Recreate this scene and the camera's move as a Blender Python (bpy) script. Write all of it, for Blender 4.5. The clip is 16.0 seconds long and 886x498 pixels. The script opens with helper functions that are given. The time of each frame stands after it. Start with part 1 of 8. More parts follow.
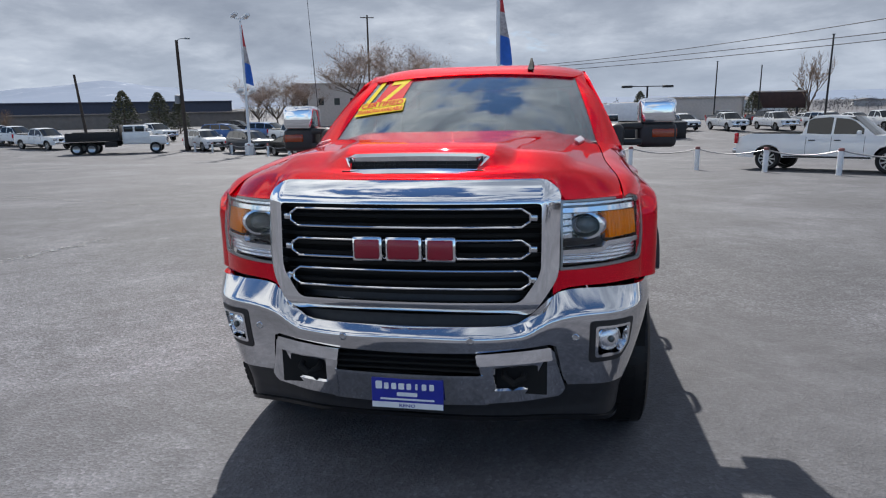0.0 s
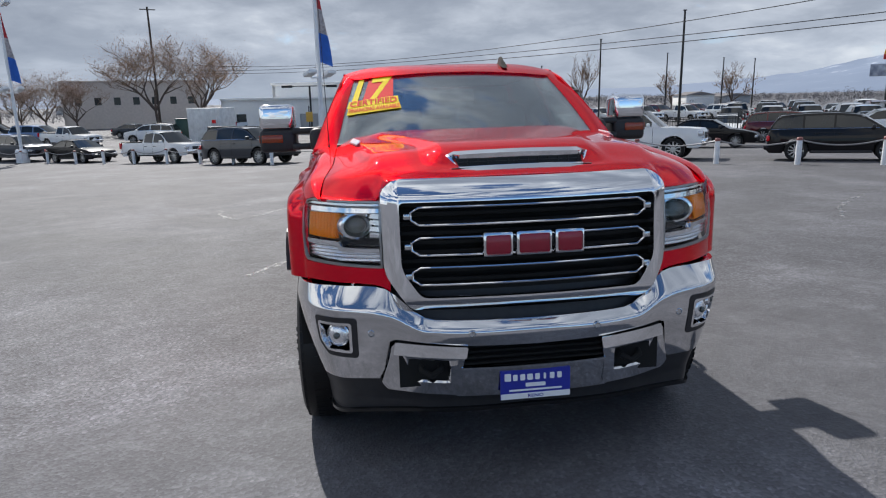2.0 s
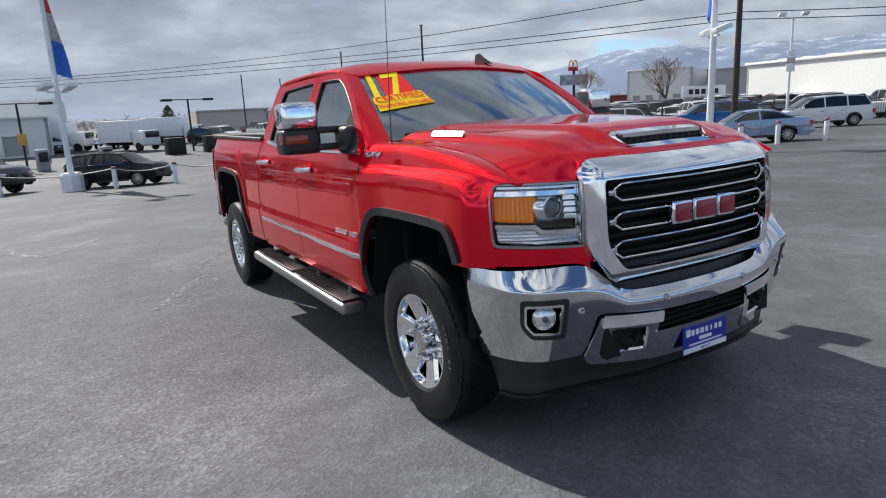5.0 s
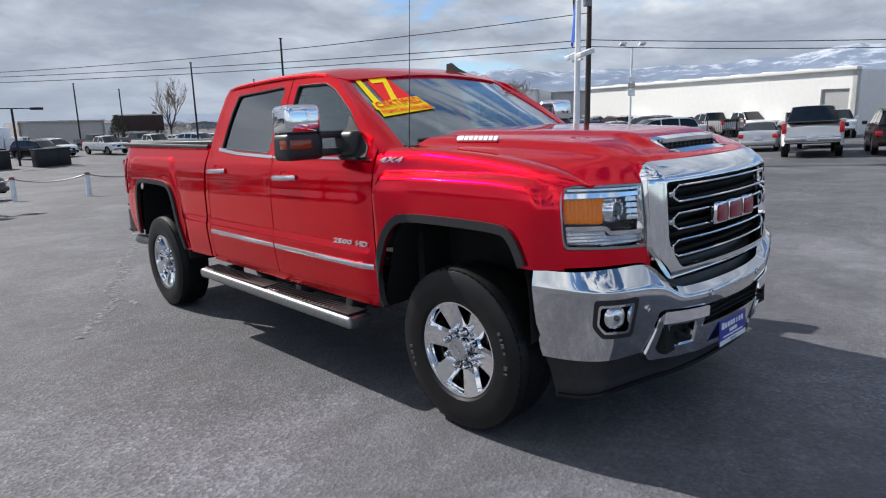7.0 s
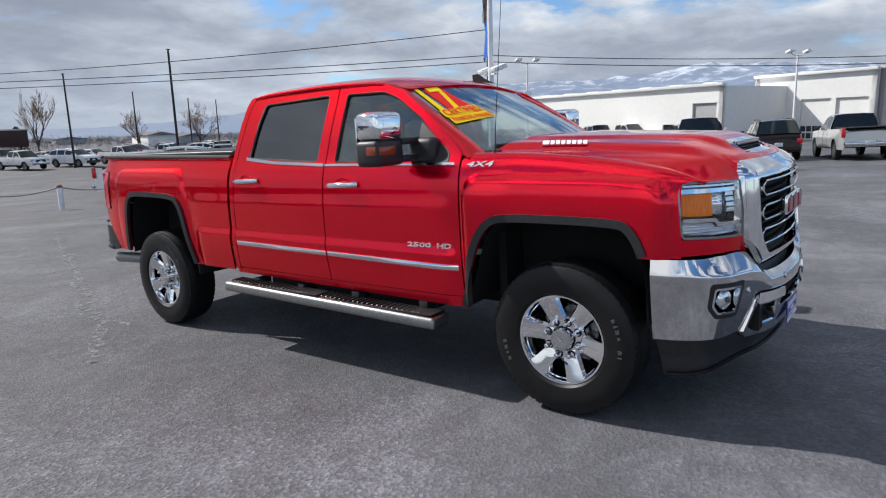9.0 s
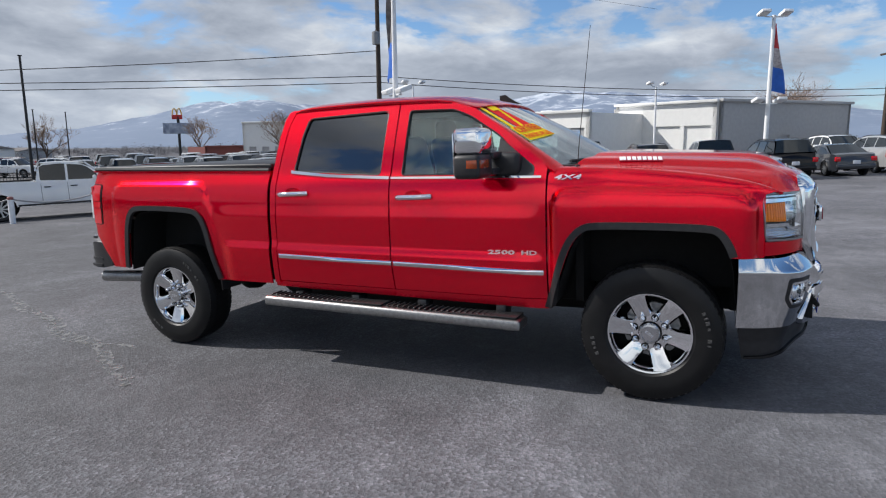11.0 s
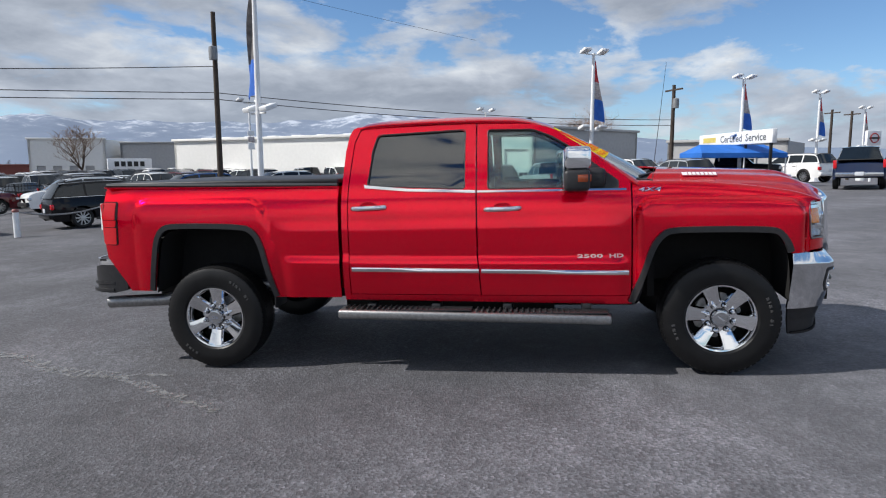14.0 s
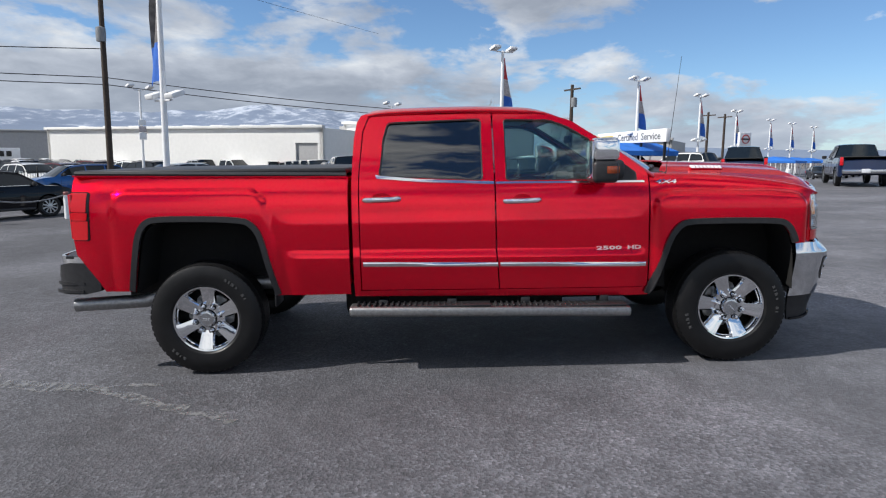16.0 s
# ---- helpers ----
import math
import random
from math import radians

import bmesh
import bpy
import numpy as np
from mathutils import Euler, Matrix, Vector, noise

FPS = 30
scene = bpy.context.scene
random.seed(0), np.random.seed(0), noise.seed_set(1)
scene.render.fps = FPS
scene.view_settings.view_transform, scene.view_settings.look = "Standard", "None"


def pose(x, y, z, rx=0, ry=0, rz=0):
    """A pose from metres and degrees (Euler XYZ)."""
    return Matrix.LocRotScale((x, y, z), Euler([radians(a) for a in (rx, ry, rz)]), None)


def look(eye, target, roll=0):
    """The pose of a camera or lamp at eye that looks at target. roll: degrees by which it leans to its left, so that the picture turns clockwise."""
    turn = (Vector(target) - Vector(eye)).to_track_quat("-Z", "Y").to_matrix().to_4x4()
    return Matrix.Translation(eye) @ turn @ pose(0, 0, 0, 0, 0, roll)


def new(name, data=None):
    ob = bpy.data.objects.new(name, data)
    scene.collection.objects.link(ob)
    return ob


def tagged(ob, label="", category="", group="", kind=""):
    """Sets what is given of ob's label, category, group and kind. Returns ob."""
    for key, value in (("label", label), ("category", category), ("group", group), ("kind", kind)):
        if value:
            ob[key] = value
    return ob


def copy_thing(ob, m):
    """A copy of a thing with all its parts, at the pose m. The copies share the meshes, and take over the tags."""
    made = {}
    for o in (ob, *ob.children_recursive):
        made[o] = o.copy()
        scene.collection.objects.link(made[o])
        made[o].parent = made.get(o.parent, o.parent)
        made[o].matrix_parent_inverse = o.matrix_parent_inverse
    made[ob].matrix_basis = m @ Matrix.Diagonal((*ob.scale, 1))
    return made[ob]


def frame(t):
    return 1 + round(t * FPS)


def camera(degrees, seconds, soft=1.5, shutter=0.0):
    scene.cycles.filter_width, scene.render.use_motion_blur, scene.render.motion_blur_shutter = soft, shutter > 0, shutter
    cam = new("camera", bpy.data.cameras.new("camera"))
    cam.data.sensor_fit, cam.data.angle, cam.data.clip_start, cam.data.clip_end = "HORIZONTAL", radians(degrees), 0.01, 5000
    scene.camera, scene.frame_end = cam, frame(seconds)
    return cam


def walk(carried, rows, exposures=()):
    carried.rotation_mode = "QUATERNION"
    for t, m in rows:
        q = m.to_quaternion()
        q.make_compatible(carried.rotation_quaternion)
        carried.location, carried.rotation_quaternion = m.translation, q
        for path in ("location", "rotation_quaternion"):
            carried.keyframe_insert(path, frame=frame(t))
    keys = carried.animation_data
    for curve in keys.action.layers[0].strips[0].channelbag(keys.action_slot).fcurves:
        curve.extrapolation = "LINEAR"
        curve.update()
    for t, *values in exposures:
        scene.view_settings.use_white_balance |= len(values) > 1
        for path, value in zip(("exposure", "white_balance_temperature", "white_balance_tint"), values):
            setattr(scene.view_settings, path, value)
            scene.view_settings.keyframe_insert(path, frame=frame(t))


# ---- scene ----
cam = camera(69.0, 16.0, 1.15)
PATH = [
    (0, (0.590, -3.289, 1.646), (0.236, -1.370, 1.206), -0.92),
    (0.5, (0.264, -3.397, 1.659), (0.043, -1.459, 1.217), -0.98),
    (1, (-0.002, -3.388, 1.643), (-0.066, -1.441, 1.192), -0.92),
    (1.5, (-0.305, -3.350, 1.655), (-0.212, -1.403, 1.205), -0.97),
    (2, (-0.688, -3.350, 1.661), (-0.443, -1.418, 1.206), -1.22),
    (2.5, (-0.943, -3.271, 1.647), (-0.539, -1.366, 1.191), -1.57),
    (3, (-1.214, -3.145, 1.640), (-0.656, -1.282, 1.175), -1.83),
    (3.5, (-1.599, -3.104, 1.643), (-0.921, -1.279, 1.185), -2.12),
    (4, (-1.873, -2.983, 1.613), (-1.064, -1.212, 1.156), -2.01),
    (4.5, (-2.172, -2.840, 1.605), (-1.252, -1.123, 1.153), -1.91),
    (4.7, (-2.290, -2.818, 1.606), (-1.350, -1.110, 1.156), -2.29),
    (6.8, (-3.087, -2.202, 1.554), (-1.774, -0.748, 1.155), -1.60),
    (7, (-3.142, -2.179, 1.571), (-1.804, -0.750, 1.162), -1.48),
    (7.5, (-3.237, -2.083, 1.555), (-1.839, -0.710, 1.155), -1.23),
    (8, (-3.429, -1.886, 1.562), (-1.986, -0.560, 1.161), -1.00),
    (8.5, (-3.790, -1.689, 1.582), (-2.289, -0.424, 1.198), -1.46),
    (9, (-3.998, -1.475, 1.561), (-2.430, -0.292, 1.183), -1.72),
    (9.5, (-4.194, -1.215, 1.587), (-2.568, -0.114, 1.206), -1.88),
    (10, (-4.526, -0.964, 1.594), (-2.841, 0.056, 1.246), -1.75),
    (10.2, (-4.614, -0.871, 1.575), (-2.908, 0.115, 1.229), -1.44),
    (12.3, (-5.391, 0.297, 1.553), (-3.510, 0.910, 1.263), -0.27),
    (12.5, (-5.488, 0.418, 1.557), (-3.596, 0.999, 1.267), -0.16),
    (13, (-5.685, 0.705, 1.574), (-3.764, 1.190, 1.301), -0.06),
    (13.5, (-5.724, 0.988, 1.553), (-3.781, 1.382, 1.286), -0.06),
    (14, (-5.789, 1.303, 1.534), (-3.830, 1.604, 1.268), -0.16),
    (14.5, (-5.858, 1.599, 1.529), (-3.888, 1.816, 1.261), -0.17),
    (15, (-5.771, 1.827, 1.500), (-3.793, 1.963, 1.231), -0.08),
    (15.5, (-5.684, 2.001, 1.498), (-3.703, 2.055, 1.229), 0.10),
    (16, (-5.686, 2.222, 1.493), (-3.705, 2.198, 1.213), 0.59),
]
walk(cam, [(t, look(eye, target, roll)) for t, eye, target, roll in PATH], exposures=[(0, 0.27), (2, 0.23), (4.5, 0.26), (8, 0.25), (10, 0.16), (13, 0.10), (16, 0.13)])

# ---- light: high sun behind thin broken cloud ----
SUN_EL, SUN_AZ = 40.5, -13.8
world = bpy.data.worlds.new("sky")
scene.world = world
world.use_nodes = True


def sky_nodes(w):
    t = w.node_tree
    t.nodes.clear()

    def node(kind, **props):
        n = t.nodes.new(kind)
        for k, v in props.items():
            if k == "operation":
                n.operation = v
            elif k == "blend_type":
                n.blend_type = v
        return n

    def math_node(op, a, b=None, c=None):
        n = node("ShaderNodeMath", operation=op)
        for i, v in enumerate((a, b, c)):
            if v is None:
                continue
            if isinstance(v, (int, float)):
                n.inputs[i].default_value = v
            else:
                t.links.new(v, n.inputs[i])
        return n.outputs[0]

    def ramp(value, stops):
        n = node("ShaderNodeValToRGB")
        while len(n.color_ramp.elements) < len(stops):
            n.color_ramp.elements.new(0.5)
        for e, (p, col) in zip(n.color_ramp.elements, stops):
            e.position, e.color = p, (*col, 1)
        t.links.new(value, n.inputs[0])
        return n.outputs[0]

    def noise_at(vec, scale, detail, rough, distort=0.0):
        n = node("ShaderNodeTexNoise")
        n.inputs["Scale"].default_value, n.inputs["Detail"].default_value = scale, detail
        n.inputs["Roughness"].default_value, n.inputs["Distortion"].default_value = rough, distort
        t.links.new(vec, n.inputs["Vector"])
        return n.outputs["Fac"]

    co = node("ShaderNodeTexCoord").outputs["Generated"]
    sep = node("ShaderNodeSeparateXYZ")
    t.links.new(co, sep.inputs[0])
    X, Y, Z = sep.outputs
    # heaped cloud: one field read where we look and a little nearer the sun, so that the sunward edges are bright
    zz = math_node("ADD", math_node("MAXIMUM", Z, 0.0), 0.30)

    def layer(dx, dy, dz):
        comb = node("ShaderNodeCombineXYZ")
        t.links.new(math_node("ADD", math_node("DIVIDE", X, zz), dx), comb.inputs[0])
        t.links.new(math_node("ADD", math_node("DIVIDE", Y, zz), dy), comb.inputs[1])
        t.links.new(math_node("ADD", math_node("MULTIPLY", Z, 3.4), dz), comb.inputs[2])
        return comb.outputs[0]

    # the cover breaks into smaller heaps overhead
    puffs = math_node("MULTIPLY_ADD", math_node("MAXIMUM", math_node("SUBTRACT", Z, 0.45), 0.0), 1.7, 0.34)

    def density(vec):
        big = noise_at(vec, CLOUD_SCALE, 10.0, 0.54, 0.25)
        puff = noise_at(vec, CLOUD_SCALE * 3.3, 7.0, 0.6, 0.3)
        return math_node("ADD", big, math_node("MULTIPLY", math_node("SUBTRACT", puff, 0.5), puffs))

    here, sunward = density(layer(*CLOUD_AT)), density(layer(CLOUD_AT[0] - 0.03, CLOUD_AT[1] + 0.10, CLOUD_AT[2] + 0.16))
    soft = noise_at(layer(0, 0, 0), 0.5, 3.0, 0.5)
    # the cover is closed over the valley and behind the viewer, and broken towards the hills
    open_x = math_node("MULTIPLY", math_node("MAXIMUM", X, -0.35), -0.012)
    closed_y = math_node("MULTIPLY", math_node("MAXIMUM", Y, -0.9), 0.115)
    low = math_node("MULTIPLY", math_node("MAXIMUM", math_node("SUBTRACT", 0.20, Z), 0.0), 0.45)
    amount = math_node("ADD", math_node("ADD", here, low), math_node("SUBTRACT", closed_y, open_x))
    mask = ramp(amount, [(0.440, (0, 0, 0)), (0.485, (0.7, 0.7, 0.7)), (0.545, (1, 1, 1))])
    lit = math_node("MULTIPLY", math_node("SUBTRACT", here, sunward), 1.5)
    thick = math_node("ADD", math_node("MULTIPLY", math_node("SUBTRACT", amount, 0.50), math_node("MULTIPLY_ADD", math_node("MAXIMUM", math_node("SUBTRACT", Z, 0.45), 0.0), 3.0, 1.1)), math_node("MULTIPLY", math_node("SUBTRACT", soft, 0.5), 0.5))
    # thinner, brighter cloud over the open side of the lot
    thin = math_node("MULTIPLY", math_node("MINIMUM", math_node("MAXIMUM", math_node("SUBTRACT", -0.10, X), 0.0), 0.55), math_node("MULTIPLY", math_node("MINIMUM", math_node("MAXIMUM", math_node("SUBTRACT", 0.62, Y), 0.0), 0.4), 1.7))
    tone = ramp(math_node("SUBTRACT", math_node("ADD", math_node("SUBTRACT", thick, lit), CLOUD_DARK), thin),
                [(0.14, (0.97, 0.985, 1.0)), (0.30, (0.70, 0.745, 0.80)), (0.46, (0.475, 0.525, 0.61)), (0.64, (0.33, 0.375, 0.455)), (0.85, (0.25, 0.29, 0.365))])
    # far haze under the cloud
    haze = ramp(Z, [(0.0, (1, 1, 1)), (0.04, (0.6, 0.6, 0.6)), (0.11, (0, 0, 0))])
    sky = node("ShaderNodeTexSky")
    sky.sky_type, sky.sun_disc = "NISHITA", False
    sky.sun_elevation, sky.sun_rotation = radians(SUN_EL), radians(SUN_AZ)
    sky.altitude, sky.air_density, sky.dust_density = 1300, 1.0, 0.15
    gain = node("ShaderNodeMix")
    gain.data_type, gain.blend_type = "RGBA", "MULTIPLY"
    gain.inputs[0].default_value = 1.0
    t.links.new(sky.outputs[0], gain.inputs[6])
    gain.inputs[7].default_value = (SKY * 0.74, SKY * 0.93, SKY * 1.12, 1)

    def mix(fac, a, b):
        n = node("ShaderNodeMix")
        n.data_type = "RGBA"
        t.links.new(fac, n.inputs[0])
        for v, i in ((a, 6), (b, 7)):
            if isinstance(v, tuple):
                n.inputs[i].default_value = (*v, 1)
            else:
                t.links.new(v, n.inputs[i])
        return n.outputs[2]

    col = mix(mask, gain.outputs[2], tone)
    col = mix(math_node("MULTIPLY", haze, 0.5), col, (0.42, 0.49, 0.60))
    bg = node("ShaderNodeBackground")
    bg.inputs[1].default_value = WORLD
    t.links.new(col, bg.inputs[0])
    out = node("ShaderNodeOutputWorld")
    t.links.new(bg.outputs[0], out.inputs[0])


SKY, WORLD, CLOUD_SCALE, CLOUD_AT, CLOUD_DARK = 0.11, 0.95, 1.25, (2.3, 0.7, 0.0), 0.42
sky_nodes(world)
sun = new("sun", bpy.data.lights.new("sun", "SUN"))
sun.data.energy, sun.data.angle, sun.data.color = 4.9, radians(0.6), (1.0, 0.965, 0.92)
sa, se = radians(SUN_AZ), radians(SUN_EL)
sun_way = Vector((math.sin(sa) * math.cos(se), math.cos(sa) * math.cos(se), math.sin(se)))
sun.matrix_world = look(sun_way * 60, (0, 0, 0))


# ---- materials ----
def material(name, color, rough=0.5, metal=0.0, vary=0.0, scale=20.0, bump=0.0, bump_scale=60.0, coat=0.0, coat_rough=0.03,
             transmission=0.0, ior=1.45, rough_vary=0.0, alpha=1.0, color2=None, emit=None, spec=0.5, big=0.0, big_scale=0.8):
    m = bpy.data.materials.new(name)
    m.use_nodes = True
    t = m.node_tree
    b = t.nodes["Principled BSDF"]
    b.inputs["Base Color"].default_value = (*color, 1)
    b.inputs["Roughness"].default_value, b.inputs["Metallic"].default_value = rough, metal
    b.inputs["Coat Weight"].default_value, b.inputs["Coat Roughness"].default_value = coat, coat_rough
    b.inputs["Transmission Weight"].default_value, b.inputs["IOR"].default_value = transmission, ior
    b.inputs["Alpha"].default_value, b.inputs["Specular IOR Level"].default_value = alpha, spec
    if emit:
        b.inputs["Emission Color"].default_value, b.inputs["Emission Strength"].default_value = (*emit[0], 1), emit[1]
    co = t.nodes.new("ShaderNodeTexCoord").outputs["Object"]

    def noise_fac(s, detail=6.0):
        n = t.nodes.new("ShaderNodeTexNoise")
        n.inputs["Scale"].default_value, n.inputs["Detail"].default_value = s, detail
        t.links.new(co, n.inputs["Vector"])
        return n.outputs["Fac"]

    if vary or color2 or big:
        mixed = None
        for s, k in ((scale, vary), (big_scale, big)):
            if not k and not (color2 and s == scale):
                continue
            n = t.nodes.new("ShaderNodeMix")
            n.data_type = "RGBA"
            lo = tuple(c * (1 - k) for c in color) if not (color2 and s == scale) else color2
            hi = tuple(min(1, c * (1 + k)) for c in color)
            if mixed is None:
                n.inputs[6].default_value, n.inputs[7].default_value = (*lo, 1), (*hi, 1)
            else:
                n.blend_type = "MULTIPLY"
                n.inputs[0].default_value = 1.0
            r = t.nodes.new("ShaderNodeValToRGB")
            r.color_ramp.elements[0].position, r.color_ramp.elements[1].position = 0.3, 0.7
            t.links.new(noise_fac(s), r.inputs[0])
            if mixed is None:
                t.links.new(r.outputs[0], n.inputs[0])
            else:
                r.color_ramp.elements[0].color = (1 - k, 1 - k, 1 - k, 1)
                r.color_ramp.elements[1].color = (1, 1, 1, 1)
                t.links.new(mixed, n.inputs[6])
                t.links.new(r.outputs[0], n.inputs[7])
            mixed = n.outputs[2]
        t.links.new(mixed, b.inputs["Base Color"])
    if rough_vary:
        mr = t.nodes.new("ShaderNodeMapRange")
        mr.inputs["To Min"].default_value, mr.inputs["To Max"].default_value = max(0, rough - rough_vary), min(1, rough + rough_vary)
        t.links.new(noise_fac(scale * 0.5), mr.inputs["Value"])
        t.links.new(mr.outputs[0], b.inputs["Roughness"])
    if bump:
        bn = t.nodes.new("ShaderNodeBump")
        bn.inputs["Strength"].default_value, bn.inputs["Distance"].default_value = bump, 0.004
        t.links.new(noise_fac(bump_scale), bn.inputs["Height"])
        t.links.new(bn.outputs[0], b.inputs["Normal"])
    return m


def thin_glass(name, tint, gloss=0.015, at_normal=0.05, power=4.5):
    """A thin pane: tinted see-through, with a gloss that grows towards a glancing view."""
    m = bpy.data.materials.new(name)
    m.use_nodes = True
    t = m.node_tree
    t.nodes.clear()
    tr, gl, mx = t.nodes.new("ShaderNodeBsdfTransparent"), t.nodes.new("ShaderNodeBsdfGlossy"), t.nodes.new("ShaderNodeMixShader")
    tr.inputs[0].default_value = (*tint, 1)
    gl.inputs["Roughness"].default_value = gloss
    lw = t.nodes.new("ShaderNodeLayerWeight")
    lw.inputs["Blend"].default_value = 0.5
    po, mr = t.nodes.new("ShaderNodeMath"), t.nodes.new("ShaderNodeMapRange")
    po.operation = "POWER"
    po.inputs[1].default_value = power
    mr.inputs["To Min"].default_value = at_normal
    t.links.new(lw.outputs["Facing"], po.inputs[0])
    t.links.new(po.outputs[0], mr.inputs["Value"])
    t.links.new(mr.outputs[0], mx.inputs[0])
    t.links.new(tr.outputs[0], mx.inputs[1])
    t.links.new(gl.outputs[0], mx.inputs[2])
    t.links.new(mx.outputs[0], t.nodes.new("ShaderNodeOutputMaterial").inputs[0])
    return m


RED = material("red_paint", (0.82, 0.0004, 0.0230), 0.22, 0.82, vary=0.06, scale=1400, coat=1.0, coat_rough=0.012, spec=0.0)
RED.node_tree.nodes["Principled BSDF"].inputs["Coat IOR"].default_value = 1.38
RED.node_tree.nodes["Principled BSDF"].inputs["Specular Tint"].default_value = (1.0, 0.06, 0.06, 1)
CHROME = material("chrome", (0.80, 0.81, 0.83), 0.05, 1.0, rough_vary=0.02, scale=3)
BUMPER = material("bumper_chrome", (0.64, 0.65, 0.67), 0.06, 1.0, rough_vary=0.02, scale=4)
DARK_CHROME = material("satin_chrome", (0.55, 0.56, 0.58), 0.18, 1.0, rough_vary=0.05, scale=10)
BLACK = material("black_plastic", (0.020, 0.020, 0.022), 0.45, vary=0.2, scale=30, rough_vary=0.1)
GLOSS_BLACK = material("gloss_black", (0.008, 0.008, 0.009), 0.12, rough_vary=0.05)
RUBBER = material("tyre_rubber", (0.0065, 0.0065, 0.007), 0.46, spec=0.35, vary=0.25, scale=14, bump=0.15, bump_scale=120, rough_vary=0.12)
MARK = material("faded_white_letter", (0.055, 0.055, 0.055), 0.8, vary=0.6, scale=90)
DARK = material("wheel_well_liner", (0.006, 0.006, 0.006), 0.9, vary=0.2, bump=0.2)
GLASS = thin_glass("clear_glass", (0.84, 0.95, 0.93), 0.015, 0.10, 2.8)
TINT = thin_glass("privacy_glass", (0.22, 0.235, 0.24), 0.015, 0.15, 2.6)
SCREEN = thin_glass("windshield_glass", (0.80, 0.88, 0.88), 0.012, 0.24, 3.2)
LENS = thin_glass("lamp_lens", (0.97, 0.975, 0.98), 0.02, 0.02)
PROJECTOR = material("projector_glass", (0.05, 0.06, 0.06), 0.06, coat=1.0)
HOUSING = material("lamp_housing", (0.30, 0.305, 0.31), 0.30, 0.7, vary=0.1, scale=40)
EMBLEM = material("satin_emblem", (0.45, 0.41, 0.42), 0.6, 0.0, vary=0.1, scale=60, spec=0.15)
AMBER = material("amber_lens", (1.0, 0.24, 0.0), 0.45, 0.0, vary=0.12, scale=150, spec=0.1)
AMBER_DARK = material("dark_amber_lens", (0.26, 0.045, 0.01), 0.2, vary=0.2, scale=150, coat=0.5)
RED_LENS = material("red_lens", (0.55, 0.005, 0.012), 0.18, vary=0.25, scale=160, coat=0.5)
SILVER = material("lamp_reflector", (0.80, 0.81, 0.83), 0.22, 0.85)
WHITE_P = material("white_plastic", (0.78, 0.79, 0.80), 0.35, vary=0.04, scale=10)
STEEL = material("brushed_steel", (0.30, 0.30, 0.30), 0.46, 1.0, vary=0.15, scale=40)
CABIN = material("cabin_trim", (0.05, 0.05, 0.052), 0.7, vary=0.15, scale=40)
LEATHER = material("dark_leather", (0.055, 0.053, 0.052), 0.5, vary=0.15, scale=25, bump=0.15, bump_scale=200)
BLUE_P = material("plate_blue", (0.02, 0.03, 0.30), 0.35, vary=0.06, scale=30)
YELLOW = material("sticker_yellow", (0.85, 0.62, 0.02), 0.7, vary=0.05, scale=30, spec=0.05)
STICK_RED = material("sticker_red", (0.70, 0.03, 0.03), 0.7, vary=0.05, scale=30, spec=0.05)
LOGO_RED = material("badge_red", (0.26, 0.004, 0.022), 0.3, coat=0.4, vary=0.05, scale=50)


# ---- mesh helpers ----
def sharp(me, angle=35):
    me.shade_smooth()
    me.set_sharp_from_angle(angle=radians(angle))


def part(name, bm, mat, parent, label="", smooth=35):
    me = bpy.data.meshes.new(name)
    if isinstance(bm, bmesh.types.BMesh):
        bm.to_mesh(me)
        bm.free()
    else:
        verts, faces = bm
        me.from_pydata([tuple(v) for v in verts], [], [tuple(f) for f in faces])
    if smooth:
        sharp(me, smooth)
    for k in (mat if isinstance(mat, (list, tuple)) else [mat]):
        me.materials.append(k)
    ob = new(name, me)
    if parent is not None:
        ob.parent = parent
    if label:
        tagged(ob, label)
    return ob


def thing(name, label, category, m=None, group="", kind=""):
    ob = new(name)
    ob.empty_display_size = 0.2
    if m is not None:
        ob.matrix_basis = m
    return tagged(ob, label, category, group, kind)


def box(c, s, bevel=0.0, seg=2, turn=None, bm=None):
    b = bm or bmesh.new()
    r = bmesh.ops.create_cube(b, size=1.0)
    vs = r["verts"]
    for v in vs:
        v.co = Vector((v.co.x * s[0], v.co.y * s[1], v.co.z * s[2]))
    if bevel:
        es = list({e for v in vs for e in v.link_edges})
        r2 = bmesh.ops.bevel(b, geom=es, offset=bevel, segments=seg, profile=0.5, affect="EDGES")
        vs = list({v for f in r2["faces"] for v in f.verts} | {v for v in vs if v.is_valid})
    for v in vs:
        if turn is not None:
            v.co = turn @ v.co
        v.co += Vector(c)
    return b


def lathe(profile, axis="x", n=32, c=(0, 0, 0), bm=None, close=False):
    """Turned body: (radius, height along the axis) pairs."""
    b = bm or bmesh.new()
    rings = []
    for r, h in profile:
        ring = []
        for i in range(n):
            a = 2 * math.pi * i / n
            p, q = r * math.cos(a), r * math.sin(a)
            co = {"x": (h, p, q), "y": (p, h, q), "z": (p, q, h)}[axis]
            ring.append(b.verts.new(Vector(co) + Vector(c)))
        rings.append(ring)
    for r1, r2 in zip(rings, rings[1:]):
        for i in range(n):
            b.faces.new((r1[i], r1[(i + 1) % n], r2[(i + 1) % n], r2[i]))
    if close:
        b.faces.new(rings[0])
        b.faces.new(rings[-1])
    bmesh.ops.recalc_face_normals(b, faces=b.faces)
    return b


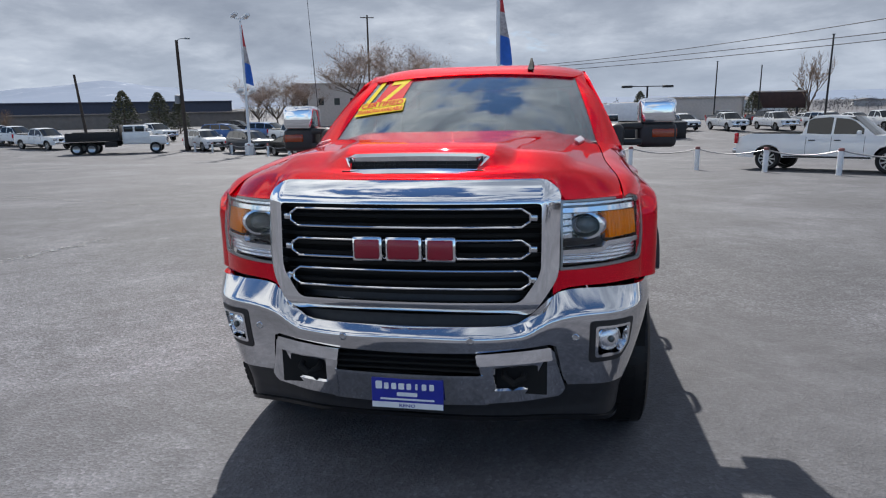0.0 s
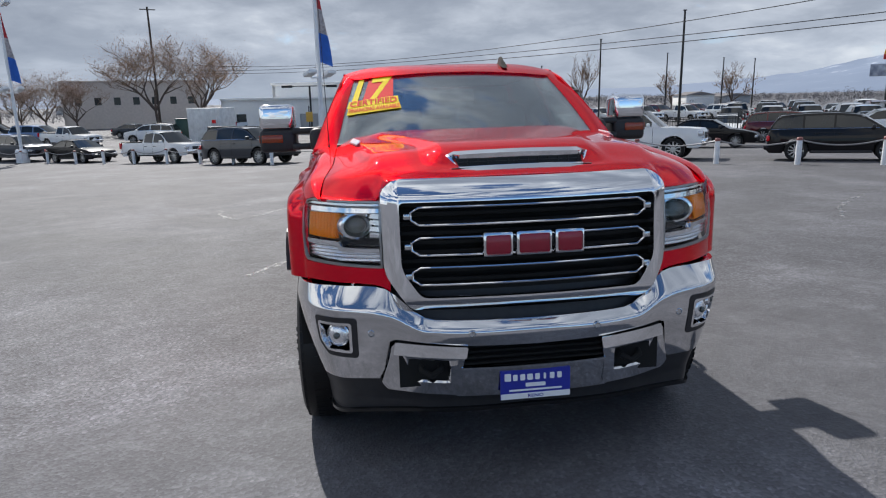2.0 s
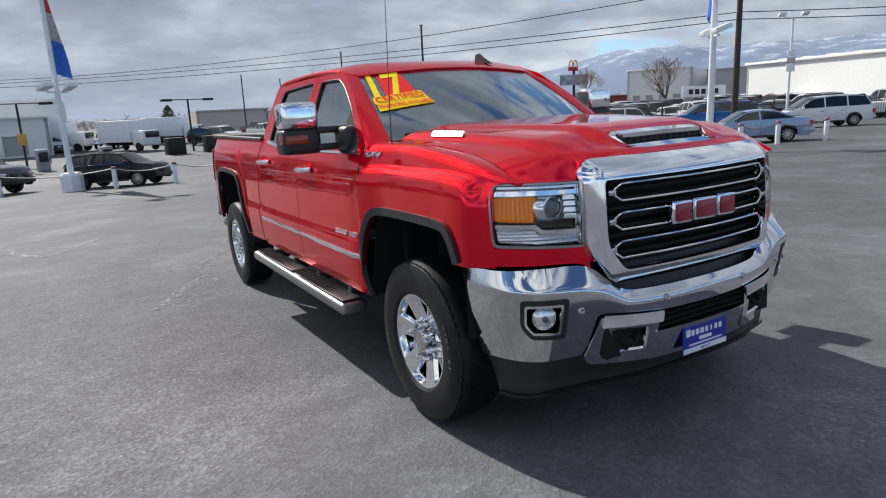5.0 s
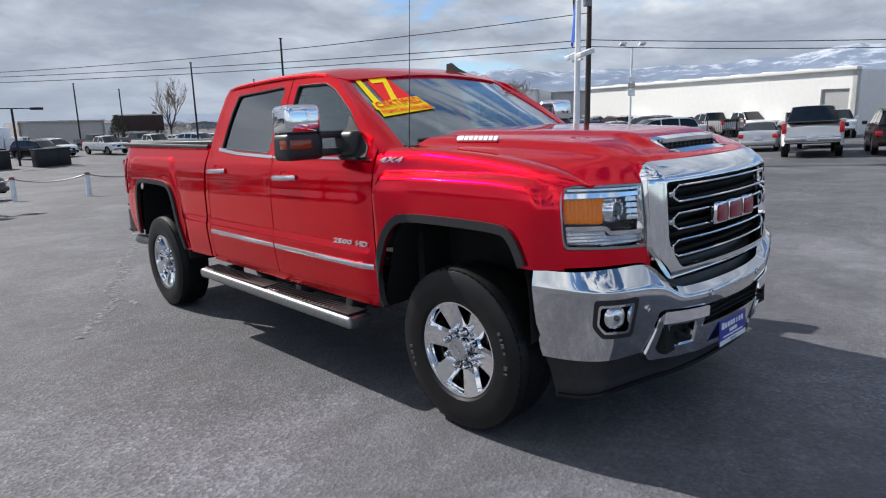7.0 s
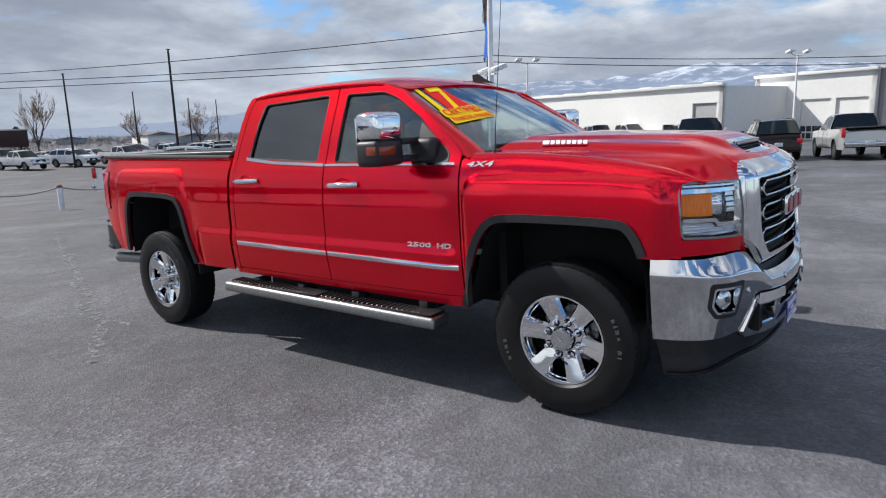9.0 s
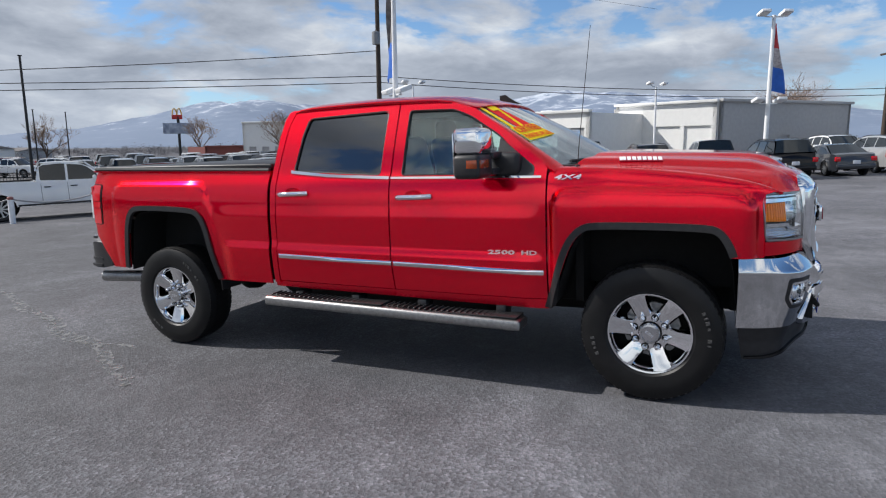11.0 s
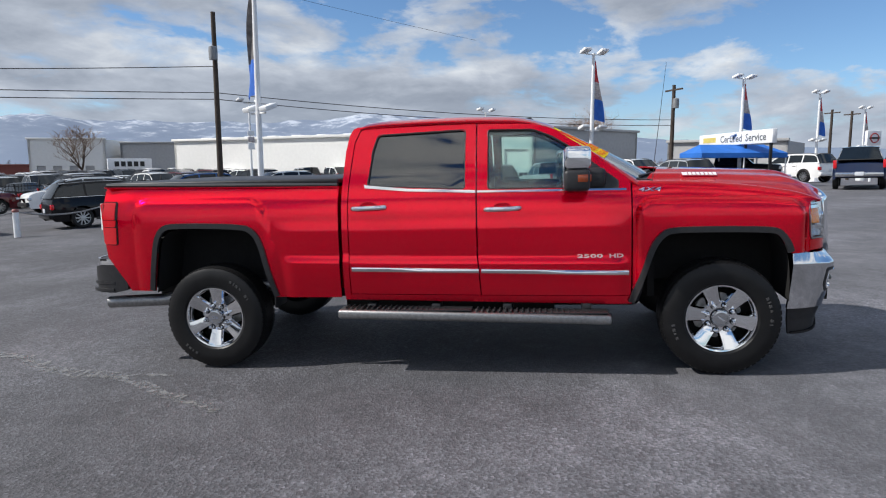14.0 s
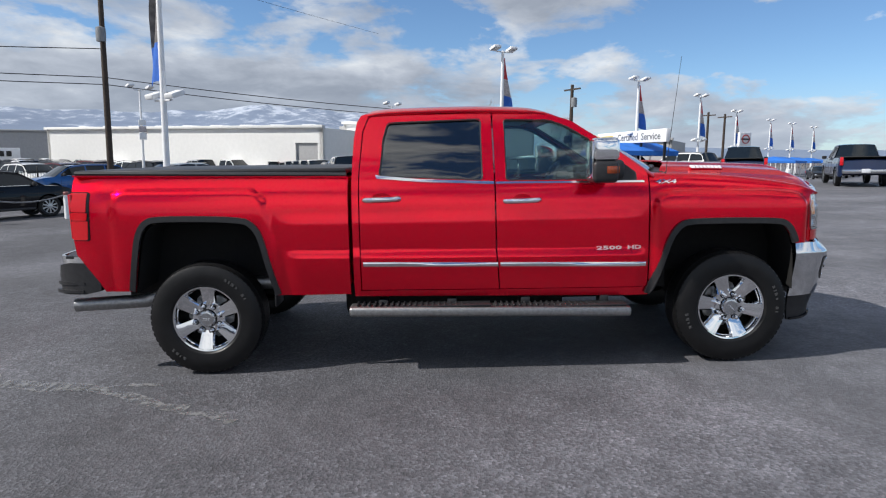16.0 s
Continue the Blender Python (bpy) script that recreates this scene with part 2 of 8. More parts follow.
def tube(pts, r, n=8, closed=False, bm=None):
    """A round bar along points; r: radius, or (start, end)."""
    b = bm or bmesh.new()
    pts = [Vector(p) for p in pts]
    rings, last = [], None
    for i, p in enumerate(pts):
        a = pts[i - 1] if i or closed else p
        c = pts[(i + 1) % len(pts)] if i < len(pts) - 1 or closed else p
        d = (c - a).normalized()
        if last is None:
            u = d.orthogonal().normalized()
        else:
            u = (last - d * last.dot(d)).normalized()
        last = u
        w = d.cross(u)
        k = i / max(1, len(pts) - 1)
        rr = r if isinstance(r, (int, float)) else r[0] + (r[1] - r[0]) * k
        rings.append([b.verts.new(p + (u * math.cos(2 * math.pi * j / n) + w * math.sin(2 * math.pi * j / n)) * rr) for j in range(n)])
    pairs = list(zip(rings, rings[1:])) + ([(rings[-1], rings[0])] if closed else [])
    for r1, r2 in pairs:
        for j in range(n):
            b.faces.new((r1[j], r1[(j + 1) % n], r2[(j + 1) % n], r2[j]))
    if not closed:
        b.faces.new(rings[0][::-1])
        b.faces.new(rings[-1])
    return b


def rounded(pts, r, seg=4):
    """A closed outline with its corners rounded by r (a number, or one for each corner)."""
    out, n = [], len(pts)
    for i in range(n):
        p = Vector((*pts[i], 0))
        a, c = Vector((*pts[i - 1], 0)), Vector((*pts[(i + 1) % n], 0))
        rr = r[i] if isinstance(r, (list, tuple)) else r
        rr = min(rr, (a - p).length * 0.48, (c - p).length * 0.48)
        if rr < 1e-4:
            out.append((p.x, p.y))
            continue
        s, e = p + (a - p).normalized() * rr, p + (c - p).normalized() * rr
        for k in range(seg + 1):
            f = k / seg
            q = s * (1 - f) ** 2 + p * 2 * f * (1 - f) + e * f * f
            out.append((q.x, q.y))
    return out


def grid_face(outer, holes, step_u, step_v):
    """The outline, less its holes, filled and cut into a fine net: 2D points and faces."""
    b = bmesh.new()
    edges = []
    for loop in [outer, *holes]:
        vs = [b.verts.new((u, v, 0)) for u, v in loop]
        edges += [b.edges.new((vs[i], vs[(i + 1) % len(vs)])) for i in range(len(vs))]
    bmesh.ops.triangle_fill(b, use_beauty=True, use_dissolve=False, edges=edges, normal=(0, 0, 1))
    us, vs = [p[0] for p in outer], [p[1] for p in outer]
    for lo, hi, step, axis in ((min(us), max(us), step_u, 0), (min(vs), max(vs), step_v, 1)):
        n = max(1, round((hi - lo) / step))
        for i in range(1, n):
            co, no = [0, 0, 0], [0, 0, 0]
            co[axis], no[axis] = lo + (hi - lo) * i / n, 1
            bmesh.ops.bisect_plane(b, geom=list(b.verts) + list(b.edges) + list(b.faces), plane_co=co, plane_no=no, dist=1e-5)
    bmesh.ops.recalc_face_normals(b, faces=b.faces)
    b.verts.index_update()
    pts = [(v.co.x, v.co.y) for v in b.verts]
    faces = [[v.index for v in (f.verts if f.normal.z > 0 else reversed(f.verts))] for f in b.faces]
    rim = [(e.verts[0].index, e.verts[1].index) for e in b.edges if len(e.link_faces) == 1]
    b.free()
    return pts, faces, rim


def panel(name, outer, fn, mat, parent, holes=(), step=0.05, thick=0.012, out=(0, 0, 1), label="", step_v=None, pts_faces=None):
    """A sheet laid over the surface fn(u, v), with true surface normals, its thickness and its cut edges."""
    pts, faces, rim = pts_faces or grid_face(outer, holes, step, step_v or step)
    h = 0.004
    pos, nor = [], []
    for u, v in pts:
        p = Vector(fn(u, v))
        du = Vector(fn(u + h, v)) - Vector(fn(u - h, v))
        dv = Vector(fn(u, v + h)) - Vector(fn(u, v - h))
        n = du.cross(dv)
        pos.append(p)
        nor.append(n.normalized() if n.length > 1e-12 else Vector(out))
    flip = sum(n.dot(Vector(out)) for n in nor) < 0
    if flip:
        nor = [-n for n in nor]
        faces = [list(reversed(f)) for f in faces]
    k = len(pos)
    back = [p - n * thick for p, n in zip(pos, nor)]
    verts = pos + back + pos
    allf = [tuple(f) for f in faces] + [tuple(i + k for i in reversed(f)) for f in faces]
    for a, c in rim:
        allf.append((a + 2 * k, c + 2 * k, c + k, a + k))
    me = bpy.data.meshes.new(name)
    me.from_pydata([tuple(v) for v in verts], [], allf)
    me.shade_smooth()
    nf = len(faces)
    flat_mask = np.zeros(len(me.polygons), dtype=bool)
    flat_mask[:nf] = True
    me.polygons.foreach_set("use_smooth", flat_mask)
    cn = []
    me.calc_loop_triangles()
    for poly in me.polygons:
        for li in poly.loop_indices:
            vi = me.loops[li].vertex_index
            cn.append(tuple(nor[vi]) if poly.index < nf else tuple(poly.normal))
    me.normals_split_custom_set(cn)
    me.materials.append(mat)
    ob = new(name, me)
    ob.parent = parent
    if label:
        tagged(ob, label)
    return ob


def ring(name, outer, inner, fn, depth, mat, parent, n=64):
    """A frame between two outlines on the surface fn, with a wall that runs back round its opening."""
    def at(loop, k):
        cu, cv = sum(p[0] for p in inner) / len(inner), sum(p[1] for p in inner) / len(inner)
        a = 2 * math.pi * k / n
        d, best = (math.cos(a), math.sin(a)), None
        for p, q in zip(loop, loop[1:] + loop[:1]):
            ex, ey = q[0] - p[0], q[1] - p[1]
            den = d[0] * ey - d[1] * ex
            if abs(den) < 1e-9:
                continue
            t = ((p[0] - cu) * ey - (p[1] - cv) * ex) / den
            w = ((p[0] - cu) * d[1] - (p[1] - cv) * d[0]) / den
            if t > 0 and -1e-6 <= w <= 1 + 1e-6 and (best is None or t < best):
                best = t
        return cu + d[0] * best, cv + d[1] * best
    b = bmesh.new()
    rows = []
    for k in range(n):
        o, i = at(outer, k), at(inner, k)
        m = (lerp(o[0], i[0], 0.86), lerp(o[1], i[1], 0.86))
        po, pm, pi = Vector(fn(*o)), Vector(fn(*m)), Vector(fn(*i))
        back = Vector((0, 1, 0))
        rows.append([b.verts.new(c) for c in (po + back * 0.03, po, pm, pi + back * 0.008, pi + back * depth)])
    for k in range(n):
        r1, r2 = rows[k], rows[(k + 1) % n]
        for j in range(4):
            b.faces.new((r1[j], r2[j], r2[j + 1], r1[j + 1]))
    bmesh.ops.recalc_face_normals(b, faces=b.faces)
    return part(name, b, mat, parent, smooth=40)


def lerp(a, b, t):
    return a + (b - a) * t


def smooth(a, b, x):
    t = min(1.0, max(0.0, (x - a) / (b - a)))
    return t * t * (3 - 2 * t)


def curve(table, x):
    """Smooth reading between (x, y) pairs."""
    if x <= table[0][0]:
        return table[0][1]
    for (x0, y0), (x1, y1) in zip(table, table[1:]):
        if x <= x1:
            return lerp(y0, y1, (x - x0) / (x1 - x0))
    return table[-1][1]


def hermite(table, x):
    """A smooth curve through (x, y) pairs."""
    xs, ys = [p[0] for p in table], [p[1] for p in table]
    if x <= xs[0]:
        return ys[0] + (x - xs[0]) * (ys[1] - ys[0]) / (xs[1] - xs[0])
    if x >= xs[-1]:
        return ys[-1] + (x - xs[-1]) * (ys[-1] - ys[-2]) / (xs[-1] - xs[-2])
    i = max(j for j in range(len(xs) - 1) if xs[j] <= x)

    def slope(j):
        if j == 0:
            return (ys[1] - ys[0]) / (xs[1] - xs[0])
        if j == len(xs) - 1:
            return (ys[-1] - ys[-2]) / (xs[-1] - xs[-2])
        return (ys[j + 1] - ys[j - 1]) / (xs[j + 1] - xs[j - 1])

    w = xs[i + 1] - xs[i]
    t = (x - xs[i]) / w
    return ((2 * t ** 3 - 3 * t * t + 1) * ys[i] + (t ** 3 - 2 * t * t + t) * w * slope(i)
            + (3 * t * t - 2 * t ** 3) * ys[i + 1] + (t ** 3 - t * t) * w * slope(i + 1))


# ---- the lot: one sheet of asphalt that falls away from the truck and levels out ----
def ground_z(x, y):
    r = math.hypot(x, y - 2.0)
    near = 0.0075 * x - 0.0327 * y - 0.011 * max(0.0, r - 4)
    far = -1.0 - 0.7 * (y - 0.5 * x) / (1.12 * max(r, 1.0))
    return lerp(near, far, smooth(30, 75, r))


def on_ground(x, y, turn=0.0, lift=0.0):
    return pose(x, y, ground_z(x, y) + lift, 0, 0, turn)


def asphalt():
    m = bpy.data.materials.new("worn_asphalt")
    m.use_nodes = True
    t = m.node_tree
    b = t.nodes["Principled BSDF"]
    co = t.nodes.new("ShaderNodeTexCoord").outputs["Object"]

    def noise_fac(s, detail=8.0, rough=0.6, distort=0.0):
        n = t.nodes.new("ShaderNodeTexNoise")
        n.inputs["Scale"].default_value, n.inputs["Detail"].default_value = s, detail
        n.inputs["Roughness"].default_value, n.inputs["Distortion"].default_value = rough, distort
        t.links.new(co, n.inputs["Vector"])
        return n.outputs["Fac"]

    def ramp(f, stops):
        r = t.nodes.new("ShaderNodeValToRGB")
        while len(r.color_ramp.elements) < len(stops):
            r.color_ramp.elements.new(0.5)
        for e, (p, c) in zip(r.color_ramp.elements, stops):
            e.position, e.color = p, (c, c * 1.0, c * 1.03, 1)
        t.links.new(f, r.inputs[0])
        return r.outputs[0]

    def mul(a, c, fac=1.0, mode="MULTIPLY"):
        n = t.nodes.new("ShaderNodeMix")
        n.data_type, n.blend_type = "RGBA", mode
        n.inputs[0].default_value = fac
        t.links.new(a, n.inputs[6])
        t.links.new(c, n.inputs[7])
        return n.outputs[2]

    vor = t.nodes.new("ShaderNodeTexVoronoi")
    vor.inputs["Scale"].default_value = 60.0
    t.links.new(co, vor.inputs["Vector"])
    stones = ramp(vor.outputs["Color"], [(0.15, 0.55), (0.60, 1.02), (0.85, 1.45), (0.97, 2.1)])
    base = ramp(noise_fac(0.35, 6.0, 0.6, 0.6), [(0.3, 0.055), (0.5, 0.075), (0.72, 0.124)])
    blotch = ramp(noise_fac(2.3, 7.0, 0.65, 1.2), [(0.3, 0.80), (0.58, 1.03), (0.78, 1.35)])
    # pale dried silt left in swirls where water stood
    silt = ramp(noise_fac(0.9, 9.0, 0.68, 2.6), [(0.46, 1.0), (0.56, 1.22), (0.60, 1.02), (0.70, 1.30)])
    # a smooth ramp in tone along y: paler towards -y, darker towards +y
    tone_y = t.nodes.new("ShaderNodeMapRange")
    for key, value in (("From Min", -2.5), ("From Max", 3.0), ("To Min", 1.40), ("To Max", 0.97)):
        tone_y.inputs[key].default_value = value
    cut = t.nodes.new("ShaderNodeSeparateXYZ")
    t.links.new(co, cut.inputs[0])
    t.links.new(cut.outputs[1], tone_y.inputs["Value"])
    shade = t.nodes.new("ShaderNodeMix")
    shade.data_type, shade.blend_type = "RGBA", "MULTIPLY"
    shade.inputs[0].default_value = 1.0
    t.links.new(tone_y.outputs[0], shade.inputs[7])
    # the stones show in the worn parts and drown in the smoother, sealed ones
    worn = t.nodes.new("ShaderNodeMix")
    worn.data_type = "RGBA"
    worn.inputs[6].default_value = (1, 1, 1, 1)
    sep = t.nodes.new("ShaderNodeSeparateXYZ")
    t.links.new(co, sep.inputs[0])
    lean = t.nodes.new("ShaderNodeMapRange")
    for key, value in (("From Min", -1.5), ("From Max", 3.0), ("To Min", -0.10), ("To Max", 0.12)):
        lean.inputs[key].default_value = value
    t.links.new(sep.outputs[1], lean.inputs["Value"])
    both = t.nodes.new("ShaderNodeMath")
    t.links.new(lean.outputs[0], both.inputs[0])
    t.links.new(noise_fac(0.22, 3.0, 0.5, 0.5), both.inputs[1])
    t.links.new(ramp(both.outputs[0], [(0.40, 0.25), (0.58, 0.85)]), worn.inputs[0])
    t.links.new(stones, worn.inputs[7])
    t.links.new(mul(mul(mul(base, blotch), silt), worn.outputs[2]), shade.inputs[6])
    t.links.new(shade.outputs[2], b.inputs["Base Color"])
    mr = t.nodes.new("ShaderNodeMapRange")
    b.inputs["Specular IOR Level"].default_value = 0.5
    mr.inputs["To Min"].default_value, mr.inputs["To Max"].default_value = 0.71, 0.87
    t.links.new(noise_fac(1.1, 6.0), mr.inputs["Value"])
    t.links.new(mr.outputs[0], b.inputs["Roughness"])
    bn = t.nodes.new("ShaderNodeBump")
    bn.inputs["Strength"].default_value, bn.inputs["Distance"].default_value = 0.7, 0.010
    hgt = mul(vor.outputs["Distance"], noise_fac(140, 3.0), 0.5, "MIX")
    t.links.new(hgt, bn.inputs["Height"])
    t.links.new(bn.outputs[0], b.inputs["Normal"])
    return m


ASPHALT = asphalt()


def build_ground():
    rings = [0.0] + [1.5 * 1.17 ** i for i in range(44)]
    rings = [r for r in rings if r < 1200] + [2400]
    seg = 96
    verts, faces = [], []
    for i, r in enumerate(rings):
        for j in range(seg):
            a = 2 * math.pi * j / seg
            x, y = r * math.sin(a), 2 + r * math.cos(a)
            verts.append((x, y, ground_z(x, y)))
            if i:
                q = (j + 1) % seg
                faces.append(((i - 1) * seg + j, (i - 1) * seg + q, i * seg + q, i * seg + j) if i > 1 else (0, i * seg + q, i * seg + j))
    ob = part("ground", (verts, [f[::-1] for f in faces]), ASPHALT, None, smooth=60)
    return tagged(ob, "weathered grey asphalt of a sloping dealership lot", "ground", kind="structure")


ground = build_ground()


# ---- the red pickup truck ----
up = Vector((0.0075, -0.0327, 0.9994)).normalized()
TILT_M = up.rotation_difference(Vector((0, 0, 1))).to_matrix().to_4x4()
truck = thing("pickup_truck", "glossy red crew cab pickup truck with chrome bumper and grille", "truck", TILT_M)


def swell(y, z, ya, yb, top, r, soft_in, soft_out, fade=0.05):
    """1 inside a round-cornered field over a wheel, 0 outside it, with a ledge between that softens downwards."""
    cy, hy = (ya + yb) / 2, (yb - ya) / 2
    qy, qz = abs(y - cy) - hy + r, z - top + r
    d = math.hypot(max(qy, 0.0), max(qz, 0.0)) + min(max(qy, qz), 0.0) - r
    k = 1 + fade / soft_in * smooth(0.04, 0.34, top - z)
    f = min(1.0, max(0.0, (soft_out * k - d) / ((soft_in + soft_out) * k)))
    return 1 - (1 - f) ** 2.2


def flare(y, z):
    """The swelling of the fender over the front wheel, with its crease on top."""
    top = 1.302 - 0.10 * max(0.0, -0.25 - y) ** 1.2
    return 0.056 * swell(y, z, -0.560, 0.590, top, 0.11, 0.048, 0.008, 0.02)


def side_x(y, z):
    """Half the width of the body at a height and a place along it."""
    w = hermite([(0.45, 0.955), (0.60, 0.982), (0.80, 1.0), (1.05, 1.002), (1.24, 0.995), (1.34, 0.974), (1.43, 0.934), (1.60, 0.870), (1.86, 0.758), (1.93, 0.726)], z)
    w -= 0.046 * smooth(0.62, 0.25, y) * smooth(-0.60, -0.25, y) * smooth(1.45, 1.25, z)
    shift = 0.16 * (1.10 - z)
    w += 0.020 * swell(y, z, 3.400 - shift, 4.535, 1.375, 0.12, 0.050, 0.010, 0.06) + flare(y, z)
    # the doors and the bed step out below a soft crease
    w += 0.017 * smooth(0.908, 0.840, z - 0.012 * (y - 1.7)) * smooth(0.62, 0.72, y) * smooth(3.32, 3.20, y)
    # the shoulder line under the windows
    w += 0.008 * smooth(1.20, 1.10, z) * smooth(0.62, 0.80, y) * smooth(3.40, 3.20, y)
    if y < -0.25:
        w -= 0.62 * (-0.25 - y) ** 2
    if y > 4.55:
        w -= 0.45 * (y - 4.55) ** 2
    return w


FENDER_TOP = [(-0.80, 1.225), (-0.69, 1.268), (-0.62, 1.300), (-0.5, 1.338), (-0.2, 1.385), (0.2, 1.418), (0.65, 1.43)]


def seam_x(y):
    """Half width at the joint of hood and fender."""
    return 0.80 + 0.049 * smooth(-0.20, -0.69, y)


def fender_x(y, z):
    """The fender's side, up to where it rolls in."""
    s, zt = side_x(y, z), hermite(FENDER_TOP, y)
    if z < 1.20:
        return s
    k = min(1.0, (z - 1.20) / (zt - 1.20))
    z0 = min(z, 1.25)
    return seam_x(y) + (side_x(y, z0) - flare(y, z0) - seam_x(y)) * max(0.0, 1 - k * k) ** 0.275 + flare(y, z)


def fender_at(y, v):
    """Half width and height on the fender; above 1.20, v turns over the shoulder and ends at 1.50 on the hood seam."""
    if v < 1.20:
        return side_x(y, v), v
    a = (v - 1.20) / 0.30 * math.pi / 2
    zt = hermite(FENDER_TOP, y)
    z = 1.20 + (zt - 1.20) * math.sin(a)
    z0 = min(z, 1.25)
    return seam_x(y) + (side_x(y, z0) - flare(y, z0) - seam_x(y)) * max(0.0, math.cos(a)) ** 0.55 + flare(y, z), z


F_ARCH = [(-0.46, 0.56), (-0.455, 0.80), (-0.43, 0.93), (-0.375, 1.035), (-0.31, 1.06), (0.33, 1.06), (0.405, 1.03), (0.47, 0.94), (0.535, 0.74), (0.605, 0.53)]
R_ARCH = [(3.375, 0.585), (3.435, 0.80), (3.475, 1.00), (3.52, 1.09), (3.60, 1.135), (4.20, 1.145), (4.275, 1.12), (4.325, 1.04), (4.36, 0.85), (4.40, 0.63)]


def offset_line(pts, d):
    out = []
    for i, p in enumerate(pts):
        a, c = pts[max(0, i - 1)], pts[min(len(pts) - 1, i + 1)]
        tx, ty = c[0] - a[0], c[1] - a[1]
        n = math.hypot(tx, ty)
        out.append((p[0] - ty / n * d, p[1] + tx / n * d))
    return out


def refine(pts, n=3):
    """Rounds an open line by cutting its corners."""
    for _ in range(n):
        q = [pts[0]]
        for a, c in zip(pts, pts[1:]):
            q += [(lerp(a[0], c[0], 0.25), lerp(a[1], c[1], 0.25)), (lerp(a[0], c[0], 0.75), lerp(a[1], c[1], 0.75))]
        pts = q + [pts[-1]]
    return pts


FA, RA = refine(F_ARCH, 2), refine(R_ARCH, 2)

for s, side in ((-1, "passenger"), (1, "driver")):
    def on_side(y, z, s=s, lift=0.0):
        return (s * (side_x(y, z) + lift), y, z)

    def on_fender(y, z, s=s):
        return (s * fender_x(y, z), y, z)

    def roll_fender(y, v, s=s):
        x, z = fender_at(y, v)
        return (s * x, y, z)

    out = (s, 0, 0)
    fender = panel("front_fender", [p for p in FA if p[1] > 0.903 or p[0] > 0] + [(0.618, 0.53), (0.618, 1.50), (-0.690, 1.50), (-0.662, 1.42), (-0.632, 1.352), (-0.602, 1.31), (-0.602, 1.22), (-0.605, 1.00), (-0.604, 0.975), (-0.604, 0.908)],
                   roll_fender, RED, truck, step=0.025, out=out, step_v=0.010)
    door = panel("front_door", [(0.628, 0.595), (1.742, 0.605), (1.762, 0.9), (1.766, 1.895), (1.38, 1.890), (1.17, 1.825), (0.90, 1.648), (0.65, 1.452), (0.628, 1.42)],
                 on_side, RED, truck, holes=[rounded([(1.685, 1.395), (1.685, 1.842), (1.34, 1.832), (1.20, 1.778), (0.98, 1.645), (0.735, 1.440), (0.735, 1.388)][::-1], 0.03)],
                 step=0.05, step_v=0.018, out=out)
    rdoor = panel("rear_door", [(1.750, 0.605), (2.745, 0.62), (2.745, 1.45), (2.715, 1.78), (2.675, 1.875), (2.61, 1.898), (1.776, 1.897), (1.772, 0.9)],
                  on_side, RED, truck, holes=[rounded([(1.855, 1.402), (2.605, 1.445), (2.575, 1.71), (2.54, 1.835), (1.855, 1.850)], 0.04)], step=0.05, step_v=0.018, out=out)
    panel("cab_corner", [(2.753, 0.60), (2.80, 0.60), (2.80, 1.45), (2.785, 1.72), (2.765, 1.84), (2.735, 1.893), (2.70, 1.905), (2.62, 1.904), (2.683, 1.88), (2.723, 1.78), (2.753, 1.45)],
          on_side, RED, truck, step=0.05, out=out)
    panel("rocker_panel", [(0.615, 0.525), (2.80, 0.57), (2.80, 0.612), (1.75, 0.598), (0.62, 0.588)], lambda y, z, s=s: on_side(y, z, s, -0.012), RED, truck, step=0.08, out=out)
    panel("bed_side", [(2.828, 0.59)] + RA + [(4.63, 0.625), (4.67, 0.70), (4.79, 0.86), (4.825, 0.90), (4.838, 1.0), (4.84, 1.44), (4.82, 1.48), (2.828, 1.452)],
          on_side, RED, truck, step=0.03, step_v=0.018, out=out)
    # panes
    panel("side_window", rounded([(1.70, 1.375), (1.70, 1.855), (1.33, 1.847), (1.19, 1.79), (0.97, 1.66), (0.71, 1.44), (0.71, 1.375)][::-1], 0.03),
          lambda y, z, s=s: on_side(y, z, s, -0.018), GLASS, door, step=0.12, thick=0.003, out=out, label="clear side glass")
    panel("side_window", rounded([(1.84, 1.39), (2.62, 1.43), (2.59, 1.72), (2.55, 1.85), (1.84, 1.865)], 0.04),
          lambda y, z, s=s: on_side(y, z, s, -0.018), TINT, rdoor, step=0.12, thick=0.003, out=out, label="dark privacy glass")
    # window surrounds
    for nm, loop, par in (("window_seal", [(1.685, 1.395), (1.685, 1.842), (1.34, 1.832), (1.20, 1.778), (0.98, 1.645), (0.735, 1.440), (0.735, 1.388)][::-1], door),
                          ("window_seal", [(1.855, 1.402), (2.605, 1.445), (2.575, 1.71), (2.54, 1.835), (1.855, 1.850)], rdoor)):
        part(nm, tube([on_side(y, z, s, -0.008) for y, z in rounded(loop, 0.03)], 0.009, 6, True), BLACK, par)
    panel("window_sill_trim", [(0.66, 1.364), (1.763, 1.377), (1.763, 1.391), (0.66, 1.378)], lambda y, z, s=s: on_side(y, z, s, 0.010), CHROME, door, step=0.1, out=out)
    panel("window_sill_trim", [(1.775, 1.375), (2.30, 1.400), (2.62, 1.432), (2.63, 1.46), (2.60, 1.452), (2.30, 1.420), (1.775, 1.394)], lambda y, z, s=s: on_side(y, z, s, 0.010), CHROME, rdoor, step=0.1, out=out)
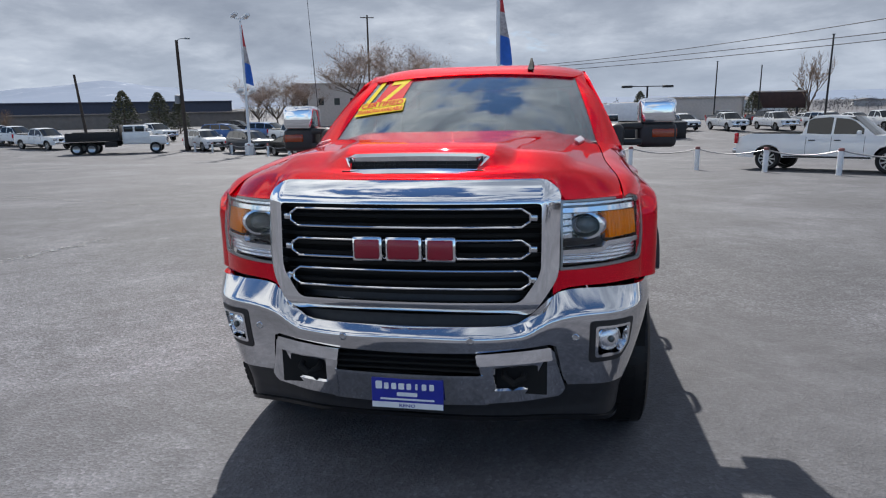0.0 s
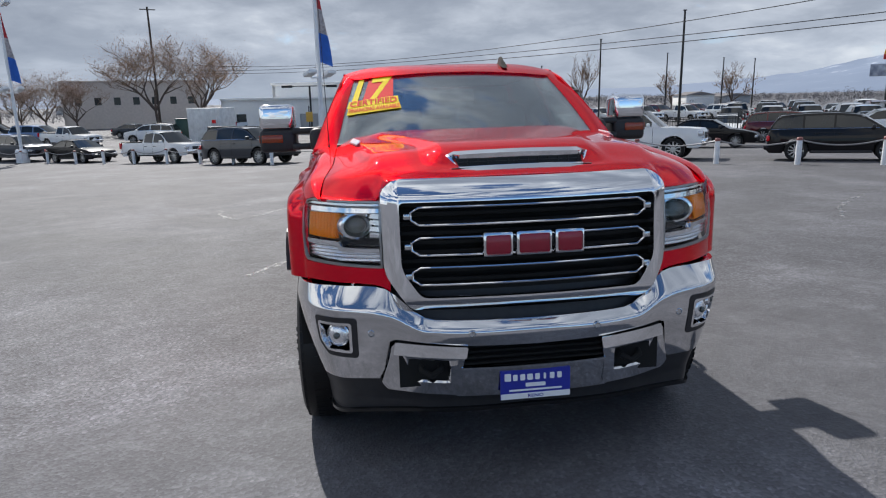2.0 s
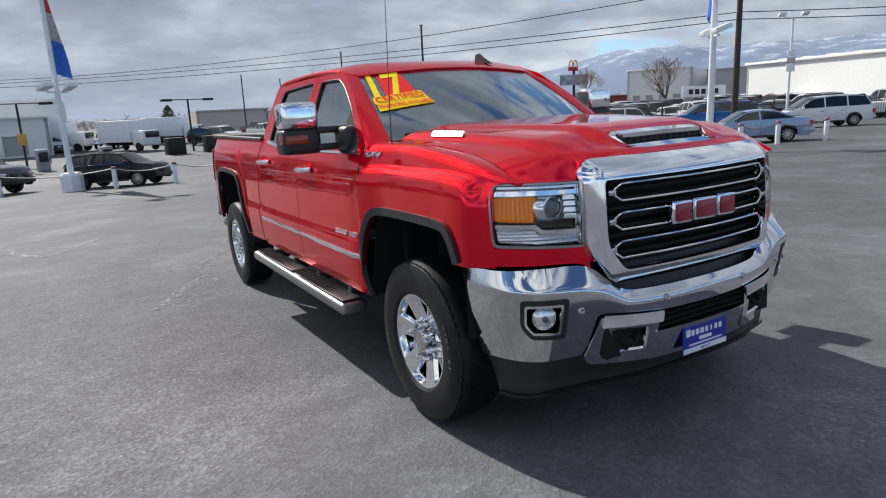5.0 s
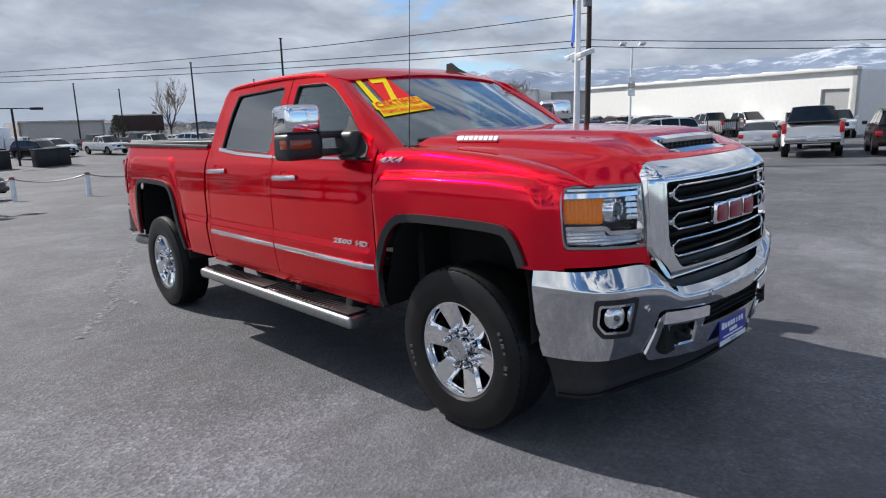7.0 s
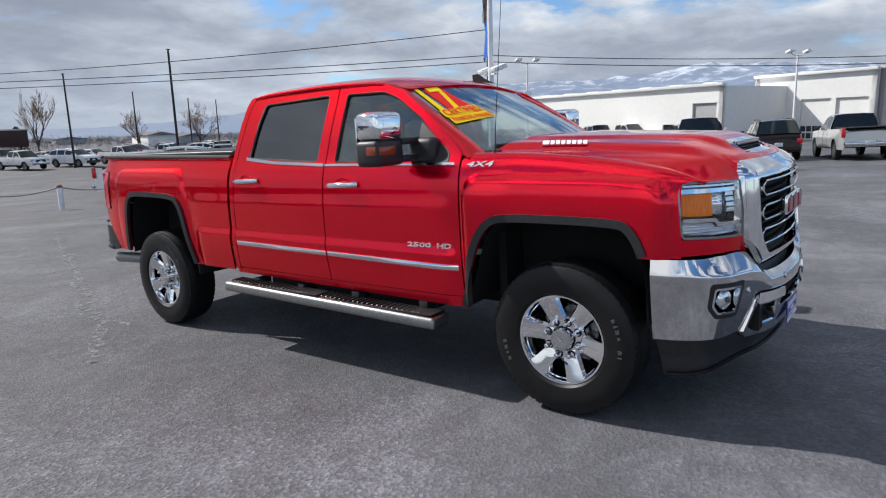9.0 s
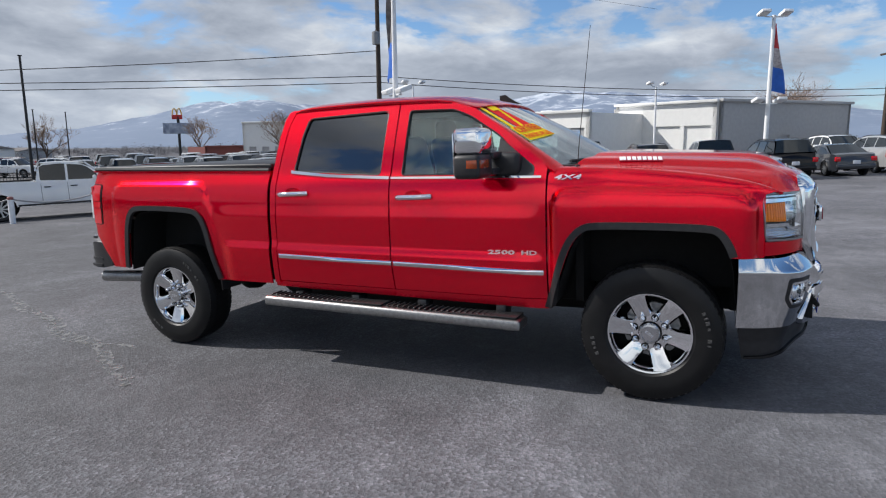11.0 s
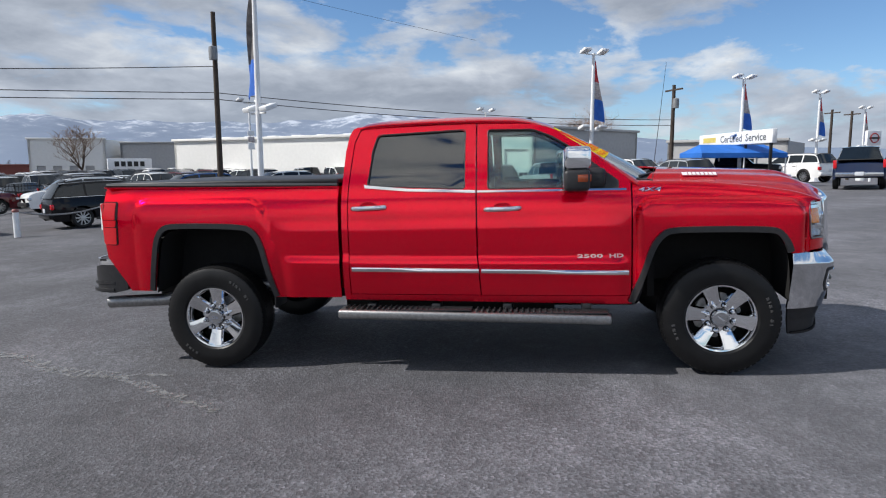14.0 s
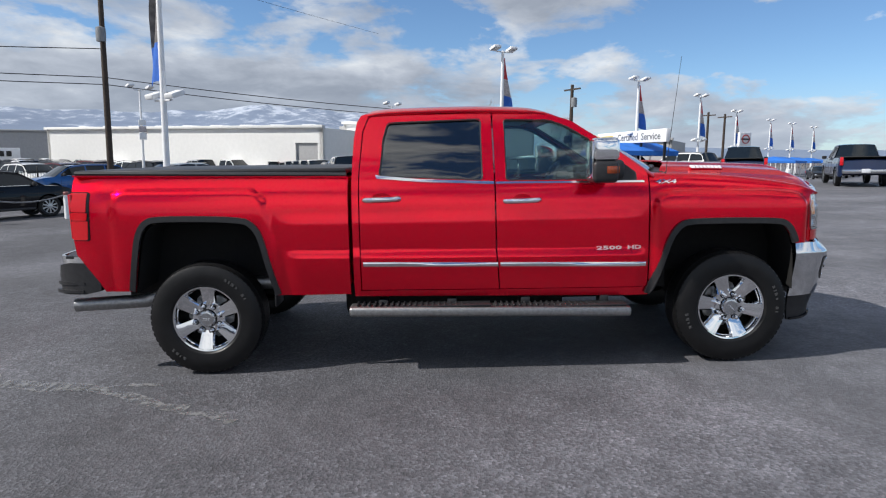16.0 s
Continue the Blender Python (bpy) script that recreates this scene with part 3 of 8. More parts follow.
    panel("side_moulding", [(0.645, 0.750), (1.74, 0.776), (1.74, 0.806), (0.645, 0.782)], lambda y, z, s=s: on_side(y, z, s, 0.014 - 0.5 * abs(z - 0.79 - 0.021 * (y - 1.75))), CHROME, door, step=0.1, out=out, label="bright metal side moulding")
    panel("side_moulding", [(1.758, 0.776), (2.73, 0.798), (2.73, 0.830), (1.758, 0.806)], lambda y, z, s=s: on_side(y, z, s, 0.014 - 0.5 * abs(z - 0.79 - 0.021 * (y - 1.75))), CHROME, rdoor, step=0.1, out=out, label="bright metal side moulding")
    # arch mouldings and liners
    for arch, nm in ((FA, "front"), (RA, "rear")):
        keep = arch if nm == "rear" else [p for p in arch if p[1] > 0.903 or p[0] > 0]
        o = offset_line(keep, 0.042)
        fx = on_fender if nm == "front" else on_side
        panel("arch_moulding", keep + o[::-1], lambda y, z, s=s, fx=fx: (fx(y, z)[0] + s * 0.016, y, z), BLACK, truck, step=0.03, thick=0.03, out=out, label="black wheel arch moulding")
        vs, fs = [], []
        for i, (y, z) in enumerate(arch):
            vs += [(s * 0.985, y, z), (s * 0.60, y, z + 0.02)]
            if i:
                fs.append((2 * i - 2, 2 * i, 2 * i + 1, 2 * i - 1))
        part("wheel_well", (vs, fs), DARK, truck)
    # handles
    for y0, y1, z, par in ((1.44, 1.70, 1.252, door), (2.46, 2.71, 1.282, rdoor)):
        x0 = side_x(1.6, z)
        cup = lathe([(0.0, -0.004), (0.052, -0.003), (0.058, 0.002)], "x", 20)
        for v in cup.verts:
            v.co = Vector((s * (x0 + 0.001 + v.co.x), (y0 + y1) / 2 + v.co.y * 1.25, z + v.co.z * 0.8))
        part("handle_cup", cup, RED, par)
        bm = tube([(s * (x0 + 0.004), y0, z + 0.002), (s * (x0 + 0.030), y0 + 0.02, z + 0.002), (s * (x0 + 0.040), y0 + 0.07, z + 0.001), (s * (x0 + 0.040), y1 - 0.07, z - 0.001), (s * (x0 + 0.030), y1 - 0.02, z - 0.002), (s * (x0 + 0.004), y1, z - 0.002)], 0.018, 10)
        for v in bm.verts:
            v.co.z = z + (v.co.z - z) * 1.05
        part("door_handle", bm, CHROME, par, "chrome door handle")
    # running board
    board = part("running_board", box((s * 1.035, 1.805, 0.455), (0.17, 2.06, 0.072), 0.022, 3), STEEL, truck, "brushed metal running board with black treads")
    for v in board.data.vertices:
        v.co.z += 0.021 * (v.co.y - 1.8)
    for y0 in (0.80, 1.815):
        pad = part("tread_pad", box((s * 1.03, y0 + 0.495, 0.4925 + 0.021 * (y0 + 0.495 - 1.8)), (0.140, 0.985, 0.012), 0.005), BLACK, board)
        ridge0 = None
        for k in range(23):
            y = y0 + 0.02 + k * 0.0425
            at = pose(s * 1.03, y, 0.502 + 0.021 * (y - 1.8))
            if ridge0 is None:
                ridge0 = part("tread_ridge", box((0, 0, 0), (0.12, 0.016, 0.012), 0.004, 1), BLACK, pad)
                ridge0.matrix_basis = at
            else:
                r2 = new("tread_ridge", ridge0.data)
                r2.parent, r2.matrix_basis = pad, at
    for y in (0.95, 1.55, 2.1, 2.6):
        part("board_bracket", box((s * 0.93, y, 0.50), (0.12, 0.07, 0.07), 0.01), BLACK, board)
    # mirror
    mir = part("towing_mirror", box((s * 1.19, 1.03, 1.455), (0.235, 0.18, 0.150), 0.03, 3), BLACK, truck, "black towing mirror with chrome cap")
    cap = part("mirror_cap", box((s * 1.19, 1.025, 1.605), (0.222, 0.185, 0.160), 0.035, 4), CHROME, mir, "chrome mirror cap")
    part("mirror_glass", box((s * 1.19, 1.120, 1.535), (0.19, 0.008, 0.25), 0.003), CHROME, mir)
    part("turn_lamp", box((s * 1.225, 0.940, 1.468), (0.135, 0.016, 0.052), 0.007), AMBER_DARK, mir, "amber turn lamp")
    part("turn_lamp", box((s * 1.3055, 0.990, 1.468), (0.010, 0.070, 0.050), 0.003), AMBER_DARK, mir, "amber turn lamp")
    bm = box((s * 1.00, 0.97, 1.515), (0.20, 0.085, 0.042), 0.014)
    box((s * 1.00, 0.97, 1.415), (0.20, 0.085, 0.042), 0.014, bm=bm)
    part("mirror_arm", bm, BLACK, mir)
    part("mirror_foot", box((s * 0.93, 0.90, 1.455), (0.10, 0.20, 0.15), 0.04, 3), BLACK, mir)
    panel("mirror_sail", rounded([(0.712, 1.378), (0.965, 1.380), (0.965, 1.625), (0.712, 1.436)], 0.015), lambda y, z, s=s: on_side(y, z, s, 0.004), BLACK, door, step=0.06, thick=0.03, out=out, label="black mirror mounting panel")
    # tail lamp
    tail = panel("tail_lamp", rounded([(4.705, 1.005), (4.842, 1.01), (4.846, 1.36), (4.690, 1.36)], 0.02), lambda y, z, s=s: on_side(y, z, s, 0.004), GLOSS_BLACK, truck, step=0.04, thick=0.03, out=out, label="red tail lamp in a black frame")
    for z0, z1 in ((1.013, 1.150), (1.154, 1.210), (1.214, 1.354)):
        panel("red_lens", rounded([(4.720, z0), (4.838, z0), (4.840, z1), (4.710, z1)], 0.010), lambda y, z, s=s: on_side(y, z, s, 0.008), RED_LENS, tail, step=0.04, thick=0.012, out=out)
    part("tail_lamp_rear", box((s * 0.89, 4.845, 1.18), (0.14, 0.03, 0.33), 0.012), RED_LENS, truck, "red tail lamp")

# ---- roof, glass, hood ----
def roof(x, y):
    e = abs(x) / 0.752
    k = smooth(1.55, 1.18, y)
    drop = lerp(0.060 * e ** 5, 0.036 * (x / 0.68) ** 2 + 0.004, k)
    y0, y = y, y - 0.060 * k * (x / 0.68) ** 2
    return (x, y0, hermite([(1.10, 1.860), (1.135, 1.878), (1.20, 1.903), (1.30, 1.929), (1.45, 1.952), (1.9, 1.972), (2.4, 1.970), (2.60, 1.962), (2.70, 1.942), (2.77, 1.890)], y) - drop)


panel("roof", rounded([(-0.752, 1.300), (-0.67, 1.196), (-0.35, 1.153), (0, 1.138), (0.35, 1.153), (0.67, 1.196), (0.752, 1.300), (0.752, 2.69), (0.71, 2.772), (-0.71, 2.772), (-0.752, 2.69)], 0.03), roof, RED, truck, step=0.06, out=(0, 0, 1))
for s in (-1, 1):
    part("roof_ditch", tube([(s * 0.744, y, roof(0.744, y)[2] - 0.004) for y in np.linspace(1.36, 2.64, 12)], 0.012, 6), RED, truck)


def screen(u, v, lift=0.0):
    b = Vector((0.80 * u, 0.37 + 0.20 * u * u, 1.462 - 0.030 * u * u))
    t = Vector((0.680 * u, 1.158 + 0.060 * u * u, 1.870 - 0.034 * u * u))
    p = b.lerp(t, v)
    n = Vector((0.25 * u, -0.46, 0.86)).normalized()
    return p + n * (0.010 * math.sin(math.pi * v) + lift)


windshield = panel("windshield", [(-1, 0), (1, 0), (1, 1), (-1, 1)], screen, SCREEN, truck, step=0.1, thick=0.005, out=(0, -0.5, 0.8), label="large curved clear windshield")
for (u0, u1, v0, v1) in ((-1, 1, -0.005, 0.045), (-1, 1, 0.985, 1.0), (-1, -0.965, 0, 1), (0.965, 1, 0, 1)):
    panel("glass_band", [(u0, v0), (u1, v0), (u1, v1), (u0, v1)], lambda u, v: screen(u, v, -0.006), BLACK, windshield, step=0.1, thick=0.002, out=(0, -0.5, 0.8))
for s in (-1, 1):
    def pillar(u, v, s=s):
        a = Vector(screen(s, v)) + Vector((0, 0, 0.004))
        yb, zb = lerp(0.632, 1.385, v), lerp(1.432, 1.893, v)
        zb += 0.045 * math.sin(math.pi * max(0.0, v))
        c = Vector((s * (side_x(yb, zb)), yb, zb))
        m = a.lerp(c, u)
        return m + Vector((s * 0.5, -0.45, 0.5)) * 0.05 * u * (1 - u)
    panel("a_pillar", [(0, -0.02), (1, -0.07), (1, 1), (0, 1)], pillar, RED, truck, step=0.2, step_v=0.06, out=(s, -0.5, 0.5))
for s in (-1, 1):
    bm = tube([screen(-0.20 if s < 0 else 0.60, -0.02, 0.012), screen(-0.5 if s < 0 else 0.15, -0.005, 0.014), screen(-0.90 if s < 0 else -0.20, 0.012, 0.014)], 0.011, 6)
    part("wiper", bm, BLACK, truck)
panel("cowl", [(-0.80, 0.0), (0.80, 0.0), (0.80, 1.0), (-0.80, 1.0)], lambda x, v: (x, lerp(0.30 + 0.26 * x * x, 0.39 + 0.31 * x * x, v), lerp(1.452, 1.452, v) - 0.03 * x * x), BLACK, truck, step=0.2, step_v=0.5, out=(0, 0, 1))


def bumper_top(a):
    return hermite([(0.0, 0.770), (0.36, 0.772), (0.46, 0.785), (0.53, 0.835), (0.60, 0.892), (0.66, 0.908), (0.8, 0.909), (1.0, 0.908), (1.2, 0.906)], abs(a))


def lamp_xy(a, off=0.0):
    p0, p1, p2 = Vector((0.605, -0.808)), Vector((0.800, -0.768)), Vector((0.930, -0.604))
    p = p0 * (1 - a) ** 2 + p1 * 2 * a * (1 - a) + p2 * a * a
    d = ((p1 - p0) * (1 - a) + (p2 - p1) * a).normalized()
    return p + Vector((d.y, -d.x)) * off


def grille_y(x, z):
    y = -0.925 + 0.17 * x * x + 0.06 * (z - 1.0)
    y += 0.085 * max(0.0, (z - 1.262) / 0.085) ** 1.6
    y += 0.035 * max(0.0, (abs(x) - 0.53) / 0.07) ** 1.6
    y += 0.030 * max(0.0, (0.868 - z) / 0.05) ** 1.5
    return y


HOOD_LAMP = [(lamp_xy(k / 20, -0.018).x, lamp_xy(k / 20, -0.018).y) for k in range(15)]


def hood_front(x):
    """Where the hood ends in front, and its height there: over the grille, then along the lamp."""
    a = abs(x)
    g = grille_y(min(a, 0.56), 1.343) + 0.003
    k = smooth(0.575, 0.615, a)
    return lerp(g, curve(HOOD_LAMP, a), k), lerp(1.349 - 0.03 * a * a, lerp(1.264, 1.268, (a - 0.63) / 0.22), k)


def hood_body(x, y):
    zc = hermite([(-0.86, 1.343), (-0.77, 1.372), (-0.60, 1.416), (-0.30, 1.440), (0.0, 1.455), (0.3, 1.468), (0.6, 1.476)], y)
    ze = hermite(FENDER_TOP, y) - 0.002
    a = abs(x)
    z = zc - (zc - ze) * min(1.05, a / seam_x(y)) ** 4.6
    edge = lerp(0.325, 0.54, smooth(-0.60, 0.40, y))
    z += hermite([(-0.80, 0.0), (-0.73, 0.0), (-0.64, 0.026), (-0.50, 0.024), (-0.2, 0.018), (0.4, 0.014)], y) * smooth(edge + 0.09, edge - 0.01, a)
    ridge = 0.60 + 0.10 * (y + 0.79)
    z += 0.024 * smooth(ridge + 0.060, ridge - 0.030, a) * smooth(-0.70, -0.50, y)
    return z


def hood_z(x, y):
    yf, zf = hood_front(x)
    d = max(0.0, y - yf)
    reach = lerp(0.05, 0.145, smooth(0.50, 0.66, abs(x)))
    k = 1 - max(0.0, 1 - d / reach) ** 2.4
    return lerp(zf, hood_body(x, max(y, yf)), k)


front = [(x, hood_front(x)[0]) for x in (float(v) for v in np.linspace(0.846, -0.846, 61))]
EDGE = [(seam_x(y) - 0.005, y) for y in (-0.62, -0.55, -0.48, -0.40, -0.32, -0.24, -0.1, 0.2, 0.50)]
hood = panel("hood", front[::-1] + EDGE + [(0.6, 0.40), (0.3, 0.335), (0, 0.315), (-0.3, 0.335), (-0.6, 0.40)] + [(-x, y) for x, y in EDGE[::-1]],
             lambda x, y: (x, y, hood_z(x, y)), RED, truck, step=0.022, out=(0, 0, 1),
             holes=[[(-0.265, -0.735), (0.265, -0.735), (0.285, -0.655), (-0.285, -0.655)]])


# the scoop: a bright frame round a dark slot that faces ahead
def scoop(x, w):
    back = 0.075 * smooth(0.255, 0.36, abs(x)) + 0.08 * x * x
    return (x, curve([(0, -0.785), (0.3, -0.735), (0.7, -0.714), (1, -0.652)], w) + back,
            curve([(0, 1.369), (0.3, 1.389), (0.7, 1.430), (1, 1.444)], w) - 0.06 * x * x)


frame_s = panel("scoop_frame", rounded([(-0.275, 0), (0.275, 0), (0.350, 0.55), (0.350, 0.66), (0.29, 1), (-0.29, 1), (-0.350, 0.66), (-0.350, 0.55)], 0.02),
                scoop, CHROME, hood, holes=[[(-0.268, 0.24), (0.268, 0.24), (0.300, 0.74), (-0.300, 0.74)]], step=0.03, step_v=0.05, thick=0.02, out=(0, -0.6, 0.8), label="chrome hood scoop frame")
bm = bmesh.new()
box((0, -0.655, 1.372), (0.60, 0.20, 0.01), bm=bm)
box((0, -0.684, 1.403), (0.57, 0.006, 0.052), bm=bm)
for k in range(2):
    box((0, -0.695, 1.394 + k * 0.015), (0.55, 0.008, 0.004), bm=bm)
for k in range(13):
    box((-0.264 + 0.044 * k, -0.692, 1.404), (0.004, 0.008, 0.042), bm=bm)
part("scoop_grille", bm, BLACK, frame_s)
for s in (-1, 1):
    def emblem(y, w, s=s, lift=0.012):
        x = 0.672 + 0.14 * (y + 0.06) - w * 0.75
        return (s * x, y, hood_z(x, y) + lift + w * 0.3)
    em = panel("engine_emblem", rounded([(-0.035, -0.018), (0.220, -0.018), (0.228, 0.004), (-0.027, 0.004)], 0.004), emblem, LOGO_RED, hood, step=0.05, thick=0.012, out=(s * 0.3, 0, 1), label="bright raised engine emblem")
    for k in range(8):
        y = -0.030 + k * 0.0305
        w = 0.022 if k < 7 else 0.038
        panel("emblem_bar", rounded([(y, -0.014), (y + w, -0.014), (y + w + 0.006, 0.014), (y + 0.006, 0.014)], 0.003), lambda y, w, s=s: emblem(y, w, s, 0.016), WHITE_P, em, step=0.05, thick=0.006, out=(s * 0.3, 0, 1))

# ---- front end ----
shell = panel("grille_shell", rounded([(-0.495, 0.815), (0.495, 0.815), (0.60, 0.965), (0.603, 1.30), (0.545, 1.345), (-0.545, 1.345), (-0.603, 1.30), (-0.60, 0.965)], [0.03, 0.03, 0.04, 0.03, 0.03, 0.03, 0.03, 0.04]),
              lambda x, z: (x, grille_y(x, z), z), CHROME, truck,
              holes=[rounded([(-0.455, 0.872), (0.455, 0.872), (0.532, 0.985), (0.532, 1.258), (-0.532, 1.258), (-0.532, 0.985)], [0.03, 0.03, 0.04, 0.02, 0.02, 0.04])],
              step=0.03, step_v=0.02, thick=0.035, out=(0, -1, 0), label="chrome grille surround")
GR_OUT = rounded([(-0.495, 0.815), (0.495, 0.815), (0.60, 0.965), (0.603, 1.30), (0.545, 1.345), (-0.545, 1.345), (-0.603, 1.30), (-0.60, 0.965)], [0.03, 0.03, 0.04, 0.03, 0.03, 0.03, 0.03, 0.04])
vs, fs = [], []
for i, (x, z) in enumerate(GR_OUT):
    vs += [(x, grille_y(x, z), z), (x * 1.012, grille_y(x, z) + 0.035, z), (x * 1.016, -0.765, z - 0.004)]
    q = 3 * ((i + 1) % len(GR_OUT))
    fs += [(3 * i, 3 * i + 1, q + 1, q), (3 * i + 1, 3 * i + 2, q + 2, q + 1)]
part("grille_side", (vs, [f[::-1] for f in fs]), CHROME, shell, smooth=40)
part("grille_back", box((0, -0.775, 1.06), (1.14, 0.02, 0.46)), DARK, shell)
for k in range(10):
    z = 0.89 + k * 0.039
    vs, fs = [], []
    for i in range(25):
        x = -0.54 + 1.08 * i / 24
        y = grille_y(x * 0.95, 1.0) + 0.065
        vs += [(x, y, z + 0.010), (x, y, z - 0.004), (x, y + 0.06, z - 0.016), (x, y + 0.06, z + 0.002)]
        if i:
            a, c = 4 * (i - 1), 4 * i
            fs += [(a, c, c + 1, a + 1), (a + 1, c + 1, c + 2, a + 2), (a + 3, c + 3, c, a)]
    part("grille_louvre", (vs, fs), DARK, shell)
for zc in (1.203, 1.080, 0.958):
    hw = 0.487
    loop = []
    for sx in (1, -1):
        xs = np.linspace(-0.455, 0.455, 17) * sx
        loop += [(float(x), zc + 0.036 * sx) for x in xs]
        loop += [(sx * hw, zc + 0.014 * sx), (sx * hw, zc - 0.014 * sx)]
    part("grille_bar", tube([(x, grille_y(x, 1.05) + 0.012 - 0.002, z) for x, z in loop], 0.0055, 8, True), CHROME, shell, "chrome outlined grille bar")
    for sx in (-1, 1):
        part("bar_stub", box((sx * 0.502, grille_y(0.5, 1.05) + 0.016, zc), (0.030, 0.02, 0.026), 0.006), DARK_CHROME, shell)
# the maker's badge, as plain blocks
for x0, w in ((-0.147, 0.125), (0.0, 0.150), (0.147, 0.125)):
    bd = part("badge_block", box((x0, -0.925, 1.085), (w, 0.030, 0.102), 0.012, 2), CHROME, shell)
    part("badge_face", box((x0, -0.939, 1.085), (w - 0.022, 0.012, 0.080), 0.010, 2), LOGO_RED, bd)
part("badge_link", box((0, -0.912, 1.085), (0.42, 0.015, 0.05), 0.005), GLOSS_BLACK, shell)


for s in (-1, 1):
    def lamp(a, z, off=0.0, s=s):
        back = 0.035 * max(0.0, (z - 1.12) / 0.14)
        q = lamp_xy(a, off - back * 0.6)
        return (s * q.x, q.y, z)
    o = (s * 0.6, -0.8, 0)
    OUT = rounded([(0.0, 0.985), (1.0, 1.000), (1.03, 1.215), (0.97, 1.270), (0.0, 1.260)], [0.01, 0.05, 0.05, 0.04, 0.01])
    head = panel("headlight", OUT, lambda a, z, s=s: lamp(a, z, -0.085, s), HOUSING, truck, step=0.1, step_v=0.03, thick=0.01, out=o, label="projector headlight with amber side lamp")
    panel("headlight_rim", OUT, lambda a, z, s=s: lamp(a, z, 0.003, s), HOUSING, head, holes=[rounded([(0.020, 0.995), (0.985, 1.010), (1.012, 1.208), (0.958, 1.260), (0.020, 1.252)], [0.01, 0.05, 0.05, 0.04, 0.01])], step=0.08, step_v=0.03, thick=0.012, out=o)
    panel("amber_lamp", rounded([(0.565, 1.100), (0.975, 1.108), (0.985, 1.205), (0.535, 1.208)], 0.015), lambda a, z, s=s: lamp(a, z, -0.018 - 0.0025 * math.sin(a * 130), s), AMBER, head, step=0.012, step_v=0.03, thick=0.02, out=o, label="amber side lamp")
    panel("light_guide", rounded([(0.03, 1.004), (0.95, 1.018), (0.968, 1.074), (0.565, 1.070), (0.50, 1.046), (0.03, 1.042)], 0.012), lambda a, z, s=s: lamp(a, z, -0.022 - 0.004 * math.sin((z - 1.0) * 420), s), SILVER, head, step=0.06, step_v=0.004, thick=0.02, out=o, label="clear ribbed light guide")
    panel("lamp_mask", rounded([(0.05, 1.068), (0.50, 1.072), (0.545, 1.100), (0.54, 1.205), (0.50, 1.205), (0.47, 1.105), (0.05, 1.100)], 0.01), lambda a, z, s=s: lamp(a, z, -0.050, s), GLOSS_BLACK, head, step=0.06, step_v=0.02, thick=0.01, out=o)
    panel("light_bar", rounded([(0.03, 1.046), (0.48, 1.050), (0.55, 1.074), (0.97, 1.078), (0.97, 1.096), (0.53, 1.092), (0.46, 1.068), (0.03, 1.064)], 0.006), lambda a, z, s=s: lamp(a, z, -0.008, s), CHROME, head, step=0.06, step_v=0.02, thick=0.05, out=o)
    panel("top_trim", rounded([(0.03, 1.210), (0.98, 1.212), (0.965, 1.234), (0.03, 1.228)], 0.005), lambda a, z, s=s: lamp(a, z, -0.012, s), CHROME, head, step=0.06, thick=0.05, out=o)
    panel("upper_trim", rounded([(0.03, 1.238), (0.95, 1.243), (0.94, 1.252), (0.03, 1.247)], 0.003), lambda a, z, s=s: lamp(a, z, -0.010, s), SILVER, head, step=0.06, thick=0.02, out=o)
    for k in range(4):
        z = 1.105 + k * 0.026
        panel("reflector_flute", rounded([(0.03, z), (0.17, z), (0.155, z + 0.019), (0.03, z + 0.019)], 0.005), lambda a, z, s=s: lamp(a, z, -0.030 - 0.15 * a, s), SILVER, head, step=0.05, thick=0.012, out=o)
    q = lamp_xy(0.335, -0.062)
    turn = Matrix.Rotation(radians(-14 * s), 4, "Z")
    for nm, prof, mt in (("projector_ring", [(0.090, 0.03), (0.088, 0.0), (0.078, -0.016), (0.066, -0.018), (0.058, 0.0), (0.050, 0.022)], CHROME), ("projector_lens", [(0.052, 0.022), (0.050, 0.0), (0.042, -0.014), (0.026, -0.024), (0.0005, -0.028)], PROJECTOR)):
        bm = lathe(prof, "y", 32)
        for v in bm.verts:
            v.co = turn @ Vector((v.co.x * 0.92, v.co.y, v.co.z * 0.72)) + Vector((s * q.x, q.y, 1.153))
        part(nm, bm, mt, head)
    panel("lens_cover", OUT, lambda a, z, s=s: lamp(a, z, 0.002, s), LENS, head, step=0.1, step_v=0.03, thick=0.002, out=o)
    # body-coloured strip under the lamp
    bottom = [(a, bumper_top(lamp_xy(min(a, 1.0)).x) + 0.010) for a in np.linspace(-0.07, 1.0, 13)]
    panel("front_filler", [(float(a), z) for a, z in bottom] + [(1.0, 0.996), (-0.07, 0.983)], lambda a, z, s=s: lamp(a, z, 0.0, s), RED, truck, step=0.06, step_v=0.02, out=o)


# ---- bumper ----
def bumper_plan(a):
    t = abs(a)
    if t <= 0.78:
        p = (t, -0.965 + 0.135 * (t / 0.78) ** 2)
    else:
        k = (t - 0.78) / 0.42
        p0, p1, p2 = (0.78, -0.83), (0.955, -0.770), (0.992, -0.47)
        p = tuple(p0[i] * (1 - k) ** 2 + p1[i] * 2 * k * (1 - k) + p2[i] * k * k for i in (0, 1))
    return (math.copysign(p[0], a), p[1])


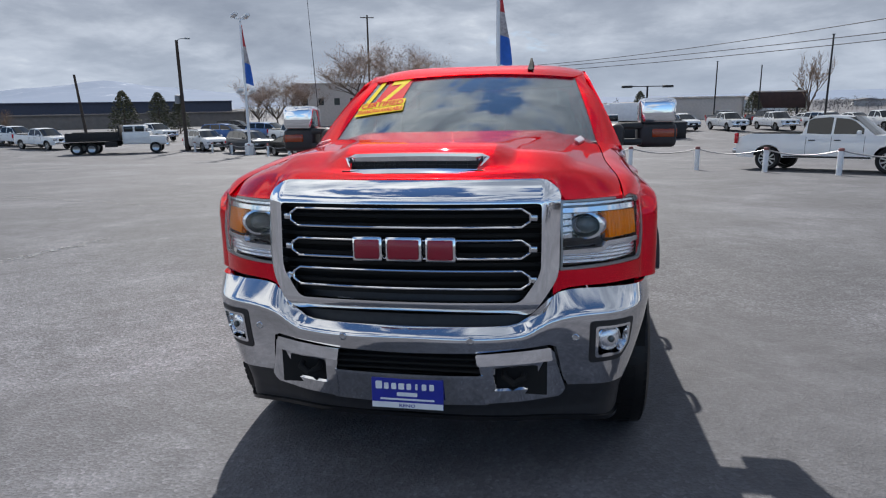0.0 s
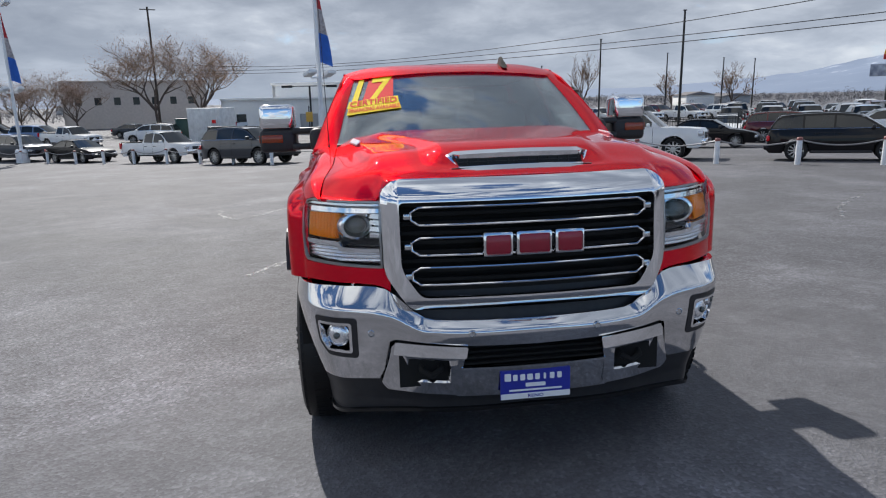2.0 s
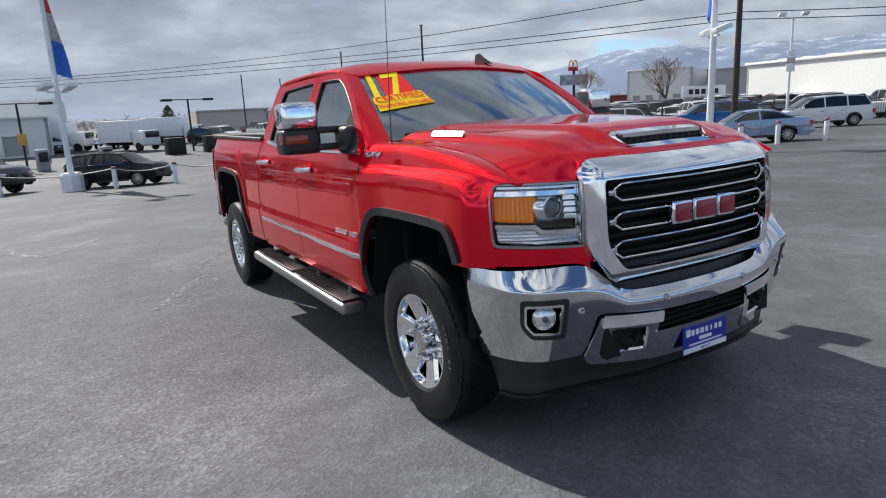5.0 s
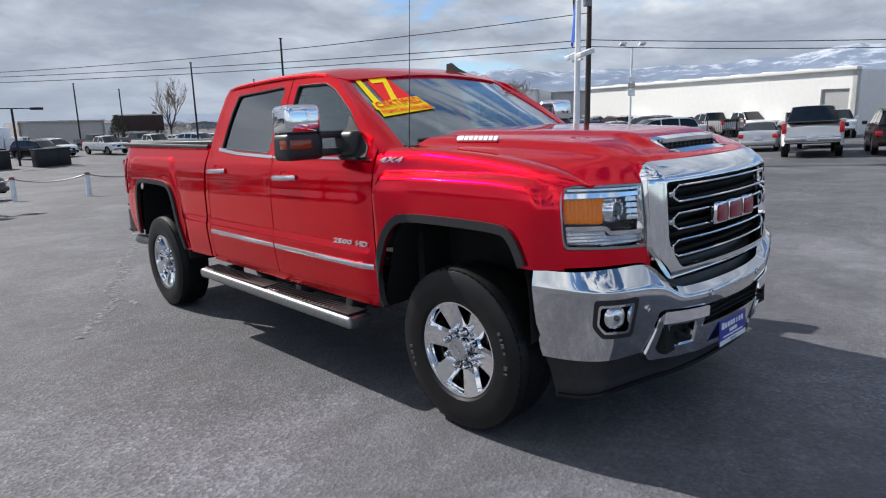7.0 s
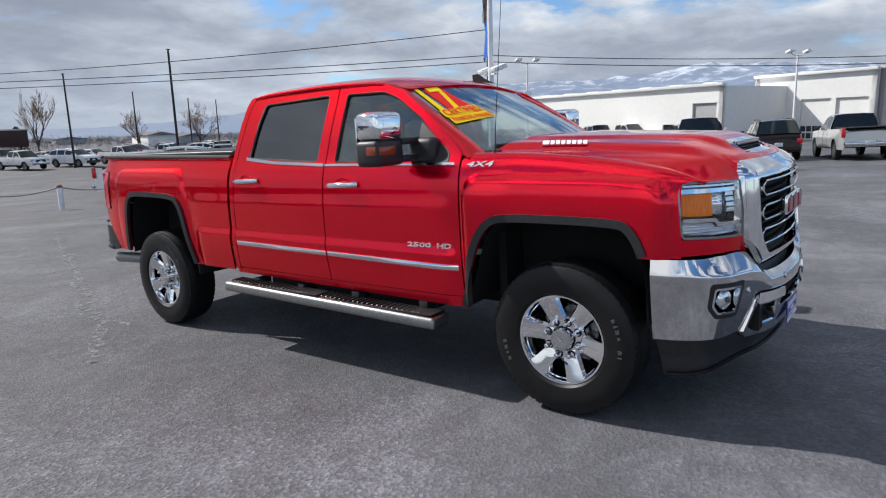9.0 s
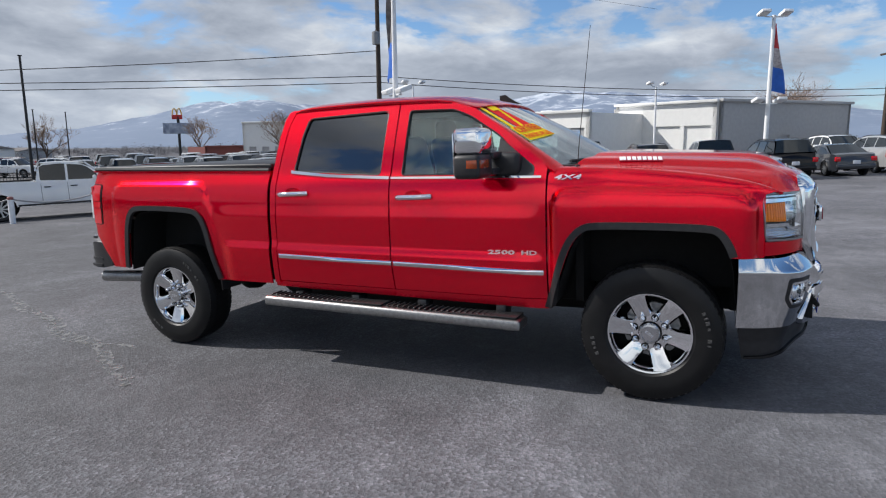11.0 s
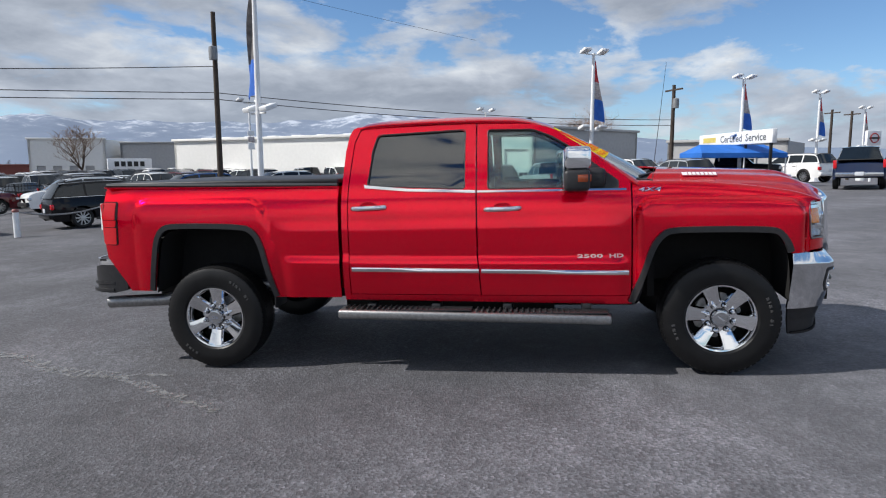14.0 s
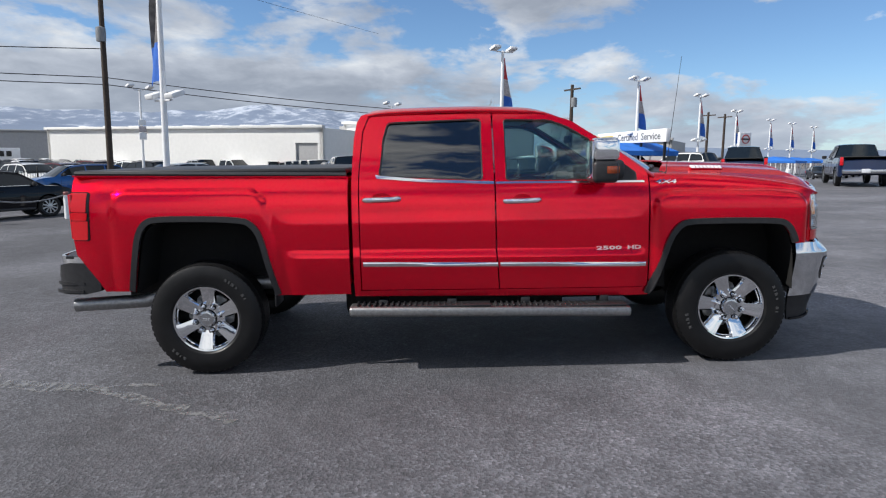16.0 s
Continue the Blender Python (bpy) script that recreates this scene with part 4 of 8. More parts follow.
def bumper(a, z, lift=0.0):
    x, y = bumper_plan(a)
    x2, y2 = bumper_plan(a + 0.01)
    tx, ty = x2 - x, y2 - y
    n = math.hypot(tx, ty)
    nx, ny = ty / n, -tx / n
    t = abs(a)
    crease = hermite([(0, 0.738), (0.45, 0.742), (0.58, 0.800), (0.72, 0.822), (1.2, 0.825)], t)
    top = bumper_top(a)
    # a rounded edge between the band that leans back and the face below it
    t2 = z - crease
    above = 0.5 * (t2 + math.sqrt(t2 * t2 + 0.00005))
    below = above - t2
    depth = (lerp(0.045, 0.072, smooth(0.4, 0.7, t)) - 0.055 * smooth(0.85, 1.08, t)) * above / max(0.03, top - crease) + 0.13 * below + 0.25 * below * below
    return (x + nx * (lift - depth), y + ny * (lift - depth), z)


low = [(0.0, 0.668), (0.28, 0.672), (0.572, 0.700), (0.598, 0.690), (0.612, 0.64), (0.632, 0.560), (0.660, 0.508), (0.80, 0.500), (1.0, 0.495), (1.195, 0.490)]
tops = [(float(a), bumper_top(float(a)) - 0.001) for a in np.linspace(1.195, 0.0, 30)]
FOG = [(0.725, 0.790), (0.955, 0.790), (0.965, 0.665), (0.915, 0.610), (0.735, 0.605)]
half = low + tops
outline = [(a, z) for a, z in half] + [(-a, z) for a, z in half[::-1]][1:-1]
bump = panel("front_bumper", outline, bumper, BUMPER, truck, holes=[rounded(FOG, 0.02), rounded([(-a, z) for a, z in FOG[::-1]], 0.02)], step=0.02, step_v=0.008, thick=0.02, out=(0, -1, 0), label="chrome front bumper")
panel("bumper_shelf", [(0.60, 0), (1.195, 0), (1.195, 1), (0.60, 1)], lambda a, v: Vector(bumper(a, bumper_top(a) - 0.006, -0.12 * v)) + Vector((0, 0, 0.012 * v)), BUMPER, bump, step=0.04, step_v=0.5, thick=0.01, out=(0, 0, 1))
panel("bumper_shelf", [(-0.60, 0), (-1.195, 0), (-1.195, 1), (-0.60, 1)], lambda a, v: Vector(bumper(a, bumper_top(a) - 0.006, -0.12 * v)) + Vector((0, 0, 0.012 * v)), BUMPER, bump, step=0.04, step_v=0.5, thick=0.01, out=(0, 0, 1))
panel("upper_valance", [(-0.62, 0.74), (0.62, 0.74), (0.62, 0.885), (-0.62, 0.885)], lambda x, z: (x, -0.86 + 0.20 * x * x - 0.25 * (0.82 - z), z), BLACK, bump, step=0.1, out=(0, -1, 0))
for s in (-1, 1):
    fog_o = (s * 0.5, -0.8, 0)
    f = [(s * a, z) for a, z in FOG]
    fi = [(s * a, z) for a, z in ((0.748, 0.768), (0.935, 0.768), (0.943, 0.675), (0.905, 0.632), (0.757, 0.628))]
    fi2 = [(s * a, z) for a, z in ((0.760, 0.757), (0.925, 0.757), (0.932, 0.678), (0.898, 0.643), (0.768, 0.640))]
    bez = panel("fog_bezel", rounded(f, 0.02), lambda a, z: bumper(a, z, 0.003), BLACK, bump, holes=[rounded(fi, 0.015)], step=0.05, thick=0.06, out=fog_o, label="black fog lamp bezel")
    panel("fog_trim", rounded(fi, 0.015), lambda a, z: bumper(a, z, 0.006), CHROME, bez, holes=[rounded(fi2, 0.012)], step=0.05, thick=0.03, out=fog_o)
    panel("fog_recess", rounded(f, 0.02), lambda a, z: bumper(a, z, -0.06), DARK, bez, step=0.06, thick=0.01, out=fog_o)
    c = Vector(bumper(s * 0.838, 0.704, -0.030))
    bm = lathe([(0.047, 0.02), (0.047, -0.006), (0.041, -0.014), (0.026, -0.020), (0.0005, -0.023)], "y", 28)
    for v in bm.verts:
        v.co = c + Matrix.Rotation(radians(24 * s), 4, "Z") @ v.co
    lampf = part("fog_lamp", bm, SILVER, bump, "round clear fog lamp")
    bm = lathe([(0.014, -0.020), (0.013, -0.032), (0.008, -0.036), (0.0005, -0.037)], "y", 20)
    for v in bm.verts:
        v.co = c + Matrix.Rotation(radians(24 * s), 4, "Z") @ v.co
    part("fog_bulb", bm, PROJECTOR, lampf)
    bm = lathe([(0.050, 0.02), (0.051, -0.008), (0.046, -0.011)], "y", 28)
    for v in bm.verts:
        v.co = c + Matrix.Rotation(radians(24 * s), 4, "Z") @ v.co
    part("fog_ring", bm, CHROME, lampf)
    for a in (0.262, 0.672):
        c = Vector(bumper(s * a, 0.725, 0.0))
        bm = lathe([(0.016, 0.004), (0.016, -0.004), (0.012, -0.006), (0.0105, -0.003), (0.0005, -0.002)], "y", 16, c=c)
        part("parking_sensor", bm, DARK_CHROME, bump)
    # tow hook bezel
    th = [(s * a, z) for a, z in ((0.284, 0.664), (0.570, 0.684), (0.590, 0.676), (0.606, 0.610), (0.650, 0.490), (0.620, 0.462), (0.312, 0.446), (0.306, 0.566))]
    ti = [(s * a, z) for a, z in ((0.358, 0.604), (0.524, 0.612), (0.504, 0.520), (0.364, 0.512))]
    tow = ring("tow_hook_bezel", th, ti, lambda a, z: bumper(a, z, 0.006 + 0.06 * (0.664 - z)), 0.07, BUMPER, bump)
    panel("tow_trim", rounded([(s * a, z) for a, z in ((0.280, 0.670), (0.575, 0.690), (0.584, 0.636), (0.288, 0.622))], 0.008), lambda a, z: bumper(a, z, 0.010 + 0.22 * (0.690 - z)), CHROME, tow, step=0.04, step_v=0.012, thick=0.01, out=(0, -1, 0))
    part("tow_hook", tube([(s * 0.39, -0.86, 0.585), (s * 0.39, -0.90, 0.565), (s * 0.43, -0.915, 0.545), (s * 0.47, -0.90, 0.565), (s * 0.47, -0.86, 0.585)], 0.014, 8), DARK, tow)
part("lower_intake", box((0, -0.865, 0.60), (1.12, 0.03, 0.22)), DARK, bump)
bm = bmesh.new()
for k in range(4):
    box((0, -0.905, 0.585 + k * 0.026), (0.60, 0.03, 0.007), 0.002, 1, bm=bm)
part("intake_louvre", bm, DARK, bump)
panel("lower_bar", rounded([(-0.335, 0.435), (0.335, 0.435), (0.335, 0.560), (0.312, 0.572), (-0.312, 0.572), (-0.335, 0.560)], 0.01), lambda a, z: bumper(a, z, 0.010), BUMPER, bump, step=0.05, step_v=0.03, thick=0.02, out=(0, -1, 0))
panel("intake_lip", [(-0.31, 0.566), (0.31, 0.566), (0.31, 0.576), (-0.31, 0.576)], lambda a, z: bumper(a, z, 0.016), CHROME, bump, step=0.05, thick=0.012, out=(0, -1, 0))
val_half = [(0.0, 0.365), (0.5, 0.352), (0.85, 0.320), (1.05, 0.295), (1.16, 0.290), (1.185, 0.470), (1.185, 0.500), (0.80, 0.507), (0.66, 0.512), (0.64, 0.475), (0.55, 0.470), (0.33, 0.455), (0.33, 0.446), (0.0, 0.446)]
panel("air_dam", val_half + [(-a, z) for a, z in val_half[::-1]][1:-1], lambda a, z: bumper(a, z, -0.012 + 0.25 * max(0.0, 0.40 - z)), BLACK, bump, step=0.05, step_v=0.03, thick=0.02, out=(0, -1, 0), label="black plastic air dam")

panel("dam_lip", [(0.0, 0.366), (0.5, 0.353), (0.85, 0.321), (1.05, 0.296), (1.15, 0.292), (1.15, 0.307), (1.05, 0.312), (0.85, 0.337), (0.5, 0.369), (0.0, 0.382), (-0.5, 0.369), (-0.85, 0.337), (-1.05, 0.312), (-1.15, 0.307), (-1.15, 0.292), (-1.05, 0.296), (-0.85, 0.321), (-0.5, 0.353)],
      lambda a, z: bumper(a, z, 0.004 + 0.25 * max(0.0, 0.40 - z)), GLOSS_BLACK, bump, step=0.05, step_v=0.03, thick=0.02, out=(0, -1, 0))

# dealer plate: blue with a white footer; the lettering of the name is plain bars
plate = part("dealer_plate", box((0, -0.968, 0.488), (0.300, 0.006, 0.128), 0.002, 1), BLUE_P, bump, "blue and white dealer plate")
part("plate_footer", box((0, -0.9715, 0.438), (0.296, 0.003, 0.024)), WHITE_P, plate)
for i, w in enumerate((0.034, 0.024, 0.026, 0.03, 0.024, 0.012, 0.024, 0.024)):
    x = -0.118 + i * 0.0315
    part("name_bar", box((x, -0.9722, 0.520 if i else 0.523), (w * 0.8, 0.003, 0.026 if i else 0.033), 0.003, 1), WHITE_P, plate)
part("name_bar", box((0.0, -0.9722, 0.486), (0.085, 0.003, 0.016), 0.003, 1), WHITE_P, plate)
part("motto_bar", box((0.0, -0.9722, 0.464), (0.225, 0.003, 0.007)), WHITE_P, plate)


plate.location.y = 0.028


# ---- lettering ----
def text_flat(body, height, spacing=1.0, shear=0.0):
    """Letters as flat 2D faces, centred, with that cap height."""
    cu = bpy.data.curves.new("letters", "FONT")
    cu.body, cu.align_x, cu.align_y, cu.space_character, cu.shear, cu.offset = body, "CENTER", "CENTER", spacing, shear, 0.018
    cu.resolution_u = 2
    ob = bpy.data.objects.new("letters", cu)
    scene.collection.objects.link(ob)
    me = bpy.data.meshes.new_from_object(ob.evaluated_get(bpy.context.evaluated_depsgraph_get()))
    pts, faces = [v.co.to_2d() for v in me.vertices], [tuple(p.vertices) for p in me.polygons]
    bpy.data.objects.remove(ob)
    bpy.data.meshes.remove(me)
    ys = [p.y for p in pts]
    xs = [p.x for p in pts]
    k = height / (max(ys) - min(ys))
    cx, cy = (max(xs) + min(xs)) / 2, (max(ys) + min(ys)) / 2
    return [((p.x - cx) * k, (p.y - cy) * k) for p in pts], faces


def lettering(name, body, height, fn, mat, parent, wide=1.0, lift=0.003, thick=0.0, label="", width=None, shear=0.0):
    """Letters laid over fn(u, v) -> place; thick > 0 gives them sides."""
    pts, faces = text_flat(body, height, 1.0, shear)
    if width:
        wide = width / (max(p[0] for p in pts) - min(p[0] for p in pts))
    top = [Vector(fn(u * wide, v, lift + thick)) for u, v in pts]
    vs, fs = list(top), list(faces)
    if thick:
        k = len(pts)
        vs += [Vector(fn(u * wide, v, lift)) for u, v in pts]
        count = {}
        for f in faces:
            for a, c in zip(f, f[1:] + f[:1]):
                count[(a, c)] = 1
        fs += [(a, a + k, c + k, c) for (a, c) in count if (c, a) not in count]
    return part(name, (vs, fs), mat, parent, label, smooth=0)


lettering("plate_letters", "RENO", 0.014, lambda u, v, l: (u, -0.9735 - l * 0.2, 0.438 + v), BLUE_P, plate, wide=1.35)
# sticker on the glass; the letters read from outside
def on_screen(u0, v0, tilt=0.0):
    def fn(u, v, lift):
        return screen(u0 + (u * math.cos(tilt) - v * math.sin(tilt)) / 0.74, v0 + (u * math.sin(tilt) + v * math.cos(tilt)) / 0.885, lift)
    return fn


panel("sticker_patch", rounded([(-0.865, 0.56), (-0.595, 0.575), (-0.605, 0.955), (-0.845, 0.955)], 0.01), lambda u, v: screen(u, v, 0.003), STICK_RED, windshield, step=0.05, thick=0.001, out=(0, -0.5, 0.8), label="red sticker patch")
lettering("sticker_year", "17", 0.385, on_screen(-0.79, 0.760, 0.03), YELLOW, windshield, width=0.265, lift=0.006, label="yellow sticker numerals", shear=0.12)
panel("sticker_band", [(-0.985, 0.480), (-0.545, 0.515), (-0.555, 0.620), (-0.98, 0.590)], lambda u, v: screen(u, v, 0.007), YELLOW, windshield, step=0.06, thick=0.001, out=(0, -0.5, 0.8), label="yellow sticker band")
panel("sticker_band", [(-0.975, 0.375), (-0.525, 0.415), (-0.540, 0.512), (-0.97, 0.478)], lambda u, v: screen(u, v, 0.007), YELLOW, windshield, step=0.06, thick=0.001, out=(0, -0.5, 0.8), label="yellow sticker band")
lettering("sticker_word", "CERTIFIED", 0.080, on_screen(-0.765, 0.551, 0.05), STICK_RED, windshield, width=0.300, lift=0.010)
lettering("sticker_word", "FINANCING AVAILABLE", 0.056, on_screen(-0.750, 0.444, 0.05), STICK_RED, windshield, width=0.315, lift=0.010)
for s in (-1, 1):
    # letters read from outside on both sides
    lettering("fender_letters", "4X4", 0.029, lambda u, v, l, s=s: (s * (fender_x(0.495 + s * u, 1.367 + v) + l), 0.495 + s * u, 1.367 + v), CHROME, truck, width=0.165, thick=0.008, lift=0.001, label="chrome letters", shear=0.2)
    for word, off, wide in (("2500", -0.075, 0.185), ("HD", 0.115, 0.10)):
        lettering("door_letters", word, 0.027, lambda u, v, l, s=s, off=off: (s * (side_x(0.85 + s * (u + off), 0.893 + v) + l), 0.85 + s * (u + off), 0.893 + v), EMBLEM, truck, width=wide, thick=0.008, lift=0.001, label="chrome letters")

# ---- wheels ----
def build_wheel():
    rim = part("wheel", lathe([(0.225, 0.10), (0.232, 0.095), (0.240, 0.0), (0.250, -0.112), (0.246, -0.122), (0.236, -0.120), (0.228, -0.105), (0.222, -0.02), (0.216, 0.02)], "x", 48), CHROME, None, "chrome wheel", smooth=40)
    part("tyre", lathe([(0.245, 0.115), (0.262, 0.132), (0.32, 0.142), (0.375, 0.136), (0.403, 0.122), (0.415, 0.10), (0.419, 0.05), (0.420, 0.0), (0.419, -0.05), (0.415, -0.10), (0.403, -0.122), (0.375, -0.136), (0.32, -0.142), (0.262, -0.132), (0.247, -0.118)], "x", 64), RUBBER, rim, "black all-terrain tyre", smooth=30)
    bm = bmesh.new()
    for row, (h0, h1) in enumerate(((-0.121, -0.085), (-0.068, -0.012), (0.012, 0.068), (0.085, 0.121))):
        for i in range(58):
            a = 2 * math.pi * (i + 0.5 * (row % 2)) / 58
            r = 0.4185 if 0 < row < 3 else 0.4085
            m = Matrix.Rotation(a, 4, "X")
            vs = []
            for (h, da, rr) in ((h0, -0.042, r - 0.012), (h1, -0.030, r - 0.012), (h1, 0.046, r - 0.012), (h0, 0.034, r - 0.012), (h0, -0.042, r + 0.002), (h1, -0.030, r + 0.002), (h1, 0.046, r + 0.002), (h0, 0.034, r + 0.002)):
                vs.append(bm.verts.new(m @ Vector((h, math.sin(da) * rr, math.cos(da) * rr))))
            for f in ((4, 5, 6, 7), (0, 1, 5, 4), (1, 2, 6, 5), (2, 3, 7, 6), (3, 0, 4, 7)):
                bm.faces.new([vs[k] for k in f])
    bmesh.ops.recalc_face_normals(bm, faces=bm.faces)
    part("tread", bm, RUBBER, rim, smooth=0)
    # pale raised lettering on the sidewall, too small to read
    for k, (deg, w, h) in enumerate(((24, 0.018, 0.020), (29, 0.010, 0.024), (34, 0.022, 0.022), (40, 0.014, 0.016), (52, 0.020, 0.022), (57, 0.008, 0.022), (205, 0.020, 0.022), (211, 0.012, 0.018), (216, 0.022, 0.022), (222, 0.016, 0.024))):
        a = radians(deg)
        mark = part("sidewall_mark", box((-0.1415, 0, 0.338), (0.004, w, h), 0.001, 1), MARK, rim, smooth=0)
        mark.matrix_basis = Matrix.Rotation(a, 4, "X")
    # six broad flat spokes with bevelled flanks
    rows_s = [(0.082, 0.038, -0.076), (0.110, 0.040, -0.086), (0.150, 0.043, -0.096), (0.195, 0.048, -0.107), (0.226, 0.054, -0.115), (0.240, 0.060, -0.118)]
    face = None
    for i in range(6):
        m = Matrix.Rotation(2 * math.pi * i / 6, 4, "X")
        if face is None:
            bm = bmesh.new()
            rows = []
            for r, w, h in rows_s:
                rows.append([bm.verts.new(Vector(c)) for c in ((h + 0.075, -w - 0.016, r), (h + 0.020, -w - 0.012, r), (h, -w, r), (h - 0.003, 0, r), (h, w, r), (h + 0.020, w + 0.012, r), (h + 0.075, w + 0.016, r))])
            for r1, r2 in zip(rows, rows[1:]):
                for k in range(6):
                    bm.faces.new((r1[k], r1[k + 1], r2[k + 1], r2[k]))
            bmesh.ops.recalc_face_normals(bm, faces=bm.faces)
            face = part("spoke", bm, CHROME, rim, smooth=14)
            face.matrix_basis = m
        else:
            sp = new("spoke", face.data)
            sp.parent, sp.matrix_basis = rim, m
    part("rim_web", lathe([(0.246, -0.100), (0.232, -0.098), (0.222, -0.086), (0.218, -0.040)], "x", 48), CHROME, rim, smooth=30)
    part("hub_flange", lathe([(0.128, -0.02), (0.124, -0.070), (0.114, -0.082), (0.07, -0.084), (0.066, -0.070)], "x", 36), CHROME, rim, smooth=30)
    cap = part("hub_cap", lathe([(0.064, -0.070), (0.063, -0.112), (0.057, -0.122), (0.046, -0.124), (0.044, -0.121), (0.0005, -0.122)], "x", 32), DARK_CHROME, rim, smooth=25)
    for y0, w in ((-0.019, 0.014), (0.0, 0.016), (0.019, 0.014)):
        part("cap_mark", box((-0.124, y0, 0), (0.003, w, 0.014), 0.002, 1), CHROME, cap)
    nut = None
    for i in range(8):
        a = 2 * math.pi * (i + 0.5) / 8
        at = pose(0, 0.0945 * math.cos(a), 0.0945 * math.sin(a))
        if nut is None:
            nut = part("lug_nut", lathe([(0.0175, -0.080), (0.0170, -0.106), (0.0140, -0.114), (0.0125, -0.126), (0.0080, -0.131), (0.0005, -0.132)], "x", 12), CHROME, rim, smooth=30)
            part("nut_seat", lathe([(0.0235, -0.0845), (0.0175, -0.0865)], "x", 16), DARK, nut)
            nut.matrix_basis = at
        else:
            copy_thing(nut, at).parent = rim
    part("brake_disc", lathe([(0.07, 0.0), (0.17, 0.0), (0.17, 0.02), (0.07, 0.02)], "x", 32), STEEL, rim)
    part("wheel_back", lathe([(0.0005, 0.03), (0.232, 0.03)], "x", 32), DARK, rim)
    return rim


# the nose sits a little lower than the level of the sills
for ob in truck.children_recursive:
    if ob.type == "MESH" and ob.data.users == 1:
        for v in ob.data.vertices:
            if v.co.y < 0.6:
                v.co.z += 0.0147 * (v.co.y - 0.6)
            v.co.y -= 0.022 * math.exp(-((v.co.y - 1.9) / 0.8) ** 2)
first = build_wheel()
first.parent = truck
first.matrix_basis = pose(-0.885, 0.0, 0.422, 40, 0, 0)
for x, y, z, a, flip in ((-0.885, 3.904, 0.425, 6, 0), (0.885, 0.0, 0.422, 5, 180), (0.885, 3.904, 0.425, 40, 180)):
    copy_thing(first, pose(x, y, z, a, 0, flip)).parent = truck

# ---- bed, tail, underside ----
part("tonneau_cover", box((0, 3.82, 1.492), (1.79, 1.97, 0.040), 0.014, 3), BLACK, truck, "black roll-up tonneau cover")
for s in (-1, 1):
    part("bed_rail", tube([(s * 0.925, 2.83, 1.462), (s * 0.925, 4.80, 1.492)], 0.018, 8), BLACK, truck)
    panel("bed_rail_top", [(0.88, 2.83), (0.94, 2.83), (0.935, 4.82), (0.88, 4.82)], lambda x, y, s=s: (s * x, y, 1.455 + 0.012 * (y - 2.83)), RED, truck, step=0.3, out=(0, 0, 1))
    part("frame_rail", box((s * 0.44, 2.1, 0.56), (0.08, 5.2, 0.18), 0.01), DARK, truck)
    part("inner_wall", box((s * 0.60, 0.05, 0.92), (0.02, 1.3, 0.55)), DARK, truck)
    part("inner_wall", box((s * 0.60, 3.9, 0.92), (0.02, 1.2, 0.60)), DARK, truck)
    part("mud_flap", box((s * 0.86, 3.36 + 0.03, 0.62), (0.22, 0.012, 0.26), 0.004), BLACK, truck)
part("underbody", box((0, 1.7, 0.68), (1.80, 2.15, 0.12), 0.02), DARK, truck)
part("fuel_tank", box((-0.30, 2.05, 0.46), (0.62, 1.75, 0.26), 0.05, 3), DARK, truck)
part("gearbox", box((0.1, 0.95, 0.47), (0.70, 1.00, 0.26), 0.06, 3), DARK, truck)
part("bed_floor", box((0, 3.82, 0.86), (1.18, 1.95, 0.06)), DARK, truck)
part("radiator_wall", box((0, -0.45, 0.85), (1.16, 0.05, 0.72)), DARK, truck)
part("tailgate", box((0, 4.83, 1.07), (1.60, 0.05, 0.80), 0.02), RED, truck)
part("bed_front", box((0, 2.835, 1.05), (1.84, 0.02, 0.80)), RED, truck)
for y in (0.02, 3.904):
    part("axle", lathe([(0.045, -0.72), (0.045, -0.16), (0.13, -0.10), (0.15, 0.0), (0.13, 0.10), (0.045, 0.16), (0.045, 0.72)], "x", 16, c=(0, y, 0.41)), DARK, truck)
part("drive_shaft", tube([(0.05, 0.6, 0.56), (0, 3.8, 0.45)], 0.05, 10), DARK, truck)
part("spare_wheel", lathe([(0.2, -0.1), (0.36, -0.11), (0.39, 0.0), (0.36, 0.11), (0.2, 0.1)], "z", 28, c=(0, 4.45, 0.66)), RUBBER, truck)
pipe = part("exhaust_pipe", tube([(-0.62, 3.3, 0.62), (-0.72, 4.15, 0.60), (-0.85, 4.40, 0.525), (-0.87, 4.92, 0.502)], 0.052, 16), STEEL, truck, "bright steel exhaust tip")
part("pipe_mouth", lathe([(0.0005, 0.0), (0.047, 0.0)], "y", 16, c=(-0.87, 4.9205, 0.502)), DARK, pipe)


def rear_bumper(a, z):
    t = abs(a)
    if t <= 0.80:
        p = (t, 5.07 - 0.05 * (t / 0.8) ** 2)
    else:
        k = (t - 0.8) / 0.3
        q = [(0.8, 5.02), (0.985, 5.00), (0.965, 4.64)]
        p = tuple(q[0][i] * (1 - k) ** 2 + q[1][i] * 2 * k * (1 - k) + q[2][i] * k * k for i in (0, 1))
    return (math.copysign(p[0], a), p[1], z)


